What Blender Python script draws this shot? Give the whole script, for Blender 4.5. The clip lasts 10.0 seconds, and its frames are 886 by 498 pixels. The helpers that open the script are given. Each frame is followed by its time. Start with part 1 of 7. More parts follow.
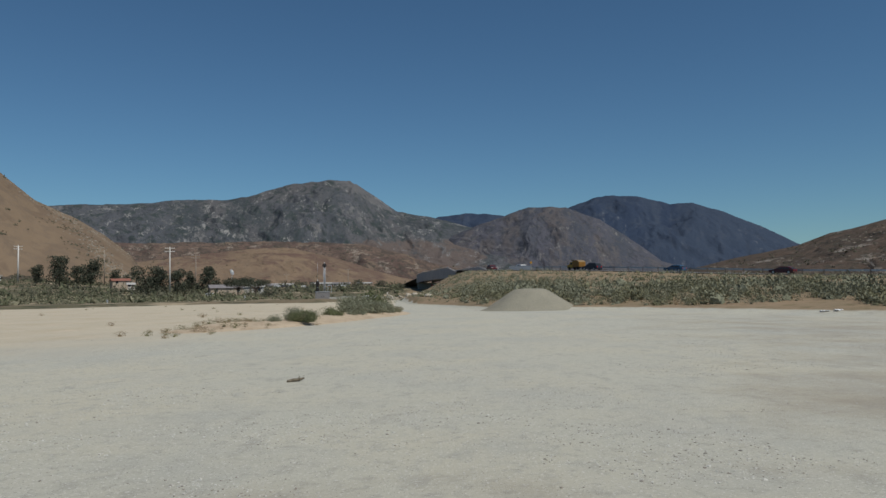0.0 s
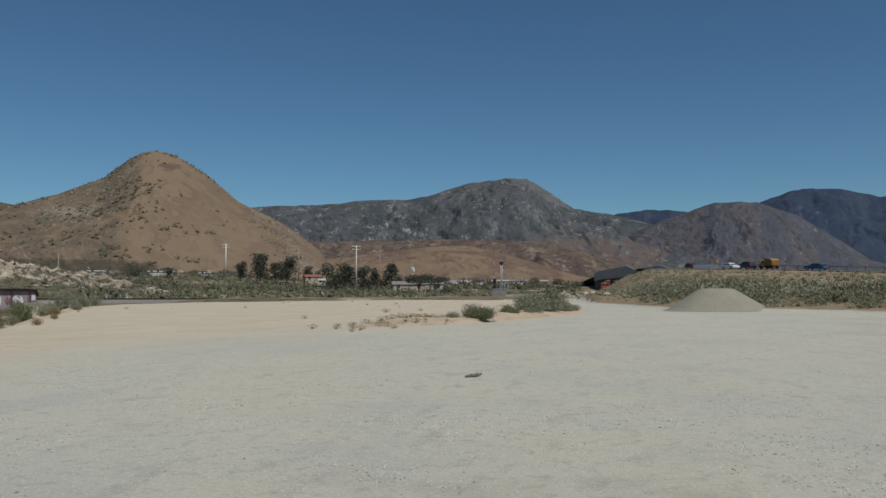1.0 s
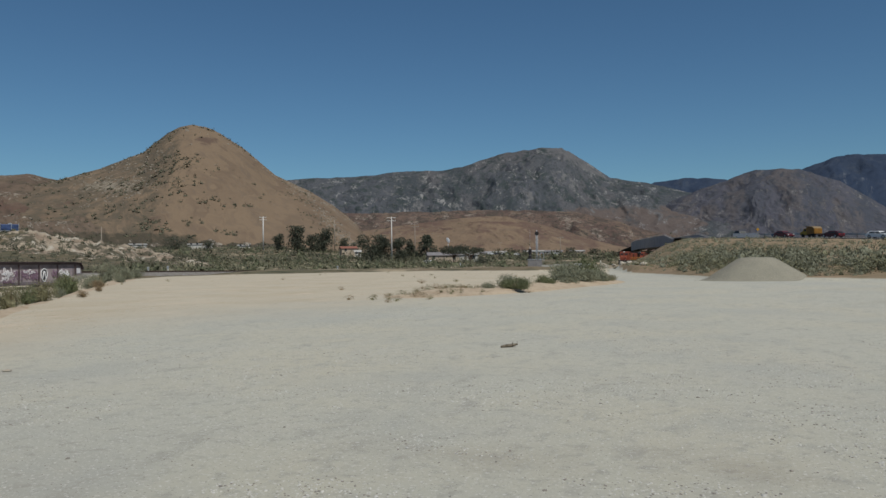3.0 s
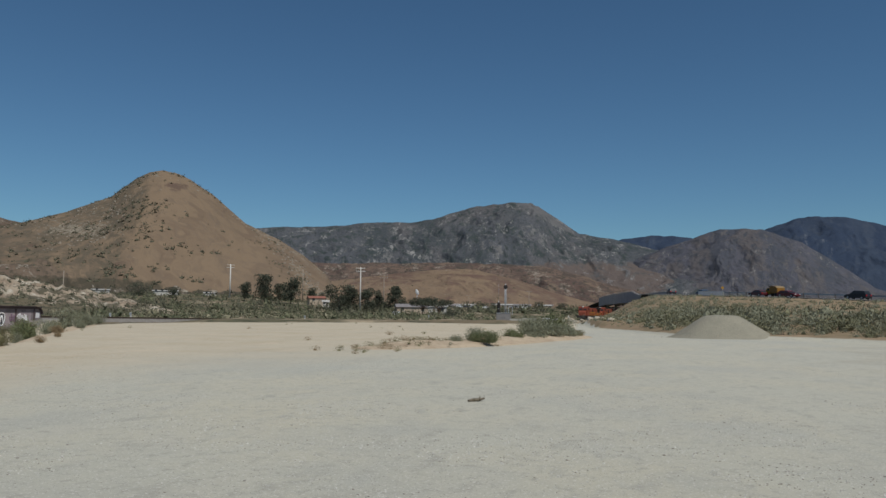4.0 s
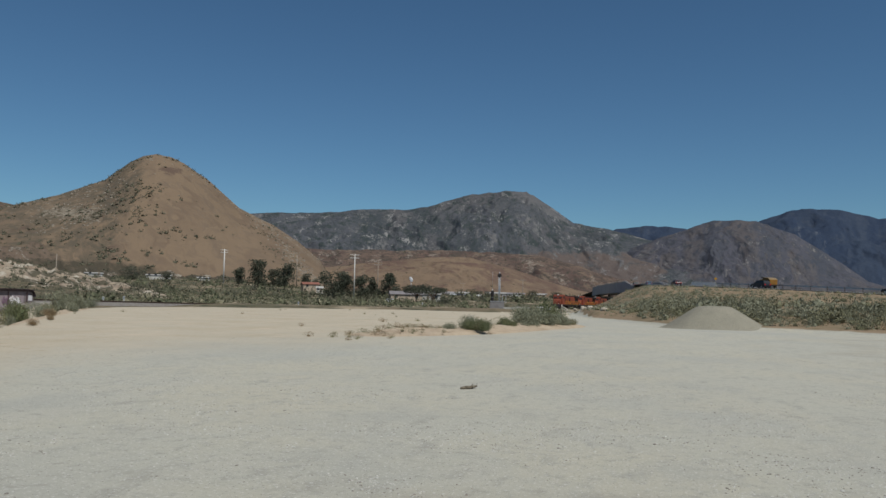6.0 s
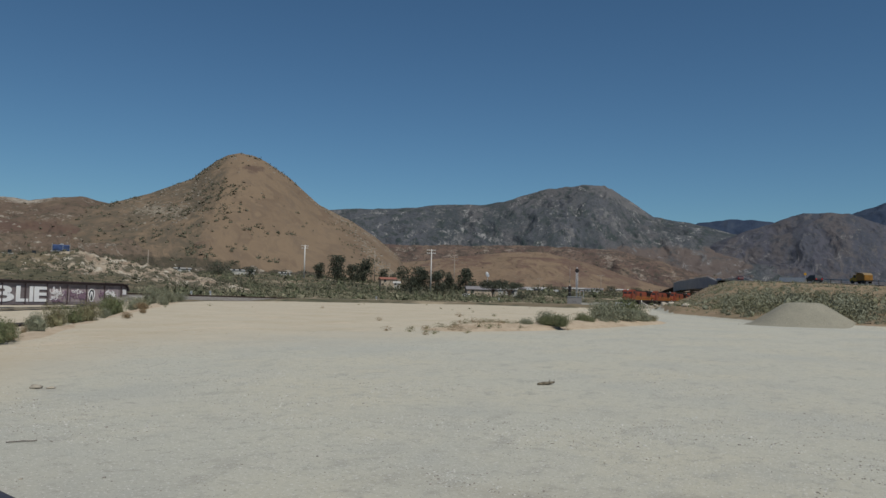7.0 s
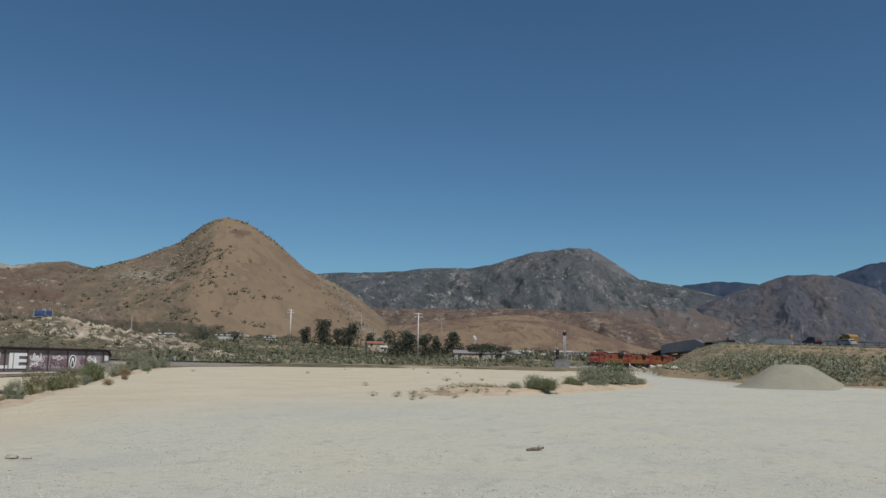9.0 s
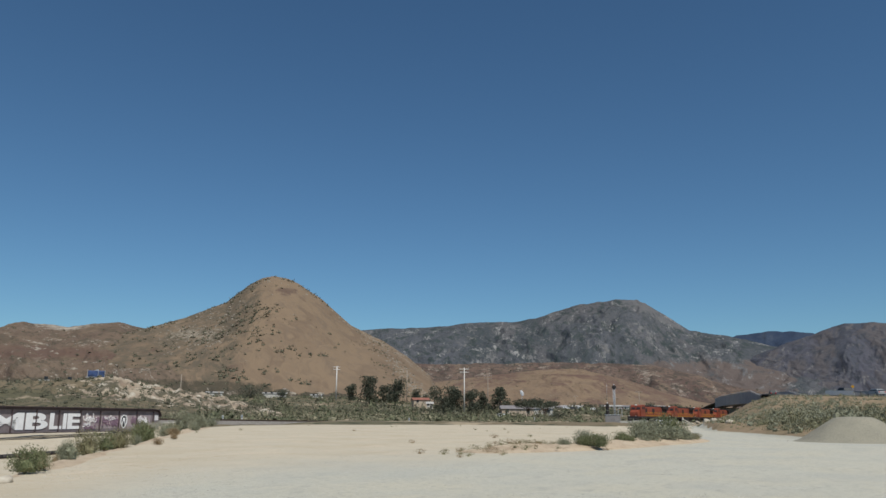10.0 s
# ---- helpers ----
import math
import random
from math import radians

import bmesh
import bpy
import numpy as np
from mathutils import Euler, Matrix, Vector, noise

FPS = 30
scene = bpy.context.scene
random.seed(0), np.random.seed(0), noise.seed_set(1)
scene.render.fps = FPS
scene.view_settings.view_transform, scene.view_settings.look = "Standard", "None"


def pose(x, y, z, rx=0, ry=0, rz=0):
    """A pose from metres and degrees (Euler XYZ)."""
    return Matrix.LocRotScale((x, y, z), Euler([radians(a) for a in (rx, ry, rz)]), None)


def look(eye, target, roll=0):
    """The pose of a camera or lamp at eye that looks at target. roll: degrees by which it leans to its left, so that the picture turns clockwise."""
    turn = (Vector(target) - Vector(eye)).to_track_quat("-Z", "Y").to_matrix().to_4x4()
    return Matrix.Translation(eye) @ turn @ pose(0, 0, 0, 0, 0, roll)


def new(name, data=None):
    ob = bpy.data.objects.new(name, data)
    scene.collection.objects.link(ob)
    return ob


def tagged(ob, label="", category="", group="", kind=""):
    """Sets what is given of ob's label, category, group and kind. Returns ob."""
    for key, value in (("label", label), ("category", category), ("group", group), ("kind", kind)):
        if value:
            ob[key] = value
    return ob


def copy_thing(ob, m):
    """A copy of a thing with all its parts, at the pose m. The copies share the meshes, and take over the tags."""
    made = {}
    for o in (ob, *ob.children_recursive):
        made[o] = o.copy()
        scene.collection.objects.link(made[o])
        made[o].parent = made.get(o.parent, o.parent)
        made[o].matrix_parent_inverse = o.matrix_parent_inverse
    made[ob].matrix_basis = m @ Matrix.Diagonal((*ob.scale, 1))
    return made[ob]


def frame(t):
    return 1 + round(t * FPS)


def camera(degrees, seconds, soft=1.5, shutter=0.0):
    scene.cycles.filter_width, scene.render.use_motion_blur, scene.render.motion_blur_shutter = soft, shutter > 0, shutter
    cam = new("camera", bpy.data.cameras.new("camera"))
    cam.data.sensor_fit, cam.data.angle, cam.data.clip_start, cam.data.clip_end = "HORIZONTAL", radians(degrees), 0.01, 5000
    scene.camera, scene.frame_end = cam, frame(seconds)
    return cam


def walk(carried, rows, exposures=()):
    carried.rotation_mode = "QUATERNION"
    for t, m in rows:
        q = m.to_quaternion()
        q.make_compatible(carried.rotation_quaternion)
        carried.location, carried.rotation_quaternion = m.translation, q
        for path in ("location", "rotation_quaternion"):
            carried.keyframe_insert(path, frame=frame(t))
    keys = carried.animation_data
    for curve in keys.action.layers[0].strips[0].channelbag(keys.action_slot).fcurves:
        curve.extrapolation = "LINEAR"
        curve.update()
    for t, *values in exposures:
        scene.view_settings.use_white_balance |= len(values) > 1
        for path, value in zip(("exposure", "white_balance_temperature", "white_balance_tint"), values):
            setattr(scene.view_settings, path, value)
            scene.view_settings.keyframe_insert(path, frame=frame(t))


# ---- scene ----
cam = camera(60.5, 10.0)
EYE = 1.7
# seconds, yaw, pitch, roll of a hand-held camera that stands on one spot
PATH = [
    (0, 0.00, 2.83, 0.89),
    (0.5, 5.98, 3.22, 0.44),
    (1, 13.25, 2.80, 0.28),
    (1.5, 14.02, 1.74, 0.66),
    (2, 16.17, 2.20, 1.13),
    (2.2, 16.95, 1.42, 0.93),
    (3.3, 14.89, 0.02, 0.40),
    (3.5, 14.15, -0.53, 0.23),
    (4, 13.54, 4.54, -0.49),
    (4.5, 11.59, 2.81, -0.52),
    (5, 12.48, 3.11, -1.03),
    (5.2, 12.77, 3.28, -0.95),
    (6.3, 13.49, 3.69, -1.51),
    (6.5, 14.39, 3.70, -1.61),
    (7, 18.82, 3.13, -1.33),
    (7.5, 20.57, 3.50, -0.32),
    (8, 20.01, 6.65, -0.16),
    (8.5, 19.97, 7.18, -0.95),
    (9, 17.86, 7.93, -0.99),
    (9.5, 17.87, 9.38, -0.64),
    (10, 21.32, 11.99, -0.36),
]
walk(cam, [(t, pose(0, 0, EYE, 90 + p, r, y)) for t, y, p, r in PATH],
     [(0, -0.05), (2, -0.09), (3.5, -0.09), (5, -0.02), (6.5, -0.02), (7, -0.11), (8, -0.09), (8.5, 0.03), (9, 0.11), (9.5, 0.14), (10, 0.26)])

# ---- light: clear day, sun high behind the camera and to its right ----
SUN_AZ, SUN_EL = 136.0, 55.0
world = bpy.data.worlds.new("sky")
scene.world = world
world.use_nodes = True
wn, wl = world.node_tree.nodes, world.node_tree.links
sky = wn.new("ShaderNodeTexSky")
sky.sky_type = "NISHITA"
sky.sun_disc = False
sky.sun_elevation = radians(SUN_EL)
sky.sun_rotation = radians(SUN_AZ)
sky.altitude = 900
sky.air_density = 1.0
sky.dust_density = 0.3
sky.ozone_density = 1.6
hue = wn.new("ShaderNodeMix")
hue.data_type, hue.blend_type = "RGBA", "MULTIPLY"
hue.inputs["Factor"].default_value = 1.0
hue.inputs["B"].default_value = (0.635, 0.935, 1.08, 1)
wl.new(sky.outputs[0], hue.inputs["A"])
wl.new(hue.outputs["Result"], wn["Background"].inputs[0])
wn["Background"].inputs[1].default_value = 0.059
sun = new("sun", bpy.data.lights.new("sun", "SUN"))
sun.data.energy, sun.data.angle, sun.data.color = 3.5, radians(0.53), (0.98, 0.95, 0.87)
_a, _e = radians(SUN_AZ), radians(SUN_EL)
sun.matrix_world = look((0, 0, 60), (-math.sin(_a) * math.cos(_e), -math.cos(_a) * math.cos(_e), 60 - math.sin(_e)))


# ---- materials ----
def mat(name, colour, rough=0.8, metal=0.0, spec=0.3):
    m = bpy.data.materials.new(name)
    m.use_nodes = True
    b = m.node_tree.nodes["Principled BSDF"]
    b.inputs["Base Color"].default_value = (*colour, 1)
    b.inputs["Roughness"].default_value = rough
    b.inputs["Metallic"].default_value = metal
    b.inputs["Specular IOR Level"].default_value = spec
    return m


def ramp_mix(nt, fac, lo, hi, a, b):
    """Mix colours or sockets a and b by fac stretched between lo and hi."""
    r = nt.nodes.new("ShaderNodeMapRange")
    r.inputs["From Min"].default_value, r.inputs["From Max"].default_value = lo, hi
    nt.links.new(fac, r.inputs["Value"])
    x = nt.nodes.new("ShaderNodeMix")
    x.data_type = "RGBA"
    nt.links.new(r.outputs[0], x.inputs["Factor"])
    for sock, v in ((x.inputs["A"], a), (x.inputs["B"], b)):
        if isinstance(v, tuple):
            sock.default_value = (*v, 1)
        else:
            nt.links.new(v, sock)
    return x.outputs["Result"]


def noise_tex(nt, scale, detail=4.0, rough=0.6, stretch=(1, 1, 1), kind="noise"):
    g = nt.nodes.new("ShaderNodeNewGeometry")
    mp = nt.nodes.new("ShaderNodeMapping")
    mp.inputs["Scale"].default_value = stretch
    nt.links.new(g.outputs["Position"], mp.inputs["Vector"])
    if kind == "voronoi":
        n = nt.nodes.new("ShaderNodeTexVoronoi")
        n.inputs["Scale"].default_value = scale
        nt.links.new(mp.outputs[0], n.inputs["Vector"])
        return n.outputs["Distance"]
    n = nt.nodes.new("ShaderNodeTexNoise")
    n.inputs["Scale"].default_value, n.inputs["Detail"].default_value, n.inputs["Roughness"].default_value = scale, detail, rough
    nt.links.new(mp.outputs[0], n.inputs["Vector"])
    return n.outputs["Fac"]


def earth(name, base, layers, rough=0.95, bump=0.0, bump_scale=20.0):
    """Ground material: base colour, then layers (scale, lo, hi, colour, detail, kind, stretch)."""
    m = mat(name, base, rough, spec=0.15)
    nt = m.node_tree
    b = nt.nodes["Principled BSDF"]
    c = base
    for scale, lo, hi, col, *rest in layers:
        det = rest[0] if rest else 4.0
        kind = rest[1] if len(rest) > 1 else "noise"
        st = rest[2] if len(rest) > 2 else (1, 1, 1)
        f = noise_tex(nt, scale, det, 0.6, st, kind)
        c = ramp_mix(nt, f, lo, hi, c, col)
    if not isinstance(c, tuple):
        nt.links.new(c, b.inputs["Base Color"])
    if bump:
        bp = nt.nodes.new("ShaderNodeBump")
        bp.inputs["Strength"].default_value = bump
        bp.inputs["Distance"].default_value = 1.0 / bump_scale
        nt.links.new(noise_tex(nt, bump_scale, 6.0, 0.7), bp.inputs["Height"])
        nt.links.new(bp.outputs[0], b.inputs["Normal"])
    return m


def worn(name, colour, dark=0.6, rough=0.6, metal=0.0, scale=3.0, spec=0.3, lo=0.4, hi=0.75):
    """Painted or bare material with stains at two scales."""
    d = tuple(v * dark for v in colour)
    m = mat(name, colour, rough, metal, spec)
    nt = m.node_tree
    c = ramp_mix(nt, noise_tex(nt, scale, 5.0), lo, hi, colour, d)
    c = ramp_mix(nt, noise_tex(nt, scale * 9, 3.0), 0.55, 0.8, c, tuple(v * 0.8 for v in d))
    nt.links.new(c, nt.nodes["Principled BSDF"].inputs["Base Color"])
    return m


def leafy(name, colour, second):
    """Foliage: each leaf clump has its own tone."""
    m = mat(name, colour, 0.85, spec=0.1)
    nt = m.node_tree
    g = nt.nodes.new("ShaderNodeNewGeometry")
    c = ramp_mix(nt, g.outputs["Random Per Island"], 0.0, 1.0, colour, second)
    nt.links.new(c, nt.nodes["Principled BSDF"].inputs["Base Color"])
    return m


# ---- mesh helpers ----
def np_mesh(name, verts, faces, material, smooth=False):
    """A mesh from arrays; faces all have the same number of corners."""
    verts, faces = np.asarray(verts, np.float32), np.asarray(faces, np.int32)
    me = bpy.data.meshes.new(name)
    n, k = faces.shape
    me.vertices.add(len(verts))
    me.vertices.foreach_set("co", verts.ravel())
    me.loops.add(n * k)
    me.loops.foreach_set("vertex_index", faces.ravel())
    me.polygons.add(n)
    me.polygons.foreach_set("loop_start", np.arange(0, n * k, k, dtype=np.int32))
    me.polygons.foreach_set("use_smooth", np.full(n, smooth))
    me.update(calc_edges=True)
    me.validate()
    me.materials.append(material)
    return me


def lattice(u, v):
    """Quads of a grid of u by v vertices."""
    i = np.arange((u - 1) * (v - 1))
    a = (i // (v - 1)) * v + i % (v - 1)
    return np.stack([a, a + v, a + v + 1, a + 1], 1)


def hash2(ix, iy, seed):
    h = np.sin(ix * 127.1 + iy * 311.7 + seed * 74.7) * 43758.5453
    return h - np.floor(h)


def vnoise(x, y, seed=0):
    ix, iy = np.floor(x), np.floor(y)
    fx, fy = x - ix, y - iy
    fx, fy = fx * fx * (3 - 2 * fx), fy * fy * (3 - 2 * fy)
    a, b = hash2(ix, iy, seed), hash2(ix + 1, iy, seed)
    c, d = hash2(ix, iy + 1, seed), hash2(ix + 1, iy + 1, seed)
    return (a * (1 - fx) + b * fx) * (1 - fy) + (c * (1 - fx) + d * fx) * fy


def fbm(x, y, octaves=5, seed=0, ridged=False):
    s, amp, tot = 0.0, 1.0, 0.0
    for o in range(octaves):
        n = vnoise(x * 2**o + 17.3 * o, y * 2**o - 9.1 * o, seed + o)
        n = 1 - np.abs(2 * n - 1) if ridged else n
        s, tot, amp = s + n * amp, tot + amp, amp * 0.5
    return s / tot


def sstep(a, b, x):
    t = np.clip((x - a) / (b - a), 0, 1)
    return t * t * (3 - 2 * t)


def az_el(rows, az):
    """Smooth line through (azimuth, value) rows."""
    a, e = np.array(rows, float).T
    return np.interp(az, a, e)


def polar(az, r):
    a = np.radians(az)
    return np.sin(a) * r, np.cos(a) * r


# ---- lie of the land ----
# railway line: x, y, rail height
TRACK = np.array([(-55, -40, 1.6), (-60, 40, 0.95), (-61.5, 72, 0.6), (-55.5, 115, -0.15), (-43, 165, -0.75), (-27.7, 205, -1.1), (-21, 226.5, -1.3), (-15.6, 248, -1.5), (-10.8, 269.7, -1.65),
                  (-6.1, 291.6, -1.8), (0, 321, -2.0), (12, 370, -2.3), (30, 430, -2.6)], float)
# road on the embankment: x, y, height
ROAD = np.array([(150, 60, 1.6), (110, 105, 2.0), (75, 130, 2.55), (63, 141.6, 3.0), (44, 164.2, 4.3), (31.6, 179.2, 5.05), (23.8, 193.5, 5.5), (16.6, 211.3, 6.0), (10.5, 239.8, 6.8), (5.5, 285, 7.1),
                 (-3.5, 345, 6.8), (-13, 420, 5.0), (-24, 500, 2.0), (-34, 600, 0.5), (-60, 800, 0.5)], float)


def resample(line, step):
    d = np.r_[0, np.cumsum(np.hypot(*np.diff(line[:, :2], axis=0).T))]
    s = np.arange(0, d[-1], step)
    # a smooth curve: interpolate, then relax
    p = np.stack([np.interp(s, d, line[:, k]) for k in range(3)], 1)
    w = max(3, int(18 / step)) | 1
    k = np.hanning(w + 2)[1:-1]
    k /= k.sum()
    q = np.pad(p, ((w // 2, w // 2), (0, 0)), mode="reflect", reflect_type="odd")
    return np.stack([np.convolve(q[:, c], k, "valid") for c in range(3)], 1)


TRACK_P, ROAD_P = resample(TRACK, 2.0), resample(ROAD, 2.0)


def nearest(line, x, y):
    """Distance to a line and its height there."""
    if x.size < 3000:
        d = (x[..., None] - line[:, 0]) ** 2 + (y[..., None] - line[:, 1]) ** 2
        i = d.argmin(-1)
        return np.sqrt(np.take_along_axis(d, i[..., None], -1)[..., 0]), line[i, 2]
    best, z = np.full(x.shape, 1e9), np.zeros(x.shape)
    for px, py, pz in line:
        d = (x - px) ** 2 + (y - py) ** 2
        m = d < best
        best, z = np.where(m, d, best), np.where(m, pz, z)
    return np.sqrt(best), z


# far edge of the gravel lot, and where its railway-side field settles
LOT_FAR = [(-180, 60), (-75, 12), (-58, 15), (-50.6, 22.5), (-45.8, 32), (-43, 39), (-40.6, 54), (-39.1, 75), (-36, 88), (-24, 90), (-16, 92), (-9, 84), (-4, 104), (-2, 72), (3.5, 55), (13, 51),
           (21, 46), (30, 43), (45, 40), (70, 40), (180, 60)]
FIELD_EL = [(-180, 0.3), (-60, 1.2), (-46, 0.75), (-40, 0.6), (-35, 0.9), (-29, 0.9), (-25, 0.55), (-20, 0.15), (-16, 0.25), (-10, 0.1), (-3, 0.1), (2, 0.2), (20, 0.5), (30, 0.6), (180, 0.3)]


def ground_z(x, y):
    r, az = np.hypot(x, y), np.degrees(np.arctan2(x, y))
    edge = az_el(LOT_FAR, az)
    td, tz = nearest(TRACK_P[::2], x, y)
    rd, rz = nearest(ROAD_P[::2], x, y)
    lot = 0.02 * (fbm(x * 0.25, y * 0.25, 3, 3) - 0.5) + 0.10 * (fbm(x * 0.05, y * 0.05, 2, 5) - 0.5) * sstep(6, 30, r)
    # open ground behind the lot, to the foot of the hills
    out = np.maximum(r, 1.0)
    el = -0.9 + (az_el(FIELD_EL, az) + 0.9) * sstep(110, 520, out)
    field = EYE + np.minimum(out, 900) * np.tan(np.radians(el)) + 1.2 * (fbm(x * 0.03, y * 0.03, 4, 8) - 0.5)
    wash = -1.0 + 0.5 * (fbm(x * 0.08, y * 0.08, 4, 12) - 0.5)
    near_left = sstep(-30, -40, az) * sstep(150, 100, out)
    field = field * (1 - near_left) + wash * near_left
    # railway bank
    bank = sstep(9, 3.2, td)
    gap = sstep(-42.6, -40.9, az) + sstep(24, 18, y)
    bank = bank * np.clip(gap, 0, 1)
    field = np.where(td < 9, field * (1 - bank) + (tz - 0.62) * bank, field)
    z = lot + (field - lot) * sstep(-1.5, 5.0, r - edge)
    # road bank with its long front slope
    foot = edge + 0.5
    along = (r - foot) / np.maximum(8.0, (r - foot) + np.maximum(rd - 5.5, 0))
    right = np.interp(az, [-2.4, -1.0, 0.3, 1.7, 2.2], [0, 0.30, 0.72, 0.97, 1.0]) * sstep(175, 150, az)
    slope = (rz - 0.15) * np.clip(along, 0, 1) ** 0.55
    slope = slope + (fbm(x * 0.12, y * 0.12, 4, 21) - 0.5) * 1.0 * np.clip(along * 6, 0, 1) * np.clip(rd / 8 - 0.8, 0, 1)
    mound = np.where((r > foot) & (rd > 5.5), slope, rz - 0.15)
    far_side = sstep(5.5, 24, rd)
    w = right * sstep(0, 1.5, r - foot)
    beyond = r > (az_el(ROAD_AZ, az) + 5.5)
    mound = np.where(beyond, (rz - 0.15) * (1 - far_side) + field * far_side, mound)
    # the bank ends at the bridge over the railway
    stop = sstep(258, 288, y)
    mound = mound * (1 - stop) + field * stop
    return z * (1 - w) + mound * w


_raz = np.degrees(np.arctan2(ROAD_P[:, 0], ROAD_P[:, 1]))
_o = np.argsort(_raz)
ROAD_AZ = [(float(a), float(r)) for a, r in zip(_raz[_o][::3], np.hypot(ROAD_P[:, 0], ROAD_P[:, 1])[_o][::3])]



def attr(nt, name):
    n = nt.nodes.new("ShaderNodeAttribute")
    n.attribute_name = name
    return n.outputs["Fac"]


def jittered(nt, fac, scale, amount):
    """A mask with a ragged edge."""
    n = noise_tex(nt, scale, 6.0, 0.65)
    m = nt.nodes.new("ShaderNodeMath")
    m.operation = "MULTIPLY_ADD"
    nt.links.new(n, m.inputs[0])
    m.inputs[1].default_value = amount
    nt.links.new(fac, m.inputs[2])
    return m.outputs[0]


def layered(nt, base, layers):
    c = base
    for scale, lo, hi, col, *rest in layers:
        det = rest[0] if rest else 4.0
        st = rest[1] if len(rest) > 1 else (1, 1, 1)
        c = ramp_mix(nt, noise_tex(nt, scale, det, 0.6, st), lo, hi, c, col)
    return c


def ground_material():
    """Pale gravel, tan sand, scrub soil and reddish bank soil, by where they lie."""
    m = mat("ground_soils", (0.4, 0.36, 0.3), 0.95, spec=0.1)
    nt = m.node_tree
    gravel = layered(nt, (0.455, 0.44, 0.37), [
        (0.22, 0.42, 0.60, (0.48, 0.45, 0.36), 7.0),
        (0.5, 0.50, 0.68, (0.405, 0.395, 0.345), 9.0, (1, 0.7, 1)),
        (1.1, 0.53, 0.68, (0.46, 0.44, 0.37), 9.0, (1, 0.45, 1)),
        (2.0, 0.56, 0.68, (0.375, 0.36, 0.31), 9.0, (1, 0.5, 1)),
        (0.12, 0.52, 0.66, (0.405, 0.40, 0.355), 6.0),
        (5.0, 0.52, 0.72, (0.35, 0.335, 0.29), 8.0),
        (26.0, 0.575, 0.66, (0.58, 0.56, 0.51), 3.0),
        (34.0, 0.62, 0.69, (0.21, 0.195, 0.175), 3.0)])
    sand = layered(nt, (0.515, 0.452, 0.35), [
        (0.3, 0.4, 0.70, (0.465, 0.395, 0.29), 7.0),
        (0.8, 0.52, 0.72, (0.57, 0.48, 0.365), 8.0, (1, 0.5, 1)),
        (2.5, 0.56, 0.76, (0.42, 0.32, 0.22), 7.0),
        (26.0, 0.62, 0.72, (0.27, 0.21, 0.155), 2.0)])
    field = layered(nt, (0.19, 0.15, 0.10), [
        (0.05, 0.42, 0.6, (0.095, 0.095, 0.058), 6.0),
        (0.3, 0.5, 0.65, (0.055, 0.06, 0.038), 5.0),
        (0.07, 0.54, 0.62, (0.37, 0.30, 0.21), 7.0)])
    bank = layered(nt, (0.28, 0.205, 0.135), [
        (0.25, 0.42, 0.62, (0.24, 0.185, 0.12), 6.0),
        (1.3, 0.5, 0.7, (0.17, 0.14, 0.08), 5.0),
        (0.7, 0.6, 0.74, (0.34, 0.26, 0.165), 5.0)])
    c = ramp_mix(nt, jittered(nt, attr(nt, "sand"), 0.25, 0.8), 0.45, 1.45, gravel, sand)
    # brown dirt, and the painted darkening of the lot's right side
    c = ramp_mix(nt, jittered(nt, attr(nt, "dirt_shading"), 0.45, 1.2), 0.95, 1.5, c, (0.30, 0.265, 0.215))
    c = ramp_mix(nt, jittered(nt, attr(nt, "field"), 0.4, 0.5), 0.65, 0.85, c, field)
    c = ramp_mix(nt, jittered(nt, attr(nt, "bank"), 0.5, 0.5), 0.65, 0.85, c, bank)
    b = nt.nodes["Principled BSDF"]
    nt.links.new(c, b.inputs["Base Color"])
    bp = nt.nodes.new("ShaderNodeBump")
    bp.inputs["Strength"].default_value, bp.inputs["Distance"].default_value = 0.55, 0.035
    nt.links.new(noise_tex(nt, 18.0, 7.0, 0.75), bp.inputs["Height"])
    nt.links.new(bp.outputs[0], b.inputs["Normal"])
    return m


m_ground = ground_material()


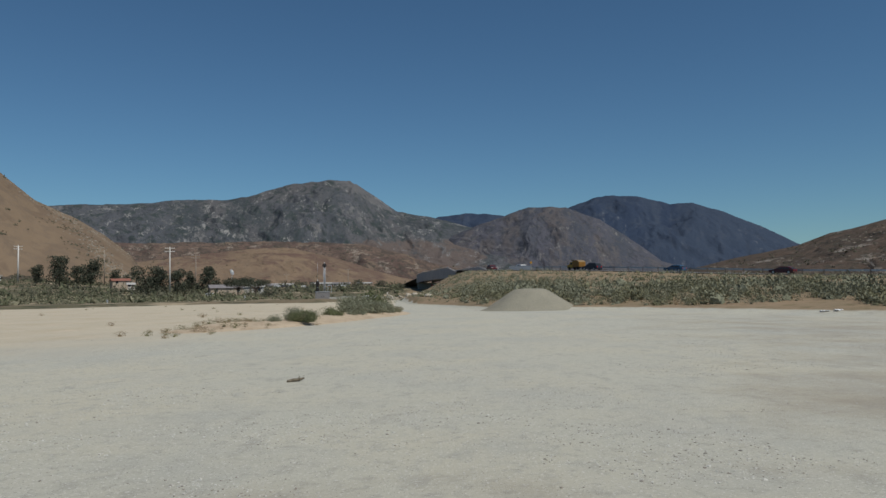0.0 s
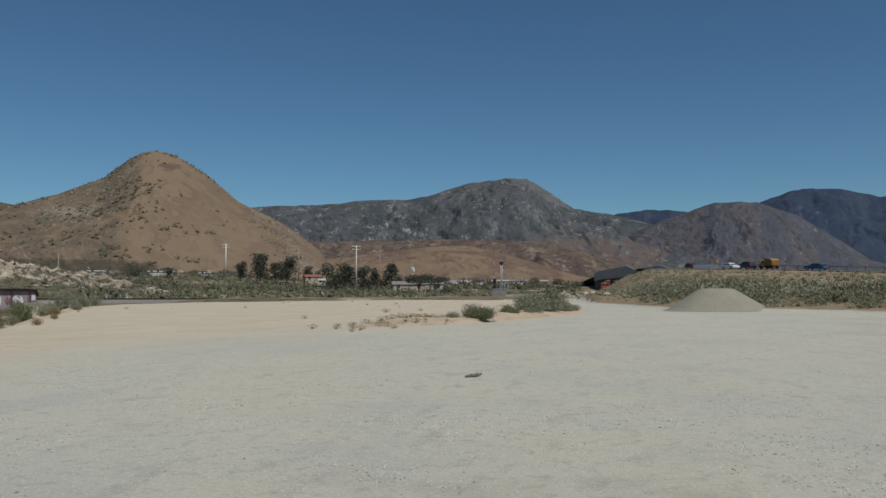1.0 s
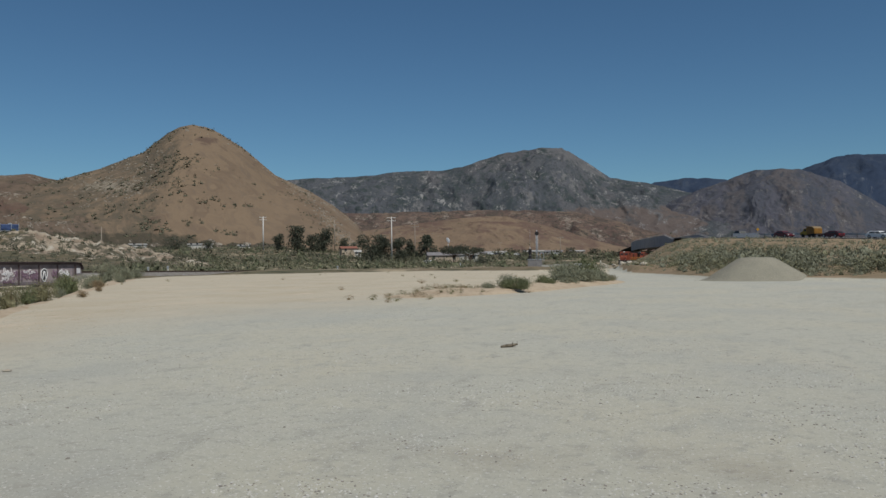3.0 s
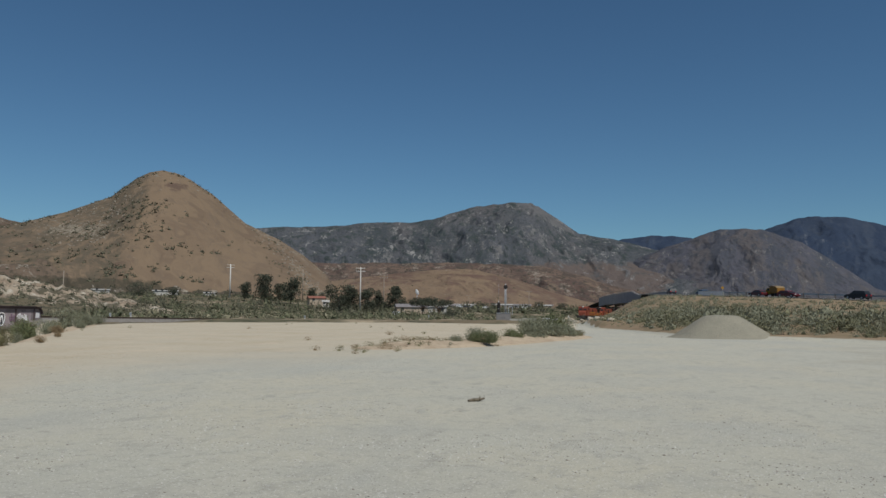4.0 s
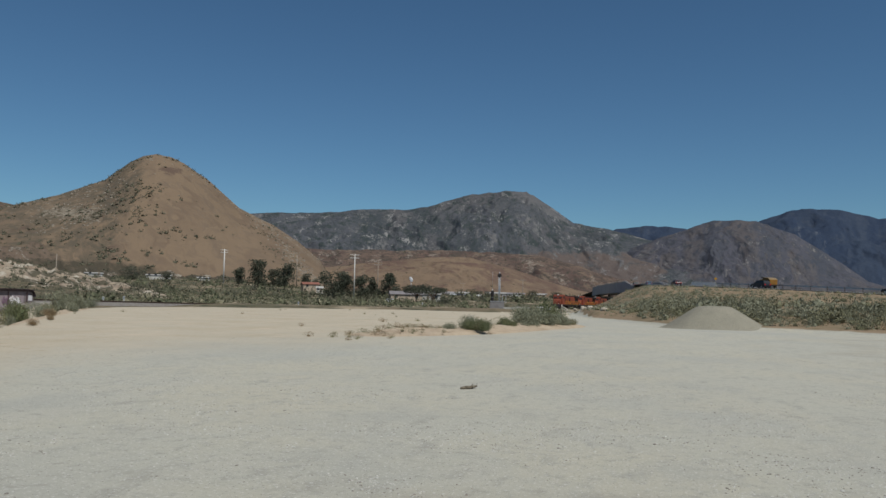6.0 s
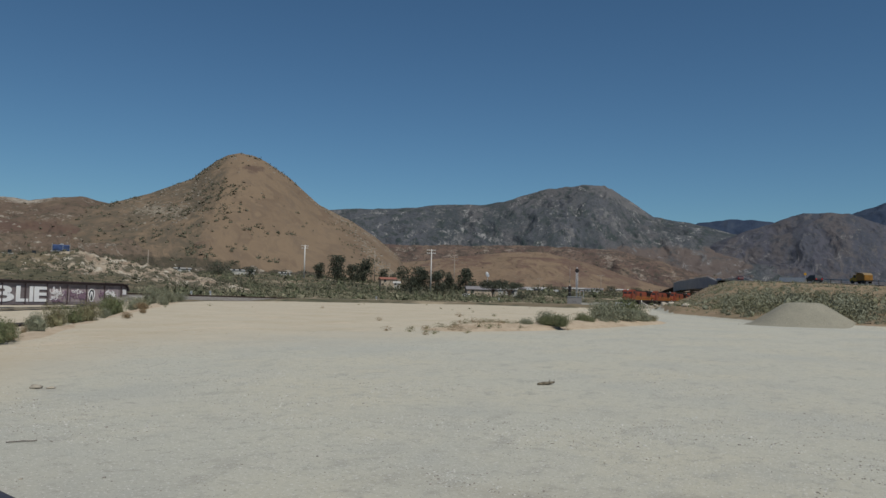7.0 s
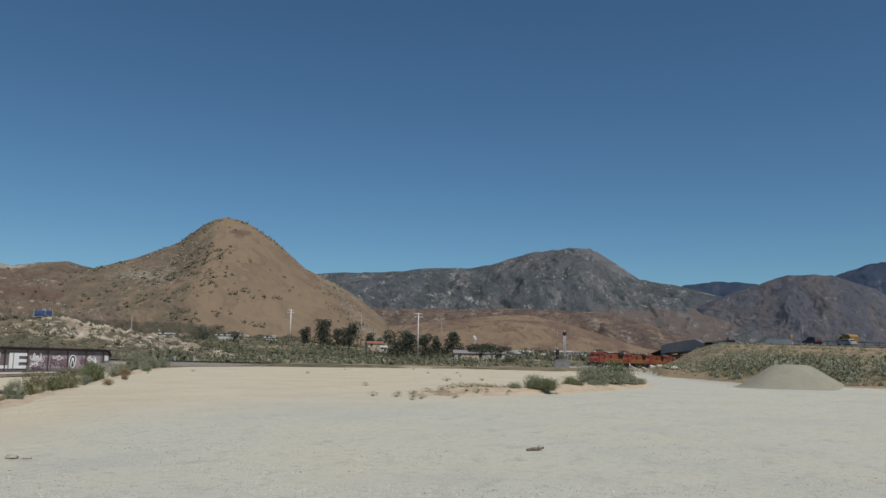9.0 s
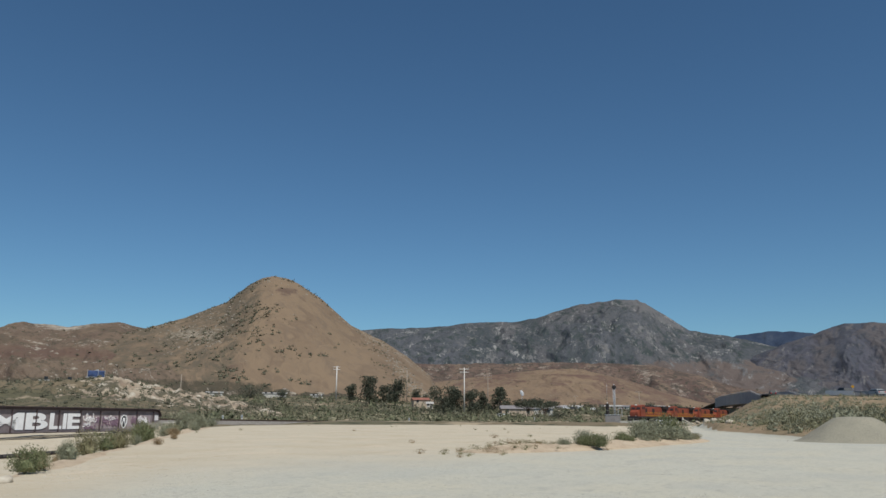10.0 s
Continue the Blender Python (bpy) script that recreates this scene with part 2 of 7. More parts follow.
def build_ground():
    az = np.r_[np.linspace(-180, -70, 24)[:-1], np.linspace(-70, 50, 360), np.linspace(50, 180, 28)[1:]]
    r = np.r_[0.0, np.geomspace(1.5, 30, 60), np.geomspace(30, 160, 170)[1:], np.geomspace(160, 700, 90)[1:], np.geomspace(700, 4900, 30)[1:]]
    A, R = np.meshgrid(az, r, indexing="ij")
    X, Y = polar(A, R)
    Z = ground_z(X, Y)
    me = np_mesh("ground", np.stack([X, Y, Z], -1).reshape(-1, 3), lattice(len(az), len(r))[:, ::-1], m_ground, True)
    edge = az_el(LOT_FAR, A)
    inner = az_el([(-180, 12), (-75, 12), (-50, 13.5), (-40, 21), (-30.2, 25.5), (-23.5, 27), (-18.3, 30), (-11.9, 34.5), (-6, 40), (-3.6, 48), (-3, 4000), (180, 4000)], A)
    out = sstep(-1.0, 1.5, R - edge)
    right = sstep(-3.4, -2.2, A)
    x0, y0 = X - 9.5, Y - 10.5
    # dirt patches; the broad X term also paints shading over the right side
    dirt_shading = np.exp(-((x0 / 5.5) ** 2 + (y0 / 3.2) ** 2)) * 0.55 + 0.55 * sstep(-3, 14, X) * sstep(75, 25, R) + 0.45 * np.exp(-(((X + 1) / 3) ** 2 + ((Y - 6.5) / 1.2) ** 2))
    soils = {"dirt_shading": dirt_shading, "sand": sstep(0.70, 1.35, R / inner), "field": out * np.where(A < -38, sstep(95, 120, R), 1) * (1 - right * sstep(330, 200, R)), "bank": out * right * sstep(420, 300, R)}
    for key, v in soils.items():
        at = me.attributes.new(key, "FLOAT", "POINT")
        at.data.foreach_set("value", v.astype(np.float32).ravel())
    return tagged(new("ground", me), "pale compacted gravel lot running into sand, scrub and a road bank", "ground", kind="structure")


build_ground()


def ridge(name, label, skyline, R, base_r, mat_, az0, az1, n_az, n_r, gully=0.12, cell=260.0, base_el=0.0, seed=1, power=1.0, spread=0.5, crag=0.03, zones=None):
    """A mountain range whose crest stands at distance R with the given skyline; spurs and ravines run down its front."""
    az = np.linspace(az0, az1, n_az)
    u = np.r_[np.linspace(0, 1, n_r), np.linspace(1, 1.35, 10)[1:]]
    A, U = np.meshgrid(az, u, indexing="ij")
    r = base_r + (R - base_r) * U
    X, Y = polar(A, r)
    top = R * np.tan(np.radians(az_el(skyline, A))) + EYE
    top = top + R * crag * 0.1 * (fbm(X / (cell * 0.35), Y / (cell * 0.35), 5, seed + 40) - 0.5)
    bot = base_r * math.tan(radians(base_el)) - 0.012 * base_r
    # metres along the crest and down the slope
    a, b = np.radians(A) * R + 9000, (1 - U) * (R - base_r) + 500
    wa = (fbm(a / cell, b / (cell * 1.6), 4, seed + 9) - 0.5) * cell * (0.6 + spread)
    wb = (fbm(a / (cell * 0.4), b / (cell * 0.9), 4, seed + 11) - 0.5) * cell * 0.35
    g = 0.62 * fbm((a + wa + wb + 0.25 * b) / cell, b / (cell * 4.0), 6, seed, True) + 0.38 * fbm((a + wb * 2 - 0.3 * b) / (cell * 0.38), (b + wa) / (cell * 0.9), 5, seed + 21, True)
    g = g - g.mean()
    prof = np.where(U <= 1, np.clip(U, 0, 1) ** power, 1 - 1.2 * (U - 1))
    Z = bot + (top - bot) * prof + (top - bot) * gully * 6.4 * g * np.clip(U * (1.04 - U), 0, 1) ** 0.7
    me = np_mesh(name, np.stack([X, Y, Z], -1).reshape(-1, 3), lattice(*A.shape)[:, ::-1], mat_, True)
    at = me.attributes.new("flow", "FLOAT_VECTOR", "POINT")
    at.data.foreach_set("vector", np.stack([a, b, g * 300], -1).astype(np.float32).ravel())
    if zones:
        E = np.degrees(np.arctan2(Z - EYE, r))
        for key, v in zones(A, E, az_el(skyline, A)).items():
            at = me.attributes.new(key, "FLOAT", "POINT")
            at.data.foreach_set("value", np.broadcast_to(v, A.shape).astype(np.float32).ravel())
    return tagged(new(name, me), label, "mountain" if R > 2500 else "hill", kind="structure")


def flow_noise(nt, scale, detail=8.0, stretch=(1, 0.3, 1), turn=0.0, rough=0.62, bend=0.0):
    """Noise laid along the crest and down the slope."""
    n = nt.nodes.new("ShaderNodeAttribute")
    n.attribute_name = "flow"
    mp = nt.nodes.new("ShaderNodeMapping")
    mp.vector_type = "POINT"
    mp.inputs["Scale"].default_value = stretch
    rt = nt.nodes.new("ShaderNodeVectorRotate")
    rt.rotation_type = "Z_AXIS"
    rt.inputs["Angle"].default_value = radians(turn)
    nt.links.new(n.outputs["Vector"], mp.inputs["Vector"])
    nt.links.new(mp.outputs[0], rt.inputs["Vector"])
    x = nt.nodes.new("ShaderNodeTexNoise")
    x.inputs["Scale"].default_value, x.inputs["Detail"].default_value = scale, detail
    x.inputs["Roughness"].default_value, x.inputs["Distortion"].default_value = rough, bend
    nt.links.new(rt.outputs[0], x.inputs["Vector"])
    return x.outputs["Fac"]


def times(nt, p, q):
    m = nt.nodes.new("ShaderNodeMath")
    m.operation = "MULTIPLY"
    nt.links.new(p, m.inputs[0])
    nt.links.new(q, m.inputs[1])
    return m.outputs[0]


def slope(name, base, layers, scars=None, bump=0.0, zones=()):
    """Hillside: layers (scale, lo, hi, colour, stretch, turn); pale rock scars in clusters; zones (attribute, colour, ragged scale, raggedness)."""
    m = mat(name, base, 0.95, spec=0.08)
    nt = m.node_tree
    c = base
    for scale, lo, hi, col, st, turn in layers:
        c = ramp_mix(nt, flow_noise(nt, scale, 9.0, st, turn, bend=0.4), lo, hi, c, col)
    for key, col, rag, amount in zones:
        n = flow_noise(nt, rag, 8.0, (1, 0.45, 1), 15, 0.72)
        f = nt.nodes.new("ShaderNodeMath")
        f.operation = "MULTIPLY_ADD"
        nt.links.new(n, f.inputs[0])
        f.inputs[1].default_value = amount
        nt.links.new(attr(nt, key), f.inputs[2])
        c = ramp_mix(nt, f.outputs[0], 0.52 + amount * 0.42, 0.66 + amount * 0.42, c, col)
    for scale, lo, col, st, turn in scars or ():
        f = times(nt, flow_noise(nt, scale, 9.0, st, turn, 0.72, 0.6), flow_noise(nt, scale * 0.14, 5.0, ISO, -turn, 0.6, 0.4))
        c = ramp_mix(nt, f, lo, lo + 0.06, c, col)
    b = nt.nodes["Principled BSDF"]
    nt.links.new(c, b.inputs["Base Color"])
    if bump:
        bp = nt.nodes.new("ShaderNodeBump")
        bp.inputs["Strength"].default_value, bp.inputs["Distance"].default_value = 0.8, bump
        nt.links.new(flow_noise(nt, 0.03, 9.0, (1, 0.4, 1), 10, 0.7, 0.5), bp.inputs["Height"])
        nt.links.new(bp.outputs[0], b.inputs["Normal"])
    return m


ISO, DOWN = (1, 0.32, 1), (1, 0.10, 1)


def range_zones(A, E, sky):
    """Bare upper dome, and brown lower slopes."""
    pale = sstep(1.9, 0.3, sky - E) * np.exp(-((A + 7.0) / 2.6) ** 2) + 0.5 * sstep(1.4, 0.2, sky - E) * np.exp(-((A + 4.2) / 1.6) ** 2)
    brown = sstep(4.4, 3.2, E) * sstep(-12, -6, A) * sstep(6, 2, A)
    return {"pale": 0.6 * pale, "brown": 0.62 * brown}


# chaparral and rock tones, with a blue tint painted in for distance haze
m_mtn = slope("hazed_chaparral_mountain", (0.088, 0.092, 0.103), [
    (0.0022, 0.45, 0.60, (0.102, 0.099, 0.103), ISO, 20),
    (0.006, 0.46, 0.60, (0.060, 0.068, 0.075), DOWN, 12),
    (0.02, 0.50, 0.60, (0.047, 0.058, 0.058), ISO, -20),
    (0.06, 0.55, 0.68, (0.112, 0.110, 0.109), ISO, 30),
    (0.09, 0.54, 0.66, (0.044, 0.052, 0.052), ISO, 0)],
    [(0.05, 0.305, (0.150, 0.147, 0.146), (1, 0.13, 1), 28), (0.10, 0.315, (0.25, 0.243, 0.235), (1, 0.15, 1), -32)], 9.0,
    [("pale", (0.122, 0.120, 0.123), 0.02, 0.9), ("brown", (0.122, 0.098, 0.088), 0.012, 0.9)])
# brown-grey spur; the blue-violet cast is haze mixed into the colours
m_spur = slope("hazed_brown_spur", (0.084, 0.084, 0.102), [
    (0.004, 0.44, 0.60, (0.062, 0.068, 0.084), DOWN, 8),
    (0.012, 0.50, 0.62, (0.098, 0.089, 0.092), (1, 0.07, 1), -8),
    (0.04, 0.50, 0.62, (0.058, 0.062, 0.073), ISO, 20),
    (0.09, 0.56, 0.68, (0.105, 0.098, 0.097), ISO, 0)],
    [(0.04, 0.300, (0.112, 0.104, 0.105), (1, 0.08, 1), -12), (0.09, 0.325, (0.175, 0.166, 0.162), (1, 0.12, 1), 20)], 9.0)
# aerial haze is put into these blue base colours
m_far = slope("far_hazed_mountain", (0.041, 0.056, 0.086), [
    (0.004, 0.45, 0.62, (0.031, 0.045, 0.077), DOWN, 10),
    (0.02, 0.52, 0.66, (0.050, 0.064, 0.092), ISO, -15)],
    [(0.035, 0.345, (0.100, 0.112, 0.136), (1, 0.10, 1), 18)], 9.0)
m_foot = slope("dry_grass_foothill", (0.142, 0.100, 0.080), [
    (0.006, 0.44, 0.58, (0.112, 0.076, 0.064), ISO, 15),
    (0.012, 0.54, 0.66, (0.190, 0.140, 0.102), DOWN, -20),
    (0.03, 0.48, 0.60, (0.085, 0.066, 0.055), ISO, 30),
    (0.10, 0.52, 0.62, (0.058, 0.053, 0.042), ISO, 0)],
    [(0.12, 0.305, (0.24, 0.20, 0.165), (1, 0.28, 1), 30)], 4.0)
m_knoll = slope("golden_grass", (0.215, 0.153, 0.103), [
    (0.010, 0.50, 0.56, (0.138, 0.090, 0.070), (1, 0.22, 1), 25),
    (0.03, 0.46, 0.62, (0.185, 0.133, 0.092), ISO, 10),
    (0.12, 0.58, 0.66, (0.095, 0.074, 0.052), ISO, 0)],
    [(0.2, 0.36, (0.28, 0.23, 0.18), ISO, 20)], 2.0)


def cone_zones(A, E, sky):
    red = np.exp(-(((A + 33.1) / 1.7) ** 2 + ((E - 8.55) / 0.45) ** 2)) + 0.8 * np.exp(-(((A + 36.4) / 1.6) ** 2 + ((E - 3.0) / 0.5) ** 2)) + 0.8 * np.exp(-(((A + 42.2) / 2.2) ** 2 + ((E - 3.9) / 0.6) ** 2))
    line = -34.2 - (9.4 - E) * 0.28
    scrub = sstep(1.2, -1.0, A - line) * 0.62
    foot = sstep(2.3, 1.5, E - 0.25 * np.clip((-33 - A) / 4, 0, 1)) * sstep(-32, -34.5, A)
    rocky = 0.8 * sstep(1.15, 0.3, sky - E) * sstep(-28.8, -27.2, A) + 0.4 * np.exp(-(((A + 39.6) / 2.0) ** 2 + ((E - 5.2) / 0.5) ** 2)) + 0.62 * sstep(-34.5, -36.0, A) * sstep(2.4, 3.4, E)
    return {"red": 0.60 * red, "scrub": 0.88 * scrub, "foot": 0.60 * foot, "rocky": 0.52 * np.clip(rocky, 0, 1)}


def left_zones(A, E, sky):
    return {"rocky": 0.55 * sstep(0.55, 0.1, sky - E) * np.exp(-((A + 47.8) / 3.6) ** 2) + 0.22 * np.exp(-((E - 3.2) / 0.9) ** 2), "foot": 0.6 * sstep(2.6, 1.8, E), "red": 0.6 * np.exp(-((E - 3.6) / 0.8) ** 2)}


CONE_LAYERS = [(0.012, 0.46, 0.62, (0.165, 0.118, 0.082), DOWN, 8), (0.05, 0.50, 0.66, (0.172, 0.127, 0.09), ISO, 25)]
m_cone = slope("dry_grass_hill", (0.212, 0.153, 0.102), CONE_LAYERS, None, 0.9, [
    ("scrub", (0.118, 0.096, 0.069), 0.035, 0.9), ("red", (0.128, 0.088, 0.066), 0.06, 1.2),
    ("foot", (0.078, 0.066, 0.047), 0.05, 0.7), ("rocky", (0.285, 0.245, 0.19), 0.11, 1.1)])
m_left = slope("brown_rocky_hillside", (0.170, 0.126, 0.092), [
    (0.008, 0.45, 0.60, (0.132, 0.094, 0.072), ISO, 20), (0.03, 0.48, 0.62, (0.112, 0.088, 0.064), ISO, -20), (0.09, 0.54, 0.66, (0.080, 0.066, 0.048), ISO, 0)],
    [(0.12, 0.315, (0.31, 0.27, 0.22), ISO, 25)], 2.5, [
    ("red", (0.128, 0.085, 0.066), 0.02, 0.9), ("foot", (0.082, 0.070, 0.050), 0.05, 0.7), ("rocky", (0.33, 0.29, 0.24), 0.04, 1.1)])
m_right = slope("rocky_brown_hillside", (0.108, 0.078, 0.060), [
    (0.015, 0.44, 0.60, (0.075, 0.058, 0.046), ISO, 20), (0.09, 0.50, 0.62, (0.055, 0.049, 0.038), ISO, 0)],
    [(0.11, 0.315, (0.25, 0.22, 0.19), ISO, 25)], 2.5)

ridge("mountain_range_far", "distant mountain range with blue haze painted into its colour", [(-4, 3.9), (-1.5, 4.6), (-0.3, 5.22), (1.6, 5.5), (3.1, 5.57), (4.8, 5.22), (6.5, 5.2), (9.3, 5.64), (11.3, 6.41), (12.8, 6.43), (14.6, 6.35), (16.8, 5.68), (18.3, 5.77), (20.4, 4.99), (22.8, 3.88), (25.1, 2.54), (30, 1.0), (45, 1.0)], 4500, 3300, m_far, -4, 46, 460, 110, 0.13, 420, 0.6, 5)
ridge("mountain_range", "dark chaparral mountain with pale rock scars and painted blue haze", [(-60, 4.5), (-40, 5.2), (-27.4, 5.85), (-23.5, 6.03), (-18.3, 6.42), (-14.3, 6.82), (-12.1, 7.53), (-9.8, 7.98), (-8.5, 8.10), (-7.3, 8.05), (-6.4, 7.75), (-5.5, 7.15), (-4.4, 6.4), (-3.4, 5.70), (-0.8, 5.24), (0.6, 4.8), (2.2, 4.45), (4.8, 3.9), (7, 3.2), (12, 1.8), (20, 0.5)], 3800, 2100, m_mtn, -62, 21, 860, 130, 0.115, 300, 1.4, 2, zones=range_zones)
ridge("mountain_spur", "brown-grey mountain spur with ravines, blue haze in its colour", [(-3, 2.0), (1, 3.9), (4.3, 5.1), (6.5, 5.85), (9.3, 5.72), (11.7, 4.93), (14.1, 3.19), (16.1, 1.62), (19, 0.6), (24, 0.2)], 3100, 2200, m_spur, -4, 24, 400, 130, 0.11, 230, 0.8, 3)
ridge("foothill_ridge", "brown dry-grass foothills below the mountain", [(-45, 3.6), (-27.4, 3.55), (-23.5, 3.42), (-15.9, 3.45), (-10, 3.4), (-6.1, 3.25), (-3, 2.5), (-1.0, 1.85), (2.0, 1.25), (8, 0.8), (16, 0.6)], 2050, 1250, m_foot, -46, 17, 620, 110, 0.20, 170, 0.4, 4)
ridge("grass_knoll", "smooth golden dry-grass knoll", [(-30, 1.6), (-22, 2.0), (-17, 2.7), (-13, 3.15), (-11, 3.0), (-9.3, 2.62), (-7.4, 2.05), (-5.5, 1.42), (-3.3, 0.75), (-1, 0.3), (4, 0.1)], 1350, 800, m_knoll, -31, 5, 400, 90, 0.09, 110, 0.2, 6)
ridge("left_hills", "low brown hills with pale rock outcrops", [(-90, 4.5), (-60, 5.0), (-51.6, 5.15), (-50.4, 5.45), (-47.7, 5.30), (-46.1, 5.65), (-44.5, 5.81), (-43.4, 5.51), (-38, 4.8), (-30, 3.5), (-24, 1)], 1500, 480, m_left, -92, -24, 480, 110, 0.12, 130, 0.9, 7, zones=left_zones)
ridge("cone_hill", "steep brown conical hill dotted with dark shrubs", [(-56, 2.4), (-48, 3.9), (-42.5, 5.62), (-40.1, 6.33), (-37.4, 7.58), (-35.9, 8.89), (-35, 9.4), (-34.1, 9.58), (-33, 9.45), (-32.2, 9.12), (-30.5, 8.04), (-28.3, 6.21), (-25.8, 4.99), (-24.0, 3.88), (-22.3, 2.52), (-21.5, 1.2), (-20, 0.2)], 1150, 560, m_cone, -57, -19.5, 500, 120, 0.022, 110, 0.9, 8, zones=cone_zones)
ridge("right_hill", "brown hillside with a pale rocky outcrop", [(13, 0.3), (17, 0.8), (19.1, 1.22), (21.0, 1.65), (25.1, 2.46), (27.1, 3.22), (30.4, 3.95), (36, 5.2), (50, 6.5), (80, 5)], 800, 330, m_right, 12, 82, 420, 100, 0.13, 90, 0.4, 9)


# ---- building blocks for things ----
def bm_box(bm, x0, x1, y0, y1, z0, z1, bevel=0.0, m=None):
    vs = [bm.verts.new((x, y, z)) for x in (x0, x1) for y in (y0, y1) for z in (z0, z1)]
    fs = [bm.faces.new([vs[i] for i in q]) for q in ((0, 1, 3, 2), (4, 6, 7, 5), (0, 4, 5, 1), (2, 3, 7, 6), (0, 2, 6, 4), (1, 5, 7, 3))]
    if bevel:
        es = {e for f in fs for e in f.edges}
        r = bmesh.ops.bevel(bm, geom=list(es), offset=bevel, segments=2, profile=0.5, affect="EDGES")
        vs = list({v for f in r["faces"] for v in f.verts} | {v for v in vs if v.is_valid})
    if m is not None:
        bmesh.ops.transform(bm, matrix=m, verts=vs)
    return vs


def bm_tube(bm, p, q, r0, r1=None, n=10, cap=True):
    r1 = r0 if r1 is None else r1
    p, q = Vector(p), Vector(q)
    d = (q - p).normalized()
    a = d.orthogonal().normalized()
    b = d.cross(a)
    rings = []
    for c, r in ((p, r0), (q, r1)):
        rings.append([bm.verts.new(c + (a * math.cos(2 * math.pi * i / n) + b * math.sin(2 * math.pi * i / n)) * r) for i in range(n)])
    for i in range(n):
        f = bm.faces.new((rings[0][i], rings[0][(i + 1) % n], rings[1][(i + 1) % n], rings[1][i]))
        f.smooth = True
    if cap:
        bm.faces.new(rings[0][::-1]), bm.faces.new(rings[1])
    return rings


def bm_prism(bm, outline, y0, y1):
    """An outline in x, z pushed from y0 to y1."""
    a = [bm.verts.new((x, y0, z)) for x, z in outline]
    b = [bm.verts.new((x, y1, z)) for x, z in outline]
    n = len(outline)
    for i in range(n):
        bm.faces.new((a[i], a[(i + 1) % n], b[(i + 1) % n], b[i]))
    bm.faces.new(a[::-1]), bm.faces.new(b)
    return a + b


def part(name, bm, material, parent, label=""):
    bmesh.ops.recalc_face_normals(bm, faces=bm.faces[:])
    me = bpy.data.meshes.new(name)
    bm.to_mesh(me)
    bm.free()
    me.materials.append(material)
    ob = new(name, me)
    ob.parent = parent
    if label:
        tagged(ob, label)
    return ob


def thing(name, label, category, m=None, group=""):
    ob = new(name)
    ob.empty_display_size = 0.2
    if m is not None:
        ob.matrix_basis = m
    return tagged(ob, label, category, group)


def gz(x, y):
    return float(ground_z(np.array([float(x)]), np.array([float(y)]))[0])


def spot(az, d):
    x, y = polar(az, d)
    return float(x), float(y)


def height_at(d, el):
    return EYE + d * math.tan(radians(el))


# ---- foliage ----
def clump(seed, n, size, flat=1.0, leaf=0.05, hollow=0.45, tall=1.0):
    """Many small leaf blades in an uneven dome: arrays of vertices and triangles."""
    rng = np.random.default_rng(seed)
    lobes = rng.uniform(-0.45, 0.45, (7, 3)) * [1, 1, 0.4] + [0, 0, 0.45]
    lob = lobes[rng.integers(0, 7, n)]
    d = rng.normal(size=(n, 3))
    d /= np.linalg.norm(d, axis=1)[:, None]
    rad = rng.uniform(hollow, 1.0, n)[:, None] * rng.uniform(0.42, 0.62, n)[:, None]
    c = lob + d * rad
    c[:, 2] = np.abs(c[:, 2]) * 0.9 + 0.02
    c *= np.array([size, size, size * flat])
    up = d * 0.5 + rng.normal(size=(n, 3)) * 0.45 + [0, 0, tall * 0.7]
    up /= np.linalg.norm(up, axis=1)[:, None]
    side = np.cross(up, rng.normal(size=(n, 3)))
    side /= np.linalg.norm(side, axis=1)[:, None]
    ln = leaf * size * rng.uniform(0.6, 1.5, n)[:, None]
    v = np.stack([c - side * ln * 0.45, c + side * ln * 0.45, c + up * ln * 1.8 + side * ln * 0.2, c + up * ln * 1.5 - side * ln * 0.35], 1).reshape(-1, 3)
    f = np.arange(4 * n).reshape(-1, 4)
    return v, f


def scatter(name, label, category, templates, places, material, kind="stuff"):
    """Many plants of one kind as one sheet of growth: places are x, y, z, size, turn, template."""
    vs, fs, o = [], [], 0
    for x, y, z, sz, turn, k in places:
        v, f = templates[int(k) % len(templates)]
        c, s_ = math.cos(turn), math.sin(turn)
        w = np.stack([(v[:, 0] * c - v[:, 1] * s_) * sz + x, (v[:, 0] * s_ + v[:, 1] * c) * sz + y, v[:, 2] * sz + z], 1)
        vs.append(w), fs.append(f + o)
        o += len(v)
    me = np_mesh(name, np.concatenate(vs), np.concatenate(fs), material)
    return tagged(new(name, me), label, category, kind=kind)


m_sage = leafy("sagebrush_leaves", (0.165, 0.172, 0.118), (0.26, 0.265, 0.188))
m_green = leafy("green_shrub_leaves", (0.10, 0.115, 0.058), (0.19, 0.20, 0.11))
m_olive = leafy("olive_scrub_leaves", (0.14, 0.135, 0.075), (0.26, 0.235, 0.14))
m_dark = leafy("dark_scrub_leaves", (0.072, 0.072, 0.050), (0.14, 0.132, 0.092))
m_bank_sage = leafy("bank_sage_leaves", (0.168, 0.172, 0.120), (0.235, 0.234, 0.168))
m_bank_olive = leafy("bank_olive_leaves", (0.128, 0.127, 0.077), (0.198, 0.189, 0.118))
m_field_green = leafy("dull_valley_leaves", (0.070, 0.078, 0.048), (0.16, 0.16, 0.10))
m_field_olive = leafy("dusty_valley_leaves", (0.115, 0.11, 0.072), (0.24, 0.22, 0.15))
m_dry = leafy("dry_straw", (0.30, 0.22, 0.13), (0.19, 0.145, 0.09))
m_tree = leafy("dark_tree_leaves", (0.042, 0.050, 0.036), (0.105, 0.110, 0.08))
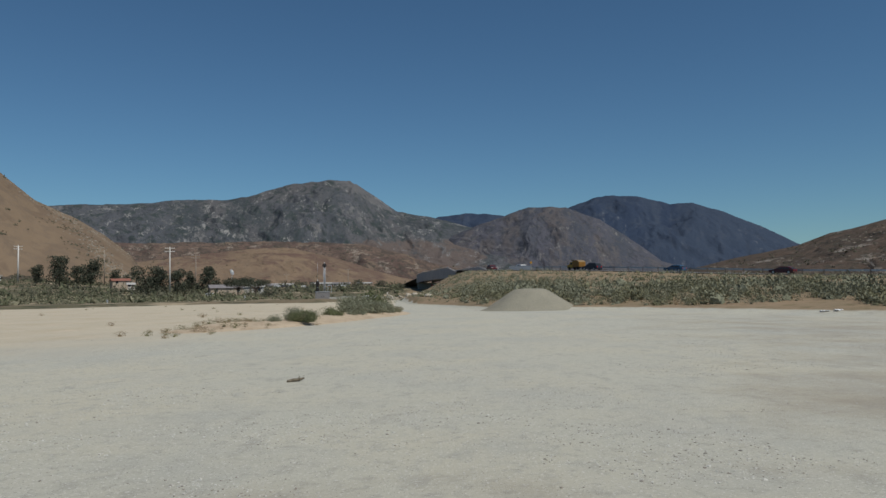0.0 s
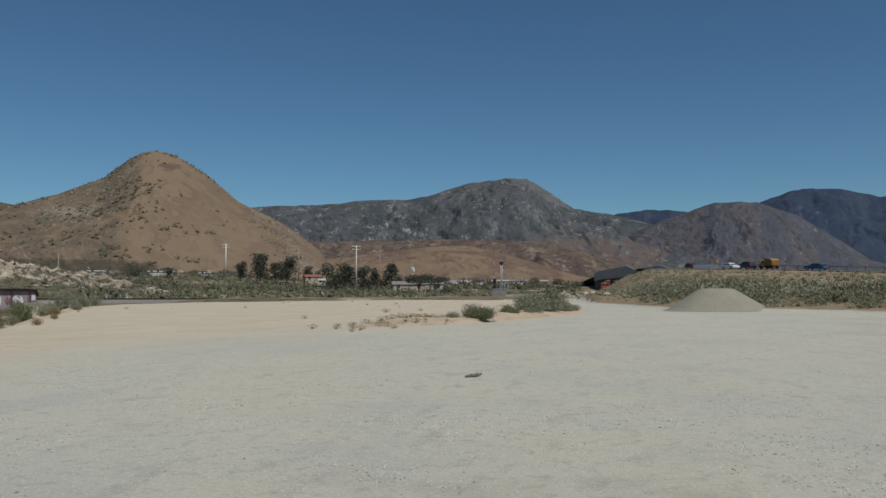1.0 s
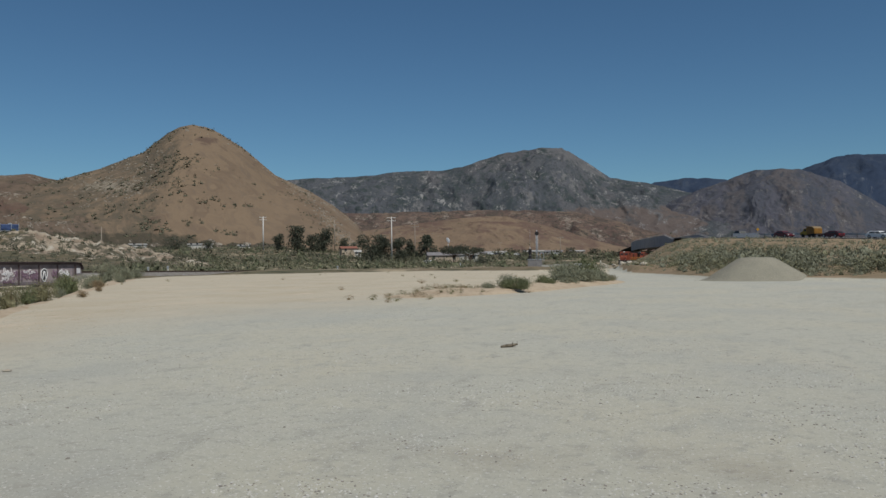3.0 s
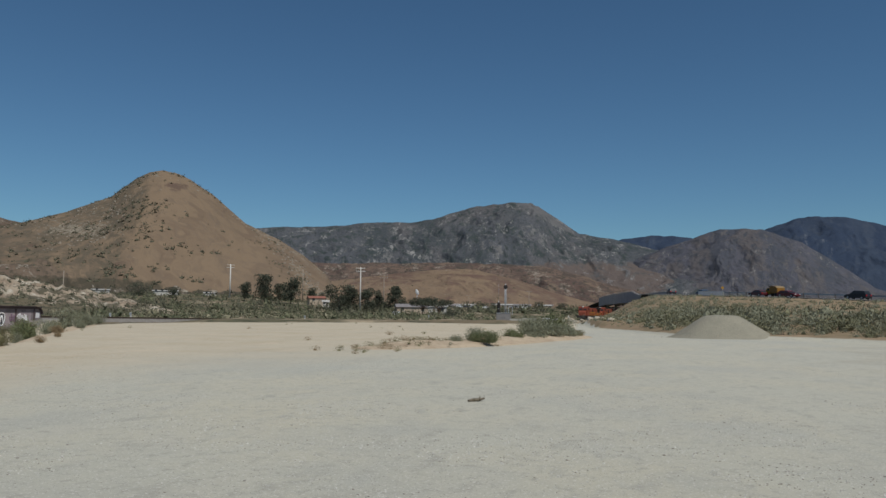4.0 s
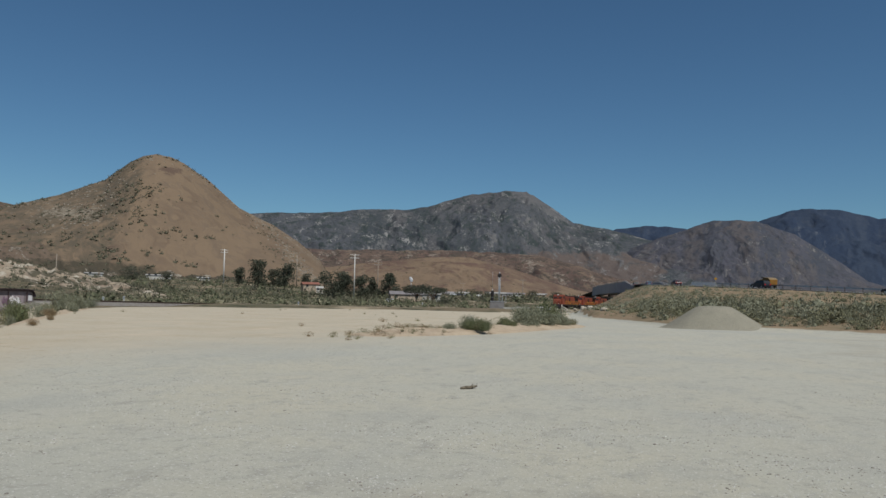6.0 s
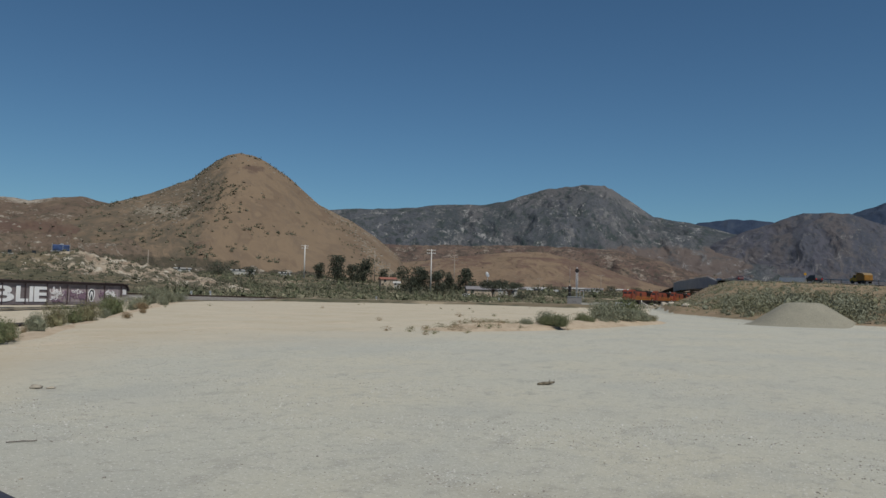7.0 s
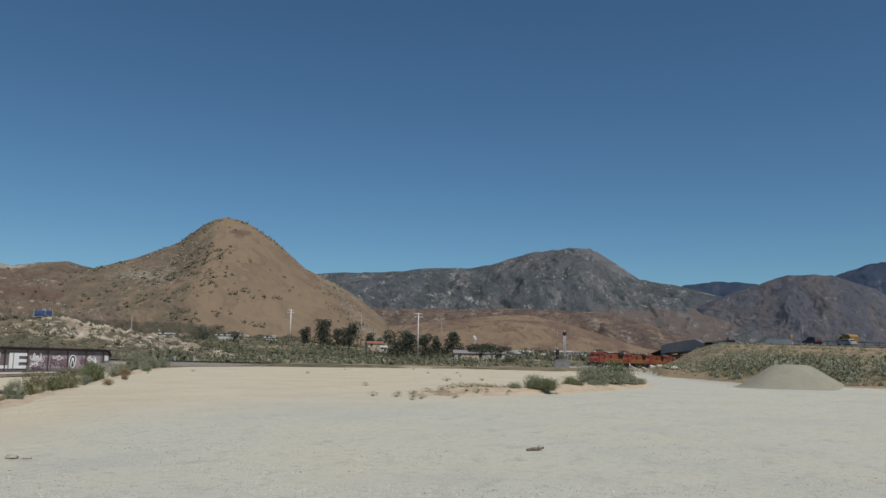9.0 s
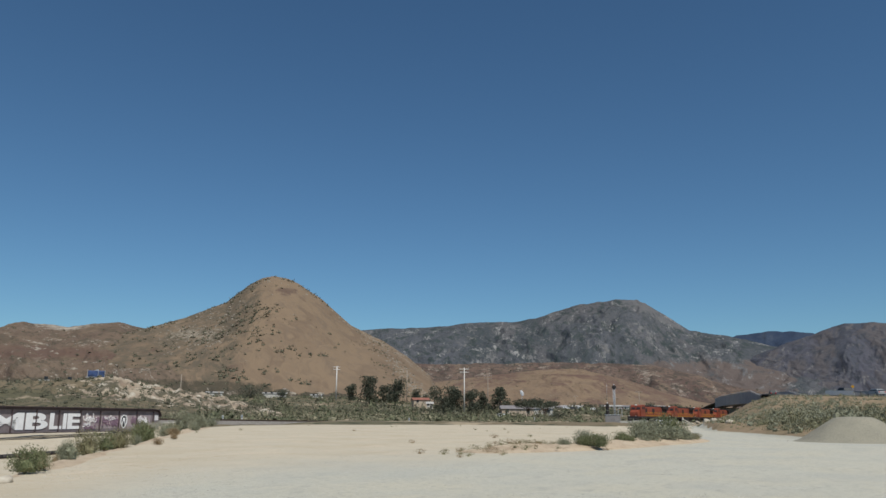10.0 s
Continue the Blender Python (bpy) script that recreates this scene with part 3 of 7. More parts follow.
m_bark = worn("bark", (0.14, 0.10, 0.075), scale=2.0)
m_twig = mat("twigs", (0.2, 0.15, 0.1), 0.9)


def tuft_dome(seed, blades, leaf, sub=2, flat=0.8):
    """A ragged dome of foliage with fine blades round it, all triangles."""
    rng = np.random.default_rng(seed)
    bm = bmesh.new()
    bmesh.ops.create_icosphere(bm, subdivisions=sub, radius=0.62)
    for v in bm.verts:
        d = Vector(v.co)
        k = 0.78 + 0.55 * noise.noise(d * 2.6 + Vector((seed * 1.7, 0, 0))) + 0.4 * noise.noise(d * 6.5 + Vector((0, seed * 1.3, 0))) + rng.uniform(-0.10, 0.12)
        v.co = Vector((d.x * k * rng.uniform(0.95, 1.1), d.y * k, max(d.z, -0.25) * k * flat + 0.30 * flat))
    bmesh.ops.triangulate(bm, faces=bm.faces[:])
    bm.verts.ensure_lookup_table()
    v0 = np.array([tuple(q.co) for q in bm.verts])
    f0 = np.array([[q.index for q in p.verts] for p in bm.faces])
    # each face on its own, so that tones vary and the outline is broken
    v0 = v0[f0].reshape(-1, 3)
    f0 = np.arange(len(v0)).reshape(-1, 3)
    bm.free()
    v, f = clump(seed + 5, blades, 1.0, flat, leaf, 0.75)
    f = np.concatenate([f[:, [0, 1, 2]], f[:, [0, 2, 3]]])
    return np.concatenate([v0, v]), np.concatenate([f0, f + len(v0)])


def fine_bush(seed, n, leaf, flat=0.85, heart=0.72):
    """A bush of fine blades round a small dark heart, all triangles."""
    v0, f0 = tuft_dome(seed, 0, 0.05, 1, flat)
    v, f = clump(seed + 3, n, 1.0, flat, leaf, 0.55, 0.8)
    f = np.concatenate([f[:, [0, 1, 2]], f[:, [0, 2, 3]]])
    return np.concatenate([v0 * heart, v]), np.concatenate([f0, f + len(v0)])


BUSH_SMALL = [fine_bush(100 + i, 170, 0.052, 0.85, 0.5) for i in range(6)]
BUSH_VALLEY = [fine_bush(160 + i, 26, 0.10) for i in range(6)]
BUSH_FAR = [fine_bush(130 + i, 64, 0.066, 0.85, 0.62) for i in range(6)]


def grown(x, y, rng, lo, hi, sink=0.06):
    """Rows for scatter() at these places on the ground."""
    z = ground_z(x, y)
    return [(a, b, c - sink, rng.uniform(lo, hi), rng.uniform(0, 6.28), rng.integers(0, 6)) for a, b, c in zip(x, y, z)]


def bank_scrub():
    rng = np.random.default_rng(5)
    n = 11000
    az = rng.uniform(-2.6, 36, n)
    edge, top = az_el(LOT_FAR, az), az_el(ROAD_AZ, az) - 6
    near, end = edge + 0.8, np.minimum(top, 250)
    r = 1 / (1 / near - rng.uniform(0.0, 1.0, n) ** 0.72 * (1 / near - 1 / end))
    low = (r - near) / np.minimum(end - near, 22)
    az2 = rng.uniform(-2.3, 10, n // 2)
    near2, end2 = az_el(LOT_FAR, az2) + 1.5, np.minimum(az_el(ROAD_AZ, az2) - 6, 235)
    r2 = 1 / (1 / near2 - rng.uniform(0.0, 1.0, n // 2) ** 0.6 * (1 / near2 - 1 / end2))
    az, r, low = np.r_[az, az2], np.r_[r, r2], np.r_[low, np.clip((r2 - near2) / 12, 0.1, 1)]
    x, y = polar(az, r)
    bare = fbm(x * 0.10, y * 0.10, 4, 60) + 0.07 * (az < 10)
    mix = rng.permutation(len(x))
    az, r, low, x, y, bare = az[mix], r[mix], low[mix], x[mix], y[mix], bare[mix]
    keep = (r < 255) & (bare > 0.39 + 0.22 * np.clip((0.17 - low) / 0.17, 0, 1) + np.where((az > 11) & (low < 0.6), -0.02, 0))
    x, y = x[keep][:4700], y[keep][:4700]
    u = rng.random(len(x))
    for nm, lab, cat, m, sel, lo, hi in (
            ("sagebrush", "grey-green sagebrush covering the road bank", "shrub", m_bank_sage, u < 0.50, 0.35, 1.25),
            ("olive_brush", "olive-green brush between the sagebrush on the bank", "shrub", m_bank_olive, (u >= 0.50) & (u < 0.89), 0.3, 1.1),
            ("dry_grass", "dry straw-coloured tufts on the road bank", "grass", m_dry, u >= 0.89, 0.25, 0.6)):
        rows = grown(x[sel], y[sel], rng, lo, hi)
        # smaller towards the bank's nose, and the odd large one
        rows = [(a, b, c, sz * (0.72 if a < 1.5 and b > 58 else 1.25 if a > 0.2 * b else 1.0) * min(1.0, max(0.72, 1.45 - math.hypot(a, b) / 150)) * (0.5 + 0.85 * rng.random() ** 2.2), tn, k) for a, b, c, sz, tn, k in rows]
        near_rows, far_rows = [q for q in rows if math.hypot(q[0], q[1]) < 66], [q for q in rows if math.hypot(q[0], q[1]) >= 66]
        scatter(nm, lab, cat, BUSH_SMALL, near_rows, m)
        scatter(nm, lab, cat, BUSH_FAR, far_rows, m)


def varied(rows, rng):
    """Mostly low growth with the odd tall bush."""
    return [(*q[:3], q[3] * (0.5 + 1.1 * rng.random() ** 2.5), *q[4:]) for q in rows]


def field_scrub():
    rng = np.random.default_rng(6)
    n = 16000
    az, r = rng.uniform(-58, -3, n), rng.uniform(96, 520, n)
    x, y = polar(az, r)
    td, _ = nearest(TRACK_P, x, y)
    keep = (td > 5) & ~((az > -38) & (y < np.interp(az, [-38, -25, -12, -4], [95, 122, 176, 220])))
    keep &= ~((az > -16) & (r > 230) & (rng.random(n) < 0.72)) & ~((az < -34) & (r > 225) & (r < 300) & (rng.random(n) < 0.7))
    keep &= fbm(x * 0.025, y * 0.025, 3, 70) > 0.475
    x, y = x[keep][:3400], y[keep][:3400]
    u = rng.random(len(x))
    scatter("valley_scrub", "dark green scrub on the valley floor behind the railway", "shrub", BUSH_VALLEY, varied(grown(x[u < 0.5], y[u < 0.5], rng, 0.9, 2.3, 0.15), rng), m_field_green)
    scatter("valley_brush", "dull olive brush on the valley floor", "shrub", BUSH_VALLEY, varied(grown(x[u >= 0.5], y[u >= 0.5], rng, 0.8, 2.0, 0.15), rng), m_field_olive)


def far_field_scrub():
    """Taller scrub round the houses and trees at the far side of the valley floor."""
    rng = np.random.default_rng(61)
    n = 5200
    az, r = rng.uniform(-46, -3, n), rng.uniform(265, 545, n)
    x, y = polar(az, r)
    keep = fbm(x * 0.03, y * 0.03, 3, 75) > np.where(az > -17, 0.53, 0.46)
    x, y = x[keep][:1900], y[keep][:1900]
    u = rng.random(len(x))
    rows = varied(grown(x, y, rng, 1.6, 3.6, 0.2), rng)
    scatter("far_valley_scrub", "dark scrub round the houses of the valley", "shrub", BUSH_VALLEY, [q for q, k in zip(rows, u) if k < 0.6], m_dark)
    scatter("far_valley_brush", "dull green brush round the houses of the valley", "shrub", BUSH_VALLEY, [q for q, k in zip(rows, u) if k >= 0.6], m_field_green)


def surface_of(name):
    """Sample heights on a hill: its vertices as an array."""
    me = bpy.data.objects[name].data
    v = np.empty(len(me.vertices) * 3, np.float32)
    me.vertices.foreach_get("co", v)
    return v.reshape(-1, 3)


HILL_BUSH = [tuft_dome(200 + i, 10, 0.18, 1, 0.7) for i in range(4)]


def hill_scrub():
    rng = np.random.default_rng(7)
    v = surface_of("cone_hill")
    az = np.degrees(np.arctan2(v[:, 0], v[:, 1]))
    r = np.hypot(v[:, 0], v[:, 1])
    u = (r - 560) / (1150 - 560)
    el = np.degrees(np.arctan2(v[:, 2] - EYE, r))
    ok = (u > 0.05) & (u < 1.0)
    p = 1.6 * np.exp(-(((az + 35.4) / 1.5) ** 2 + ((el - 6.6) / 1.5) ** 2))
    p += 0.7 * np.exp(-(((az + 37.5) / 2.4) ** 2 + ((el - 6.0) / 1.3) ** 2))
    p += 2.4 * np.exp(-(((az + 27.5) - (1 - u) * 5) / 1.3) ** 2) * (az > -32)
    p += 1.2 * np.exp(-((el - 3.85 - 0.1 * np.sin(az * 2)) / 0.12) ** 2) * (az > -33.2) * (az < -29.6)
    p += 1.4 * (el < 2.1) * (az < -31) + 0.25 * (az < -35.5) + 0.012
    p += 1.0 * (u > 0.95)
    p *= (fbm(v[:, 0] / 40, v[:, 1] / 40, 3, 80) > 0.42) * ok
    pick = rng.choice(len(v), 3700, replace=False, p=p / p.sum())
    rows = [(float(v[i, 0]), float(v[i, 1]), float(v[i, 2]) - 0.5, (1.0 + 3.4 * rng.random() ** 2.2) * (0.6 if az[i] > -30 else 1.0), rng.uniform(0, 6.28), rng.integers(0, 4)) for i in pick]
    # a few thickets that stand alone on the grass
    for ca, ce, sp, n in ((-32.9, 4.35, 0.22, 9), (-29.3, 4.55, 0.1, 3), (-34.2, 2.75, 0.25, 8), (-36.6, 2.3, 0.6, 30), (-29.8, 5.6, 0.06, 2)):
        near = np.argsort(((az - ca) / 2) ** 2 + (el - ce) ** 2 + (1 - ok) * 99)[:int(400 * sp) + 12]
        for i in rng.choice(near, n, replace=False):
            rows.append((float(v[i, 0]), float(v[i, 1]), float(v[i, 2]) - 0.6, rng.uniform(2.0, 4.2), rng.uniform(0, 6.28), rng.integers(0, 4)))
    w = surface_of("left_hills")
    uu = (np.hypot(w[:, 0], w[:, 1]) - 480) / 1020
    q = ((uu > 0.02) & (uu < 1.0)) * (fbm(w[:, 0] / 70, w[:, 1] / 70, 4, 84) > 0.5) * (1.2 - uu)
    for i in rng.choice(len(w), 1300, replace=False, p=q / q.sum()):
        rows.append((float(w[i, 0]), float(w[i, 1]), float(w[i, 2]) - 0.5, 0.9 + 2.8 * rng.random() ** 2, rng.uniform(0, 6.28), rng.integers(0, 4)))
    w = surface_of("right_hill")
    uu = (np.hypot(w[:, 0], w[:, 1]) - 330) / 470
    aa = np.degrees(np.arctan2(w[:, 0], w[:, 1]))
    q = ((uu > 0.02) & (uu < 1.0) & (aa < 40)) * (fbm(w[:, 0] / 40, w[:, 1] / 40, 4, 86) > 0.46)
    for i in rng.choice(len(w), 900, replace=False, p=q / q.sum()):
        rows.append((float(w[i, 0]), float(w[i, 1]), float(w[i, 2]) - 0.4, 0.6 + 1.9 * rng.random() ** 2, rng.uniform(0, 6.28), rng.integers(0, 4)))
    for nm, count, big in (("grass_knoll", 420, 2.4), ("foothill_ridge", 900, 5.0)):
        w = surface_of(nm)
        q = (fbm(w[:, 0] / 60, w[:, 1] / 150, 4, 88) > 0.5) * 1.0
        for i in rng.choice(len(w), count, replace=False, p=q / q.sum()):
            rows.append((float(w[i, 0]), float(w[i, 1]), float(w[i, 2]) - 0.5, 0.8 + big * rng.random() ** 2.5, rng.uniform(0, 6.28), rng.integers(0, 4)))
    scatter("hill_scrub", "dark round shrubs dotted over the conical hill", "shrub", HILL_BUSH, rows, m_dark)


def rock_shape(seed, n=2):
    bm = bmesh.new()
    bmesh.ops.create_icosphere(bm, subdivisions=n, radius=1.0)
    for v in bm.verts:
        k = 0.75 + 0.5 * noise.noise(v.co * 1.3 + Vector((seed * 3.1, 0, 0))) + 0.2 * noise.noise(v.co * 3.0 + Vector((0, seed * 2.3, 0)))
        v.co *= k
        v.co.z *= 0.65
    bmesh.ops.triangulate(bm, faces=bm.faces[:])
    bm.verts.ensure_lookup_table()
    v = np.array([tuple(q.co) for q in bm.verts])
    f = np.array([[q.index for q in p.verts] for p in bm.faces])
    bm.free()
    return v, f


m_hillrock = earth("weathered_outcrop", (0.27, 0.235, 0.19), [(0.2, 0.42, 0.6, (0.19, 0.16, 0.125), 6.0), (0.5, 0.55, 0.7, (0.36, 0.33, 0.275), 5.0)])
ROCKS = [rock_shape(i, 1) for i in range(5)]
m_rock = earth("pale_granite", (0.42, 0.37, 0.30), [(0.4, 0.45, 0.65, (0.30, 0.26, 0.21), 5.0), (2.5, 0.5, 0.7, (0.5, 0.46, 0.39), 4.0)])


def hill_rocks():
    rng = np.random.default_rng(8)
    rows = []
    v = surface_of("cone_hill")
    az = np.degrees(np.arctan2(v[:, 0], v[:, 1]))
    u = (np.hypot(v[:, 0], v[:, 1]) - 560) / 590
    p = 1.5 * np.exp(-(((az + 27.0) - (1 - u) * 5.2) / 0.9) ** 2) * (az > -32) + 0.7 * np.exp(-((az + 38.5) / 2.2) ** 2) * (u > 0.4) + 0.25 * (u > 0.9)
    p *= (u > 0.05) & (u < 1.0)
    for i in rng.choice(len(v), 1000, replace=False, p=p / p.sum()):
        rows.append((v[i, 0], v[i, 1], v[i, 2] - 0.4, rng.uniform(0.8, 2.8), rng.uniform(0, 6.28), rng.integers(0, 5)))
    v = surface_of("grass_knoll")
    az = np.degrees(np.arctan2(v[:, 0], v[:, 1]))
    el = np.degrees(np.arctan2(v[:, 2] - EYE, np.hypot(v[:, 0], v[:, 1])))
    p = np.exp(-(((az + 20.4) / 0.7) ** 2 + ((el - 1.7) / 0.35) ** 2)) + 0.35 * np.exp(-(((az + 18.2) / 1.6) ** 2 + ((el - 1.9) / 0.5) ** 2))
    for i in rng.choice(len(v), 170, replace=False, p=p / p.sum()):
        rows.append((v[i, 0], v[i, 1], v[i, 2] - 0.5, rng.uniform(0.8, 2.4), rng.uniform(0, 6.28), rng.integers(0, 5)))
    v = surface_of("left_hills")
    az = np.degrees(np.arctan2(v[:, 0], v[:, 1]))
    u = (np.hypot(v[:, 0], v[:, 1]) - 480) / 1020
    p = 2.0 * ((u > 0.9) & (u < 0.99)) * (np.abs(az + 48) < 3.5) + 0.05 * (u < 0.9) * (u > 0.1)
    p *= fbm(v[:, 0] / 50, v[:, 1] / 50, 3, 90) > 0.52
    for i in rng.choice(len(v), 520, replace=False, p=p / p.sum()):
        rows.append((v[i, 0], v[i, 1], v[i, 2] - 0.6, rng.uniform(1.2, 4.5), rng.uniform(0, 6.28), rng.integers(0, 5)))
    v = surface_of("right_hill")
    az = np.degrees(np.arctan2(v[:, 0], v[:, 1]))
    u = (np.hypot(v[:, 0], v[:, 1]) - 330) / 470
    p = np.exp(-((az - 29) / 2.5) ** 2) * np.exp(-((u - 0.72) / 0.13) ** 2) + 0.6 * np.exp(-((az - 20.5) / 0.8) ** 2) * (u > 0.5) * (u < 1) + 0.02 * (u > 0.1) * (u < 1)
    p *= fbm(v[:, 0] / 16, v[:, 1] / 16, 3, 95) > 0.42
    for i in rng.choice(len(v), 300, replace=False, p=p / p.sum()):
        rows.append((v[i, 0], v[i, 1], v[i, 2] - 0.4, 0.5 + 1.8 * rng.random() ** 2, rng.uniform(0, 6.28), rng.integers(0, 5)))
    scatter("hill_boulders", "pale granite boulders and outcrops on the hillsides", "rock", ROCKS, rows, m_hillrock)


m_scrubland = earth("scrubland_soil", (0.17, 0.135, 0.09), [(0.05, 0.42, 0.6, (0.10, 0.092, 0.058), 7.0), (0.3, 0.5, 0.65, (0.06, 0.06, 0.04), 6.0), (0.09, 0.6, 0.70, (0.31, 0.25, 0.175), 7.0)])


def bluff():
    """Eroded pale cut bank with ribs and gullies."""
    az = np.linspace(-62, -33, 330)
    u = np.linspace(0, 1.6, 60)
    A, U = np.meshgrid(az, u, indexing="ij")
    top_el = az_el([(-62, 1.3), (-52, 1.6), (-46.6, 1.87), (-44.5, 2.05), (-40.1, 1.30), (-37.8, 0.94), (-35.0, 0.25), (-33, -0.3)], A)
    low_el = az_el([(-62, 0.2), (-46.5, 0.75), (-44.4, 0.6), (-40, 0.25), (-35.4, -0.3), (-33, -0.6)], A)
    R = np.interp(U, [0, 0.35, 1.0, 1.6], [190, 236, 268, 292]) + 7 * (fbm(A * 0.9, A * 0, 4, 101) - 0.5)
    X, Y = polar(A, R)
    e = np.interp(U, [0, 0.35], [0, 1]) * (low_el + 0.75) - 0.75
    e = np.where(U > 0.35, low_el + (top_el - low_el) * np.clip((U - 0.35) / 0.65, 0, 1), e)
    Z = EYE + np.where(U < 1, R, 268) * np.tan(np.radians(e))
    wob = 1.6 * fbm(X * 0.05, Y * 0.05, 4, 104)
    rib = fbm(A * 1.7 + wob, R * 0.03 + wob, 6, 102, True) - 0.58
    rough = fbm(X * 0.30, Y * 0.30, 5, 106) - 0.5
    face = np.clip((U - 0.3) * 4, 0, 1) * np.clip((1.2 - U) * 4, 0, 1)
    Z = Z + (rib * 1.9 + rough * 1.5) * face + rough * 0.8
    Z = np.where(U > 1.0, Z - (U - 1.0) * 3, Z)
    Z[:, 0] -= 3
    m = earth("eroded_pale_bank", (0.345, 0.285, 0.215), [(0.08, 0.45, 0.58, (0.25, 0.19, 0.14), 9.0, "noise", (1, 1, 0.35)), (0.16, 0.50, 0.56, (0.10, 0.088, 0.062), 9.0), (0.25, 0.56, 0.64, (0.45, 0.40, 0.325), 9.0, "noise", (1, 1, 0.3))])
    me = np_mesh("eroded_bluff", np.stack([X, Y, Z], -1).reshape(-1, 3), lattice(*A.shape)[:, ::-1], m, True)
    me.materials.append(m_scrubland)
    cu = ((U[:-1, :-1] + U[1:, 1:]) / 2 + 0.25 * (rough[:-1, :-1])).ravel()
    me.polygons.foreach_set("material_index", np.where((cu < 0.34) | (cu > 1.04) | (A[:-1, :-1].ravel() + 9 * rough[:-1, :-1].ravel() < -46.3), 1, 0).astype(np.int32))
    tagged(new("eroded_bluff", me), "pale eroded cut bank with dark scrub", "bluff", kind="structure")
    rng = np.random.default_rng(9)
    v = np.stack([X, Y, Z], -1)
    rows = []
    for _ in range(3000):
        i, j = rng.integers(20, 325), rng.integers(2, 58)
        if rng.random() < (0.42 if 13 < j < 37 else 1.0):
            x, y, z = v[i, j]
            rows.append((x, y, z - 0.3, 0.5 + 1.6 * rng.random() ** 1.7, rng.uniform(0, 6.28), rng.integers(0, 4)))
    scatter("bluff_scrub", "dark scrub growing on the eroded bluff", "shrub", BUSH_VALLEY, rows, m_dark)


bank_scrub()
field_scrub()
far_field_scrub()
hill_scrub()
hill_rocks()
bluff()

# ---- lot: heap, bushes, litter ----
m_heap = earth("heaped_gravel", (0.275, 0.255, 0.20), [(0.9, 0.45, 0.7, (0.235, 0.22, 0.175), 6.0), (12.0, 0.5, 0.72, (0.20, 0.185, 0.15), 5.0), (40, 0.6, 0.72, (0.38, 0.36, 0.31), 2.0)], bump=0.5, bump_scale=20)


def gravel_mound():
    """A tipped load of gravel: flat crest, slopes at the angle of rest, ragged foot."""
    n, k = 96, 30
    a = np.linspace(0, 2 * np.pi, n + 1)[:-1]
    t = np.linspace(0, 1.18, k)
    A, T = np.meshgrid(a, t, indexing="ij")
    rx = 3.25 * (1 + 0.06 * np.sin(3 * A + 1)) * (1 + 0.08 * (fbm(np.cos(A) * 3, np.sin(A) * 3, 3, 110) - 0.5))
    ry = 2.3
    X, Y = rx * T * np.cos(A), ry * T * np.sin(A)
    prof = np.interp(T, [0, 0.27, 0.35, 0.5, 0.8, 0.95, 1.03, 1.18], [1.46, 1.46, 1.38, 1.07, 0.44, 0.13, 0.03, -0.08])
    Z = prof + 0.10 * (fbm(X * 1.1, Y * 1.1, 4, 111) - 0.5) * np.clip(1.15 - T, 0, 1)
    f = []
    idx = np.arange(n * k).reshape(n, k)
    nx = np.roll(idx, -1, 0)
    f = np.stack([idx[:, :-1], idx[:, 1:], nx[:, 1:], nx[:, :-1]], -1).reshape(-1, 4)
    me = np_mesh("gravel_mound", np.stack([X, Y, Z], -1).reshape(-1, 3), f, m_heap, True)
    ob = tagged(new("gravel_mound", me), "grey-tan heap of tipped gravel on the lot", "gravel heap")
    ob.matrix_basis = pose(5.95, 52.6, 0)
    rng = np.random.default_rng(12)
    rows = []
    for _ in range(110):
        an, d = rng.uniform(0, 6.28), rng.normal(1.0, 0.16)
        x, y = 5.95 + 3.3 * d * math.cos(an), 52.6 + 2.35 * d * math.sin(an)
        zz = float(np.interp(abs(d), [0, 0.27, 0.35, 0.5, 0.8, 0.95, 1.03, 1.18], [1.46, 1.46, 1.38, 1.07, 0.44, 0.13, 0.03, 0.0]))
        rows.append((x, y, max(zz, 0.01), rng.uniform(0.015, 0.045), rng.uniform(0, 6.28), rng.integers(0, 5)))
    scatter("spilled_stones", "stones rolled down round the foot of the gravel heap", "stones", ROCKS, rows, m_rock)


gravel_mound()

# low hump of soil that carries the bushes at the lot's edge
m_soil = earth("bush_hump_soil", (0.51, 0.41, 0.30), [(0.6, 0.45, 0.68, (0.42, 0.32, 0.225), 6.0), (4.0, 0.52, 0.72, (0.36, 0.275, 0.195), 6.0), (0.9, 0.6, 0.75, (0.56, 0.47, 0.36), 5.0)], bump=0.6, bump_scale=6)


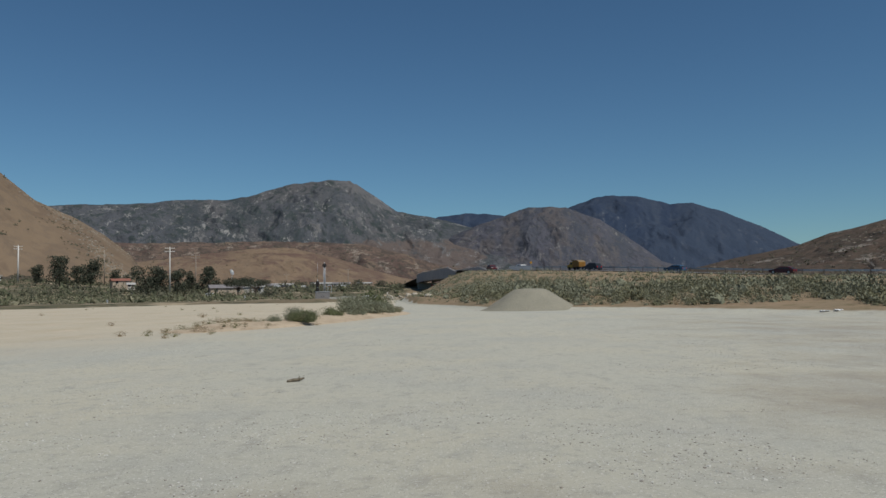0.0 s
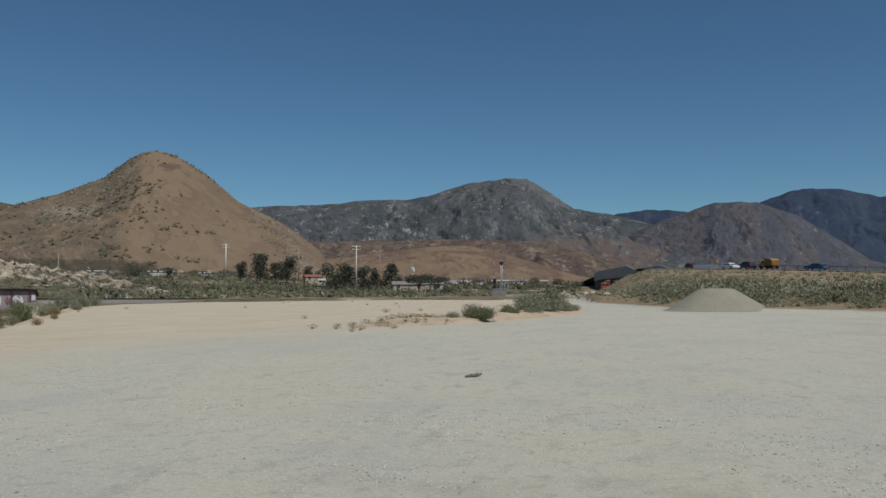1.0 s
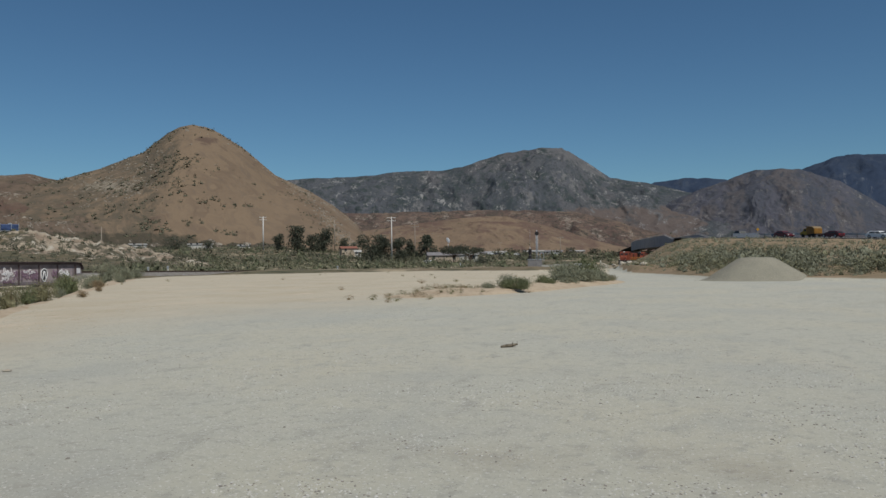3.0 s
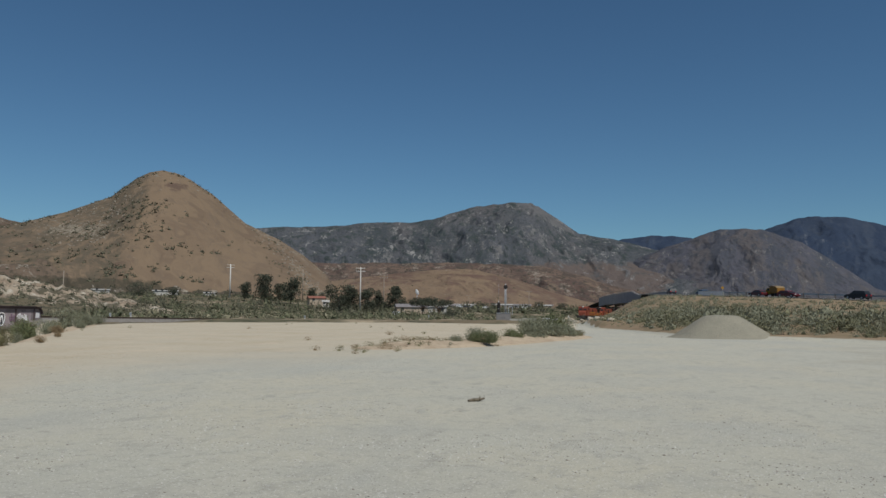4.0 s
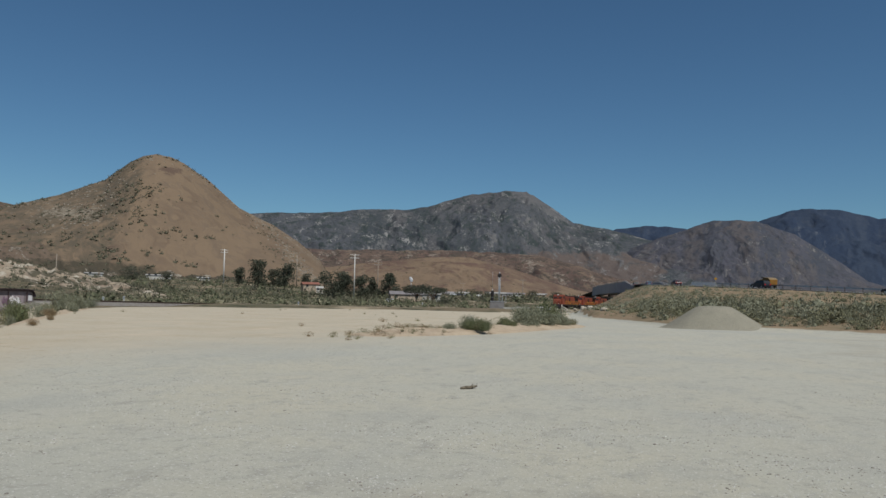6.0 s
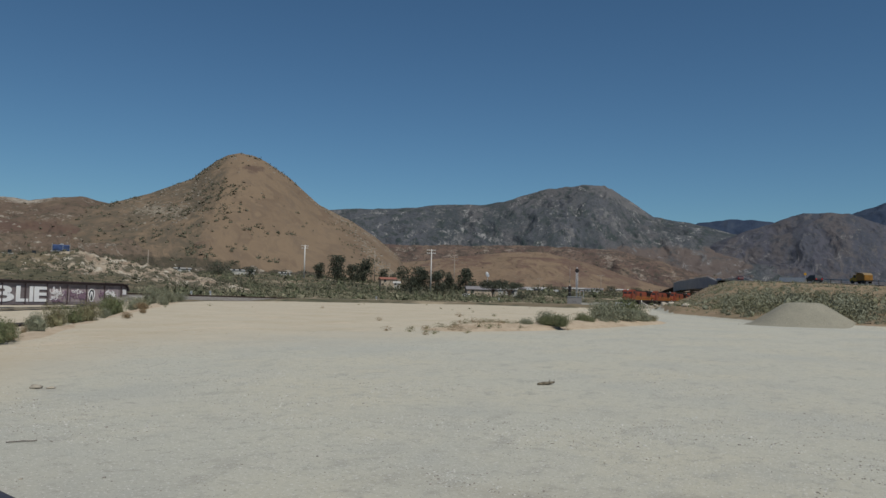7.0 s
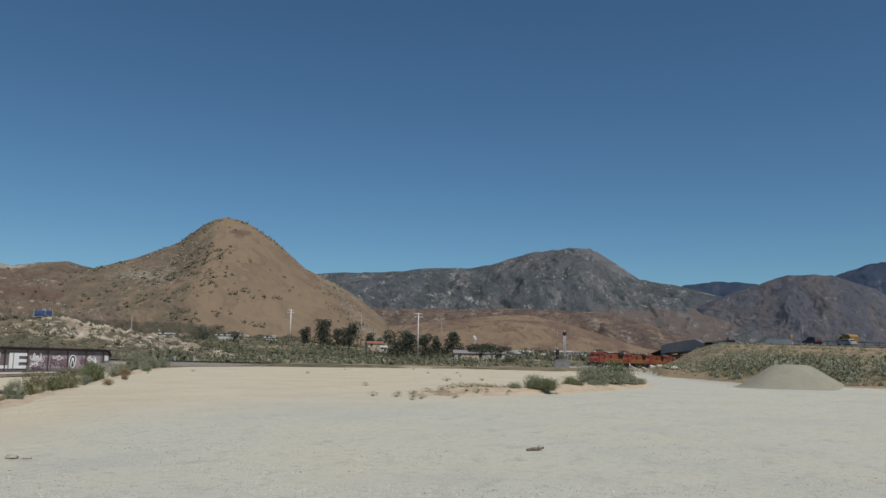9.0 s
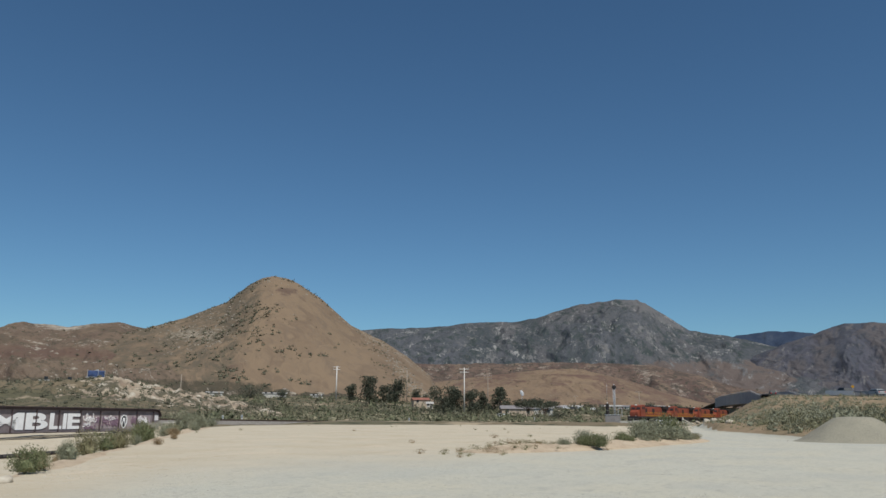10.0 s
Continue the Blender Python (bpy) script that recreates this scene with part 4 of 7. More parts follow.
def soil_hump(name, label, line, width, height):
    """A long low hump along a line of x, y."""
    p = np.array(line, float)
    d = np.r_[0, np.cumsum(np.hypot(*np.diff(p, axis=0).T))]
    s_ = np.linspace(0, d[-1], 60)
    cx, cy = np.interp(s_, d, p[:, 0]), np.interp(s_, d, p[:, 1])
    tx, ty = np.gradient(cx), np.gradient(cy)
    ln = np.hypot(tx, ty)
    nx, ny = -ty / ln, tx / ln
    w = np.linspace(-1, 1, 25)
    end = np.clip(np.minimum(s_, d[-1] - s_) / (0.18 * d[-1]), 0, 1) ** 0.6
    X = cx[:, None] + nx[:, None] * w * width * (0.55 + 0.45 * end[:, None])
    Y = cy[:, None] + ny[:, None] * w * width * (0.55 + 0.45 * end[:, None])
    Z = height * end[:, None] * (1 - w**2)[None, :] * (0.5 + fbm(X * 0.5, Y * 0.5, 4, 120)) - 0.06
    Z = Z + ground_z(X, Y)
    me = np_mesh(name, np.stack([X, Y, Z], -1).reshape(-1, 3), lattice(60, 25), m_soil, True)
    return tagged(new(name, me), label, "soil", kind="structure")


soil_hump("bush_hump", "low hump of tan soil under the bushes", [(-11, 30), (-9, 33.5), (-7, 37), (-5.5, 42), (-4.2, 47), (-3.3, 52)], 2.1, 0.34)
soil_hump("edge_hump", "low sandy rim of the lot under grey shrubs", [(-15, 11.5), (-19, 16.5), (-23.5, 22), (-28, 28.5), (-33.5, 37), (-40, 47), (-47, 58), (-54, 68)], 1.9, 0.13)


def shrub(name, label, x, y, size, flat, seed, leaves, count=900, group="", lift=0.0):
    """A shrub: twigs that fan out from the root, and its leaves."""
    ob = thing(name, label, "shrub", pose(x, y, gz(x, y) + lift, 0, 0, (seed * 67) % 360), group)
    bm = bmesh.new()
    rng = random.Random(seed)
    for i in range(16):
        an, sp = rng.uniform(0, 6.28), rng.uniform(0.15, 0.75)
        tip = Vector((math.cos(an) * sp, math.sin(an) * sp, rng.uniform(0.35, 0.8) * flat)) * size
        mid = tip * 0.5 + Vector((0, 0, 0.12 * size))
        bm_tube(bm, (0, 0, -0.05), mid, 0.016 * size, 0.011 * size, 5, False)
        bm_tube(bm, mid, tip, 0.011 * size, 0.004 * size, 5, False)
    part("twigs", bm, m_twig, ob)
    v, f = clump(seed, int(count * 2.3), size, flat, 0.033, 0.4)
    # a lower skirt of leaves round the heart
    w, g = clump(seed + 7, int(count * 1.8), size * 0.86, flat * 0.62, 0.031, 0.6)
    f = np.concatenate([f, g + len(v)])
    v = np.concatenate([v, w])
    core, cf = tuft_dome(seed + 1, 0, 0.05, 2, flat)
    f = np.concatenate([f[:, [0, 1, 2]], f[:, [0, 2, 3]]])
    f = np.concatenate([f, cf + len(v)])
    v = np.concatenate([v, core * size * 0.70])
    leaf = new("leaves", np_mesh("leaves", v, f, leaves))
    leaf.parent = ob
    return ob


BUSHES = [(-7.05, 35.8, 0.78, 0.95, m_sage), (-6.75, 35.2, 0.62, 0.95, m_green), (-6.15, 34.7, 0.66, 0.9, m_green), (-7.75, 35.0, 0.5, 0.8, m_sage), (-5.85, 39.6, 0.72, 0.85, m_green), (-5.45, 39.9, 0.5, 0.8, m_green), (-4.9, 43.0, 0.85, 0.72, m_sage),
          (-4.2, 44.0, 0.8, 0.72, m_sage), (-3.55, 45.5, 0.75, 0.66, m_sage), (-4.6, 48.0, 1.15, 0.85, m_green), (-5.4, 46.5, 1.1, 0.8, m_sage), (-3.2, 46.5, 0.6, 0.6, m_sage),
          (-8.2, 36.4, 0.34, 0.7, m_sage), (-5.9, 48.0, 1.0, 0.75, m_sage), (-4.0, 50.0, 1.0, 0.75, m_sage), (-2.9, 47.6, 0.45, 0.6, m_olive), (-5.0, 41.4, 0.5, 0.7, m_sage)]
for i, (x, y, sz, fl, lv) in enumerate(BUSHES):
    shrub("bush", "green-grey desert bush on the sandy hump" if lv is m_sage else "dense dark-green desert bush on the sandy hump", x, y, sz * (0.92 if y < 42 else 1.15), fl * (1.08 if y < 42 else 1.25), 300 + i, lv, 1000 if sz > 0.6 else 600, "bushes on the hump", 0.14)
# x, y, width, height
EDGE = [(-17.43, 15.04, 0.95, 0.70, m_green), (-17.9, 15.9, 0.7, 0.6, m_olive), (-20.62, 18.85, 0.29, 0.29, m_dry), (-20.63, 19.44, 0.80, 0.68, m_sage), (-21.5, 20.1, 0.7, 0.55, m_olive), (-23.13, 22.56, 1.0, 0.96, m_olive),
        (-23.9, 23.3, 0.8, 0.7, m_sage), (-25.0, 25.33, 0.95, 0.92, m_green), (-25.88, 27.06, 1.15, 1.05, m_olive), (-26.6, 27.4, 0.9, 0.7, m_sage), (-30.66, 33.17, 0.67, 0.60, m_sage), (-31.31, 34.61, 1.65, 1.46, m_green), (-32.4, 35.6, 1.2, 1.0, m_sage),
        (-37.18, 43.06, 1.55, 1.02, m_sage), (-38.5, 45.0, 1.3, 0.9, m_olive), (-25.86, 29.46, 0.6, 0.34, m_dry), (-44.33, 53.24, 1.9, 1.86, m_sage), (-45.81, 56.97, 1.7, 1.4, m_sage), (-47.2, 58.5, 1.4, 1.1, m_olive), (-50.5, 63.5, 1.4, 0.9, m_sage),
        (-54.56, 69.98, 1.72, 1.0, m_sage), (-29.87, 35.26, 0.6, 0.34, m_dry), (-34.6, 40.6, 0.9, 0.5, m_dry), (-40.4, 50.0, 0.9, 0.6, m_sage)]
RIM_LABEL = {m_sage: "grey-green sagebrush on the sandy rim", m_olive: "olive shrub on the sandy rim", m_green: "dense green shrub on the sandy rim", m_dry: "dry straw-coloured tuft on the sandy rim"}
for i, (x, y, w, h, lv) in enumerate(EDGE):
    sz = w / 1.6
    shrub("shrub", RIM_LABEL[lv], x, y, sz, h / (0.98 * sz), 340 + i, lv, 1000 if w > 0.6 else 420, "shrubs along the rim", max(0.0, -0.05 - gz(x, y)) * 0.8 + 0.02)


def tufts():
    """Dry weeds dotted over the sand."""
    rng = np.random.default_rng(14)
    rows = [(-16.5, 37.9, 0.28), (-11.9, 30.8, 0.2), (-9.9, 27.1, 0.22), (-11.6, 36.0, 0.3), (-15.1, 47.8, 0.4), (-13.6, 51, 0.3), (-9.9, 30.3, 0.3), (-10.5, 37.2, 0.3), (-8.7, 34.1, 0.3)]
    for _ in range(110):
        t = rng.random()
        x, y = -10.9 + 3.2 * t + rng.normal(0, 1.1), 31.6 + 5.5 * t + rng.normal(0, 2.4)
        rows.append((x, y, 0.12 + 0.26 * rng.random() ** 1.6))
    for _ in range(22):
        a, r = rng.uniform(-40, -9), rng.uniform(58, 92)
        x, y = spot(a, r)
        rows.append((x, y, rng.uniform(0.1, 0.3)))
    rows = [(x, y, gz(x, y) - 0.02 + (0.15 if (abs(x + 9 - (33.5 - y) * 0.55) < 1.2 and 30 < y < 52) else 0), s_, rng.uniform(0, 6.28), rng.integers(0, 5)) for x, y, s_ in rows]
    scatter("dry_weeds", "small dry weeds dotted over the sand", "weeds", BUSH_SMALL, rows[::2], m_dry)
    scatter("low_weeds", "small olive weeds dotted over the sand", "weeds", BUSH_SMALL, rows[1::2], m_olive)


tufts()


def pebbles():
    """Loose stones that lie in drifts over the lot."""
    rng = np.random.default_rng(15)
    tiny = [(v * [1, 1, 0.8], f) for v, f in ROCKS]
    light, dark = [], []
    az, r = rng.uniform(-56, 34, 60000), 4.0 + 26.0 * rng.random(60000) ** 1.5
    xs, ys = polar(az, r)
    d = fbm(xs * 0.45, ys * 0.7, 4, 130)
    keep = (d > 0.57) | (rng.random(60000) < 0.03)
    for x, y in zip(xs[keep][:17000], ys[keep][:17000]):
        row = (x, y, 0.0, rng.uniform(0.006, 0.016) * (1.8 if rng.random() < 0.06 else 1), rng.uniform(0, 6.28), rng.integers(0, 5))
        (light if rng.random() < 0.74 else dark).append(row)
    zl = ground_z(np.array([q[0] for q in light]), np.array([q[1] for q in light]))
    zd = ground_z(np.array([q[0] for q in dark]), np.array([q[1] for q in dark]))
    light = [(q[0], q[1], z + 0.002, *q[3:]) for q, z in zip(light, zl)]
    dark = [(q[0], q[1], z + 0.002, *q[3:]) for q, z in zip(dark, zd)]
    scatter("pale_pebbles", "loose pale pebbles lying in drifts on the lot", "pebbles", tiny, light, earth("pale_stone", (0.56, 0.54, 0.50), [(3.0, 0.45, 0.65, (0.44, 0.42, 0.38), 4.0)]))
    m = earth("dark_stone", (0.235, 0.215, 0.19), [(3.0, 0.45, 0.65, (0.25, 0.22, 0.19), 4.0)])
    scatter("dark_pebbles", "loose dark pebbles lying in drifts on the lot", "pebbles", tiny, dark, m)


pebbles()


def loose_rock(x, y, size, label, seed):
    v, f = rock_shape(seed, 2)
    ob = tagged(new("rock", np_mesh("rock", v * [size, size * 0.8, size * (0.45 if size < 0.2 else 0.8)], f, m_rock, True)), label, "rock")
    ob.matrix_basis = pose(x, y, gz(x, y) + size * 0.2, 0, 0, seed * 50)


loose_rock(-10.0, 9.42, 0.13, "flat pale rock lying on the gravel lot", 11)
loose_rock(-9.78, 9.52, 0.085, "small flat pale rock beside a larger one", 12)
loose_rock(-5.52, 5.10, 0.022, "small stone on the gravel near the dark ribbed bar", 16)
loose_rock(-15.9, 13.2, 0.27, "rounded grey boulder at the lot's rim", 13)
loose_rock(-21.3, 18.2, 0.35, "flat grey boulder below the rim", 14)
loose_rock(-22.6, 19.0, 0.45, "flat grey boulder below the rim", 15)


def driftwood():
    bm = bmesh.new()
    pts = [(-0.17, 0, 0.03, 0.02), (-0.06, 0.01, 0.04, 0.032), (0.05, -0.01, 0.045, 0.03), (0.17, 0.015, 0.06, 0.018)]
    for (x, y, z, r), (x2, y2, z2, r2) in zip(pts, pts[1:]):
        bm_tube(bm, (x, y, z), (x2, y2, z2), r, r2, 8)
    bm_tube(bm, (0.05, 0, 0.05), (0.10, 0.05, 0.10), 0.014, 0.006, 6)
    me = bpy.data.meshes.new("driftwood")
    bm.to_mesh(me)
    bm.free()
    me.materials.append(worn("grey_wood", (0.17, 0.14, 0.10), scale=20))
    ob = tagged(new("driftwood", me), "short weathered stick lying on the gravel", "stick")
    ob.matrix_basis = pose(-2.72, 14.0, gz(-2.72, 14.0) - 0.01, 0, 0, 35)
    bm = bmesh.new()
    bm_tube(bm, (-0.14, 0, 0.012), (0.02, 0.012, 0.016), 0.006, 0.007, 7)
    bm_tube(bm, (0.02, 0.012, 0.016), (0.13, 0, 0.014), 0.007, 0.005, 7)
    bm_tube(bm, (0.10, 0.002, 0.014), (0.15, 0.014, 0.02), 0.007, 0.006, 7)
    me = bpy.data.meshes.new("stick")
    bm.to_mesh(me)
    bm.free()
    me.materials.append(worn("dark_wood", (0.17, 0.15, 0.13), scale=20))
    ob = tagged(new("stick", me), "thin dark stick lying flat on the gravel", "stick")
    ob.matrix_basis = pose(-6.77, 6.23, gz(-6.77, 6.23), 0, 0, 38)


driftwood()


# ---- railway ----
def heading(line, i):
    a, b = line[max(i - 1, 0)], line[min(i + 1, len(line) - 1)]
    return math.atan2(b[1] - a[1], b[0] - a[0])


def sweep(line, profile, closed=True):
    """A profile of (offset to the right, height) carried along a line of x, y, z."""
    t = np.gradient(line[:, :2], axis=0)
    t /= np.linalg.norm(t, axis=1)[:, None]
    rx, ry = t[:, 1], -t[:, 0]
    pr = np.array(profile, float)
    v = np.stack([line[:, 0, None] + rx[:, None] * pr[:, 0], line[:, 1, None] + ry[:, None] * pr[:, 0], line[:, 2, None] + pr[:, 1]], -1)
    n, k = len(line), len(pr)
    idx = np.arange(n * k).reshape(n, k)
    if closed:
        nx = np.roll(idx, -1, 1)
        f = np.stack([idx[:-1], nx[:-1], nx[1:], idx[1:]], -1).reshape(-1, 4)
    else:
        f = np.stack([idx[:-1, :-1], idx[:-1, 1:], idx[1:, 1:], idx[1:, :-1]], -1).reshape(-1, 4)
    return v.reshape(-1, 3), f


m_ballast = earth("grey_ballast", (0.21, 0.19, 0.17), [(0.8, 0.45, 0.65, (0.165, 0.145, 0.125), 5.0), (6.0, 0.5, 0.7, (0.28, 0.26, 0.235), 4.0)], bump=0.6, bump_scale=8)
m_rail = worn("rusty_rail_steel", (0.12, 0.085, 0.065), rough=0.55, metal=0.6, scale=4)
m_tie = worn("dark_tie_timber", (0.085, 0.07, 0.06), scale=2)


def railway():
    v, f = sweep(TRACK_P, [(-5.2, -1.35), (-1.9, -0.2), (1.9, -0.2), (5.2, -1.35)], False)
    # no ballast bed over the bridge
    open_ = (v[:, 1] > 22) & (v[:, 1] < 66)
    f = f[~open_[f].all(1)]
    tagged(new("ballast_bed", np_mesh("ballast_bed", v, f[:, ::-1], m_ballast)), "grey crushed-stone ballast bed of the railway", "ballast", kind="structure")
    track = thing("railway_track", "rusty steel railway track on dark timber ties", "railway track")
    for off in (-0.76, 0.76):
        v, f = sweep(TRACK_P, [(off - 0.07, -0.17), (off + 0.07, -0.17), (off + 0.015, -0.13), (off + 0.036, 0.0), (off - 0.036, 0.0), (off - 0.015, -0.13)])
        r = new("rail", np_mesh("rail", v, f[:, ::-1], m_rail))
        r.parent = track
    fine = resample(TRACK, 0.6)
    t = np.gradient(fine[:, :2], axis=0)
    t /= np.linalg.norm(t, axis=1)[:, None]
    vs, fs, o = [], [], 0
    cube = np.array([(x, y, z) for x in (-1, 1) for y in (-1, 1) for z in (-1, 1)], float) * [1.3, 0.11, 0.09]
    quads = np.array([(0, 1, 3, 2), (4, 6, 7, 5), (0, 4, 5, 1), (2, 3, 7, 6), (0, 2, 6, 4), (1, 5, 7, 3)])
    for p, d in zip(fine[:-20], t):
        c = cube @ np.array([(d[1], -d[0], 0), (d[0], d[1], 0), (0, 0, 1)]) + p + [0, 0, -0.26]
        vs.append(c), fs.append(quads + o)
        o += 8
    k = new("ties", np_mesh("ties", np.concatenate(vs), np.concatenate(fs), m_tie))
    k.parent = track
    tagged(k, kind="stuff")


railway()

m_girder = worn("dark_rusty_girder", (0.085, 0.062, 0.066), dark=0.55, rough=0.7, scale=0.8)
m_web = worn("greyed_girder_web", (0.22, 0.185, 0.19), dark=0.5, rough=0.75, scale=0.7)
m_white = worn("white_spray_paint", (0.78, 0.78, 0.79), dark=0.9, rough=0.7, scale=2)
m_conc = earth("weathered_concrete", (0.42, 0.40, 0.36), [(0.7, 0.45, 0.7, (0.33, 0.31, 0.275), 6.0), (5.0, 0.55, 0.75, (0.27, 0.25, 0.22), 5.0)])


def font_mesh(text, material, name):
    cu = bpy.data.curves.new(name, "FONT")
    cu.body, cu.size, cu.extrude, cu.offset = text, 1.0, 0.01, 0.03
    tmp = bpy.data.objects.new(name, cu)
    scene.collection.objects.link(tmp)
    me = bpy.data.meshes.new_from_object(tmp.evaluated_get(bpy.context.evaluated_depsgraph_get()))
    bpy.data.objects.remove(tmp)
    me.materials.append(material)
    return me


def girder_bridge():
    """Through plate-girder railway bridge: two deep webs with flanges and stiffeners, rounded at the end."""
    y1, y0 = 66.5, 20.0
    def tz(y):
        i = int(np.argmin(np.abs(TRACK_P[:, 1] - y)))
        return TRACK_P[i, 0], TRACK_P[i, 2]
    ob = thing("girder_bridge", "dark steel plate-girder railway bridge covered in graffiti", "bridge")
    L = y1 - y0
    xa, za = tz(y1)
    xb, zb = tz(y0)
    turn = math.degrees(math.atan2(xb - xa, y1 - y0))
    tilt = math.degrees(math.atan2(zb - za, L))
    # local: +x runs along the girder from its far end, z up from the rail
    ob.matrix_basis = Matrix.Translation((xa, y1, za)) @ pose(0, 0, 0, 0, 0, -90 + turn) @ pose(0, 0, 0, 0, -tilt, 0)
    top, bot = 0.92, -1.22
    for side, tag in ((2.55, ""), (-2.55, "")):
        bm = bmesh.new()
        n = 8
        arc = [(0.95 - 0.95 * math.sin(math.pi / 2 * i / n), top - 0.75 + 0.75 * math.cos(math.pi / 2 * i / n)) for i in range(n + 1)]
        outline = [(L, bot), (L, top)] + arc + [(0.0, bot)]
        bm_prism(bm, outline, side - 0.012, side + 0.012)
        web = part("web", bm, m_web, ob, "greyed riveted steel web")
        bm = bmesh.new()
        bm_box(bm, 0.95, L, side - 0.3, side + 0.3, top, top + 0.06)
        for (xa_, z_), (xb_, zb_) in zip(arc, arc[1:]):
            q = [bm.verts.new((xx, yy, zz)) for xx, zz in ((xa_, z_), (xb_, zb_)) for yy in (side - 0.3, side + 0.3)]
            bm.faces.new((q[0], q[1], q[3], q[2]))
        bm_box(bm, 0, L, side - 0.02, side + 0.08, top - 0.22, top - 0.004)
        part("top_flange", bm, m_girder, ob, "dark top flange")
        bm = bmesh.new()
        bm_box(bm, 0, L, side - 0.3, side + 0.3, bot - 0.06, bot)
        part("bottom_flange", bm, m_girder, ob)
        x = 1.05
        while x < L:
            for k in (0, 1):
                bm = bmesh.new()
                w = side + (0.012 if k else -0.012)
                e = w + (0.16 if k else -0.16)
                bm_box(bm, x - 0.02, x + 0.02, min(w, e), max(w, e), bot + 0.002, top - 0.25)
                part("stiffener", bm, m_girder, ob)
            x += 2.55
    bm = bmesh.new()
    for i in range(int(L / 2.55)):
        bm_box(bm, 0.9 + i * 2.55, 1.2 + i * 2.55, -2.5, 2.5, bot + 0.05, bot + 0.6)
    part("floor_beam", bm, m_girder, ob)
    # sprayed lettering on the outer web; x runs from the far end towards the near one
    face = 2.55 + 0.05
    def letter(ch, x_from, x_to, z0, z1):
        me = font_mesh(ch, m_white, "letter")
        co = np.array([tuple(v.co) for v in me.vertices])
        lo, hi = co.min(0), co.max(0)
        q = (co - lo) / np.maximum(hi - lo, 1e-6)
        new_co = np.stack([x_from + (x_to - x_from) * q[:, 0], face + 0.02 * q[:, 2], z0 + (z1 - z0) * q[:, 1]], 1)
        me.vertices.foreach_set("co", new_co.astype(np.float32).ravel())
        me.update()
        o = new("letter", me)
        o.parent = ob
        tagged(o, "white sprayed block letter " + ch)
    letter("E", 12.75, 11.1, -0.98, 0.42)
    letter("I", 13.28, 12.86, -0.98, 0.42)
    letter("L", 14.8, 13.4, -0.98, 0.45)
    letter("B", 17.4, 15.0, -0.98, 0.45)
    letter("M", 21.2, 17.6, -1.0, 0.45)
    # smaller tags that cannot be read: loops and strokes
    rng = random.Random(4)
    tones = [mat("pale_tag_paint", (0.7, 0.68, 0.69), 0.7), mat("violet_tag_paint", (0.2, 0.13, 0.18), 0.7), mat("dark_tag_paint", (0.05, 0.05, 0.06), 0.7)]
    buff = worn("buffed_mauve_paint", (0.36, 0.30, 0.31), dark=0.7, rough=0.75, scale=1.4)
    for xa, xb in ((8.35, 10.85), (5.8, 8.15), (3.35, 5.6), (1.4, 3.05)):
        bm = bmesh.new()
        bm_box(bm, xa, xb, 2.563, 2.569, -0.95 + rng.uniform(-0.1, 0.1), 0.3 + rng.uniform(-0.1, 0.1))
        part("tag", bm, buff, ob, "buffed mauve-grey paint panel")
    for x, w, h, z, tone in ((10.2, 1.1, 0.75, 0.05, 0), (9.9, 1.2, 0.7, -0.15, 0), (10.3, 0.9, 0.4, -0.6, 0), (9.9, 1.1, 0.4, -0.85, 1), (8.9, 0.8, 1.0, -0.2, 1), (7.9, 0.9, 1.0, -0.25, 1), (7.0, 0.9, 0.9, -0.3, 1), (7.4, 1.4, 0.5, 0.0, 0), (6.6, 0.7, 0.9, -0.4, 1), (3.9, 0.7, 0.8, -0.2, 1), (2.9, 0.9, 0.7, -0.1, 0), (2.2, 0.6, 0.9, -0.3, 0)):
        bm = bmesh.new()
        turns, ph = rng.choice((3, 4, 5)), rng.uniform(0, 6.28)
        old = None
        for k in range(41):
            a = k / 40
            here = (x + w * (a - 0.5) + 0.16 * w * math.cos(2 * math.pi * turns * a + ph), face - 0.01, z + 0.5 * h * math.sin(2 * math.pi * turns * a + ph) * (0.6 + 0.4 * math.sin(9 * a + ph)))
            if old:
                bm_tube(bm, old, here, 0.042, 0.042, 5)
            old = here
        part("tag", bm, tones[tone], ob, "sprayed scrawl")
    bm = bmesh.new()
    drop = [(0.42 * math.sin(a) * (0.55 + 0.45 * math.cos(a / 2) ** 2), -0.62 * math.cos(a)) for a in np.linspace(0, 2 * math.pi, 25)]
    for (a, b), (c, d) in zip(drop, drop[1:]):
        bm_tube(bm, (5.4 + a * 1.25, face, -0.33 - b), (5.4 + c * 1.25, face, -0.33 - d), 0.05, 0.05, 5)
    for dx in (-0.2, 0.2):
        bm_tube(bm, (5.4 + dx, face, -0.75), (5.4 + dx * 0.3, face, 0.05), 0.05, 0.04, 5)
    part("tag", bm, m_white, ob, "white sprayed drop-shaped outline")
    bm = bmesh.new()
    bm_prism(bm, [(5.4 + a, -0.33 - b * 0.9) for a, b in drop[:-1]], 2.565, 2.59)
    part("tag", bm, tones[2], ob, "black fill of the drop")
    bm = bmesh.new()
    bm_box(bm, 0.2, 0.75, 2.563, 2.575, -0.2, 0.35)
    part("tag", bm, tones[0], ob, "pale square patch of paint")
    # abutment and pier
    ab = new("bridge_abutment")
    for nm, yy in (("abutment", y1 - 0.2), ("abutment", y0 - 1.2), ("pier", (y0 + y1) / 2)):
        x, z = tz(yy)
        bm = bmesh.new()
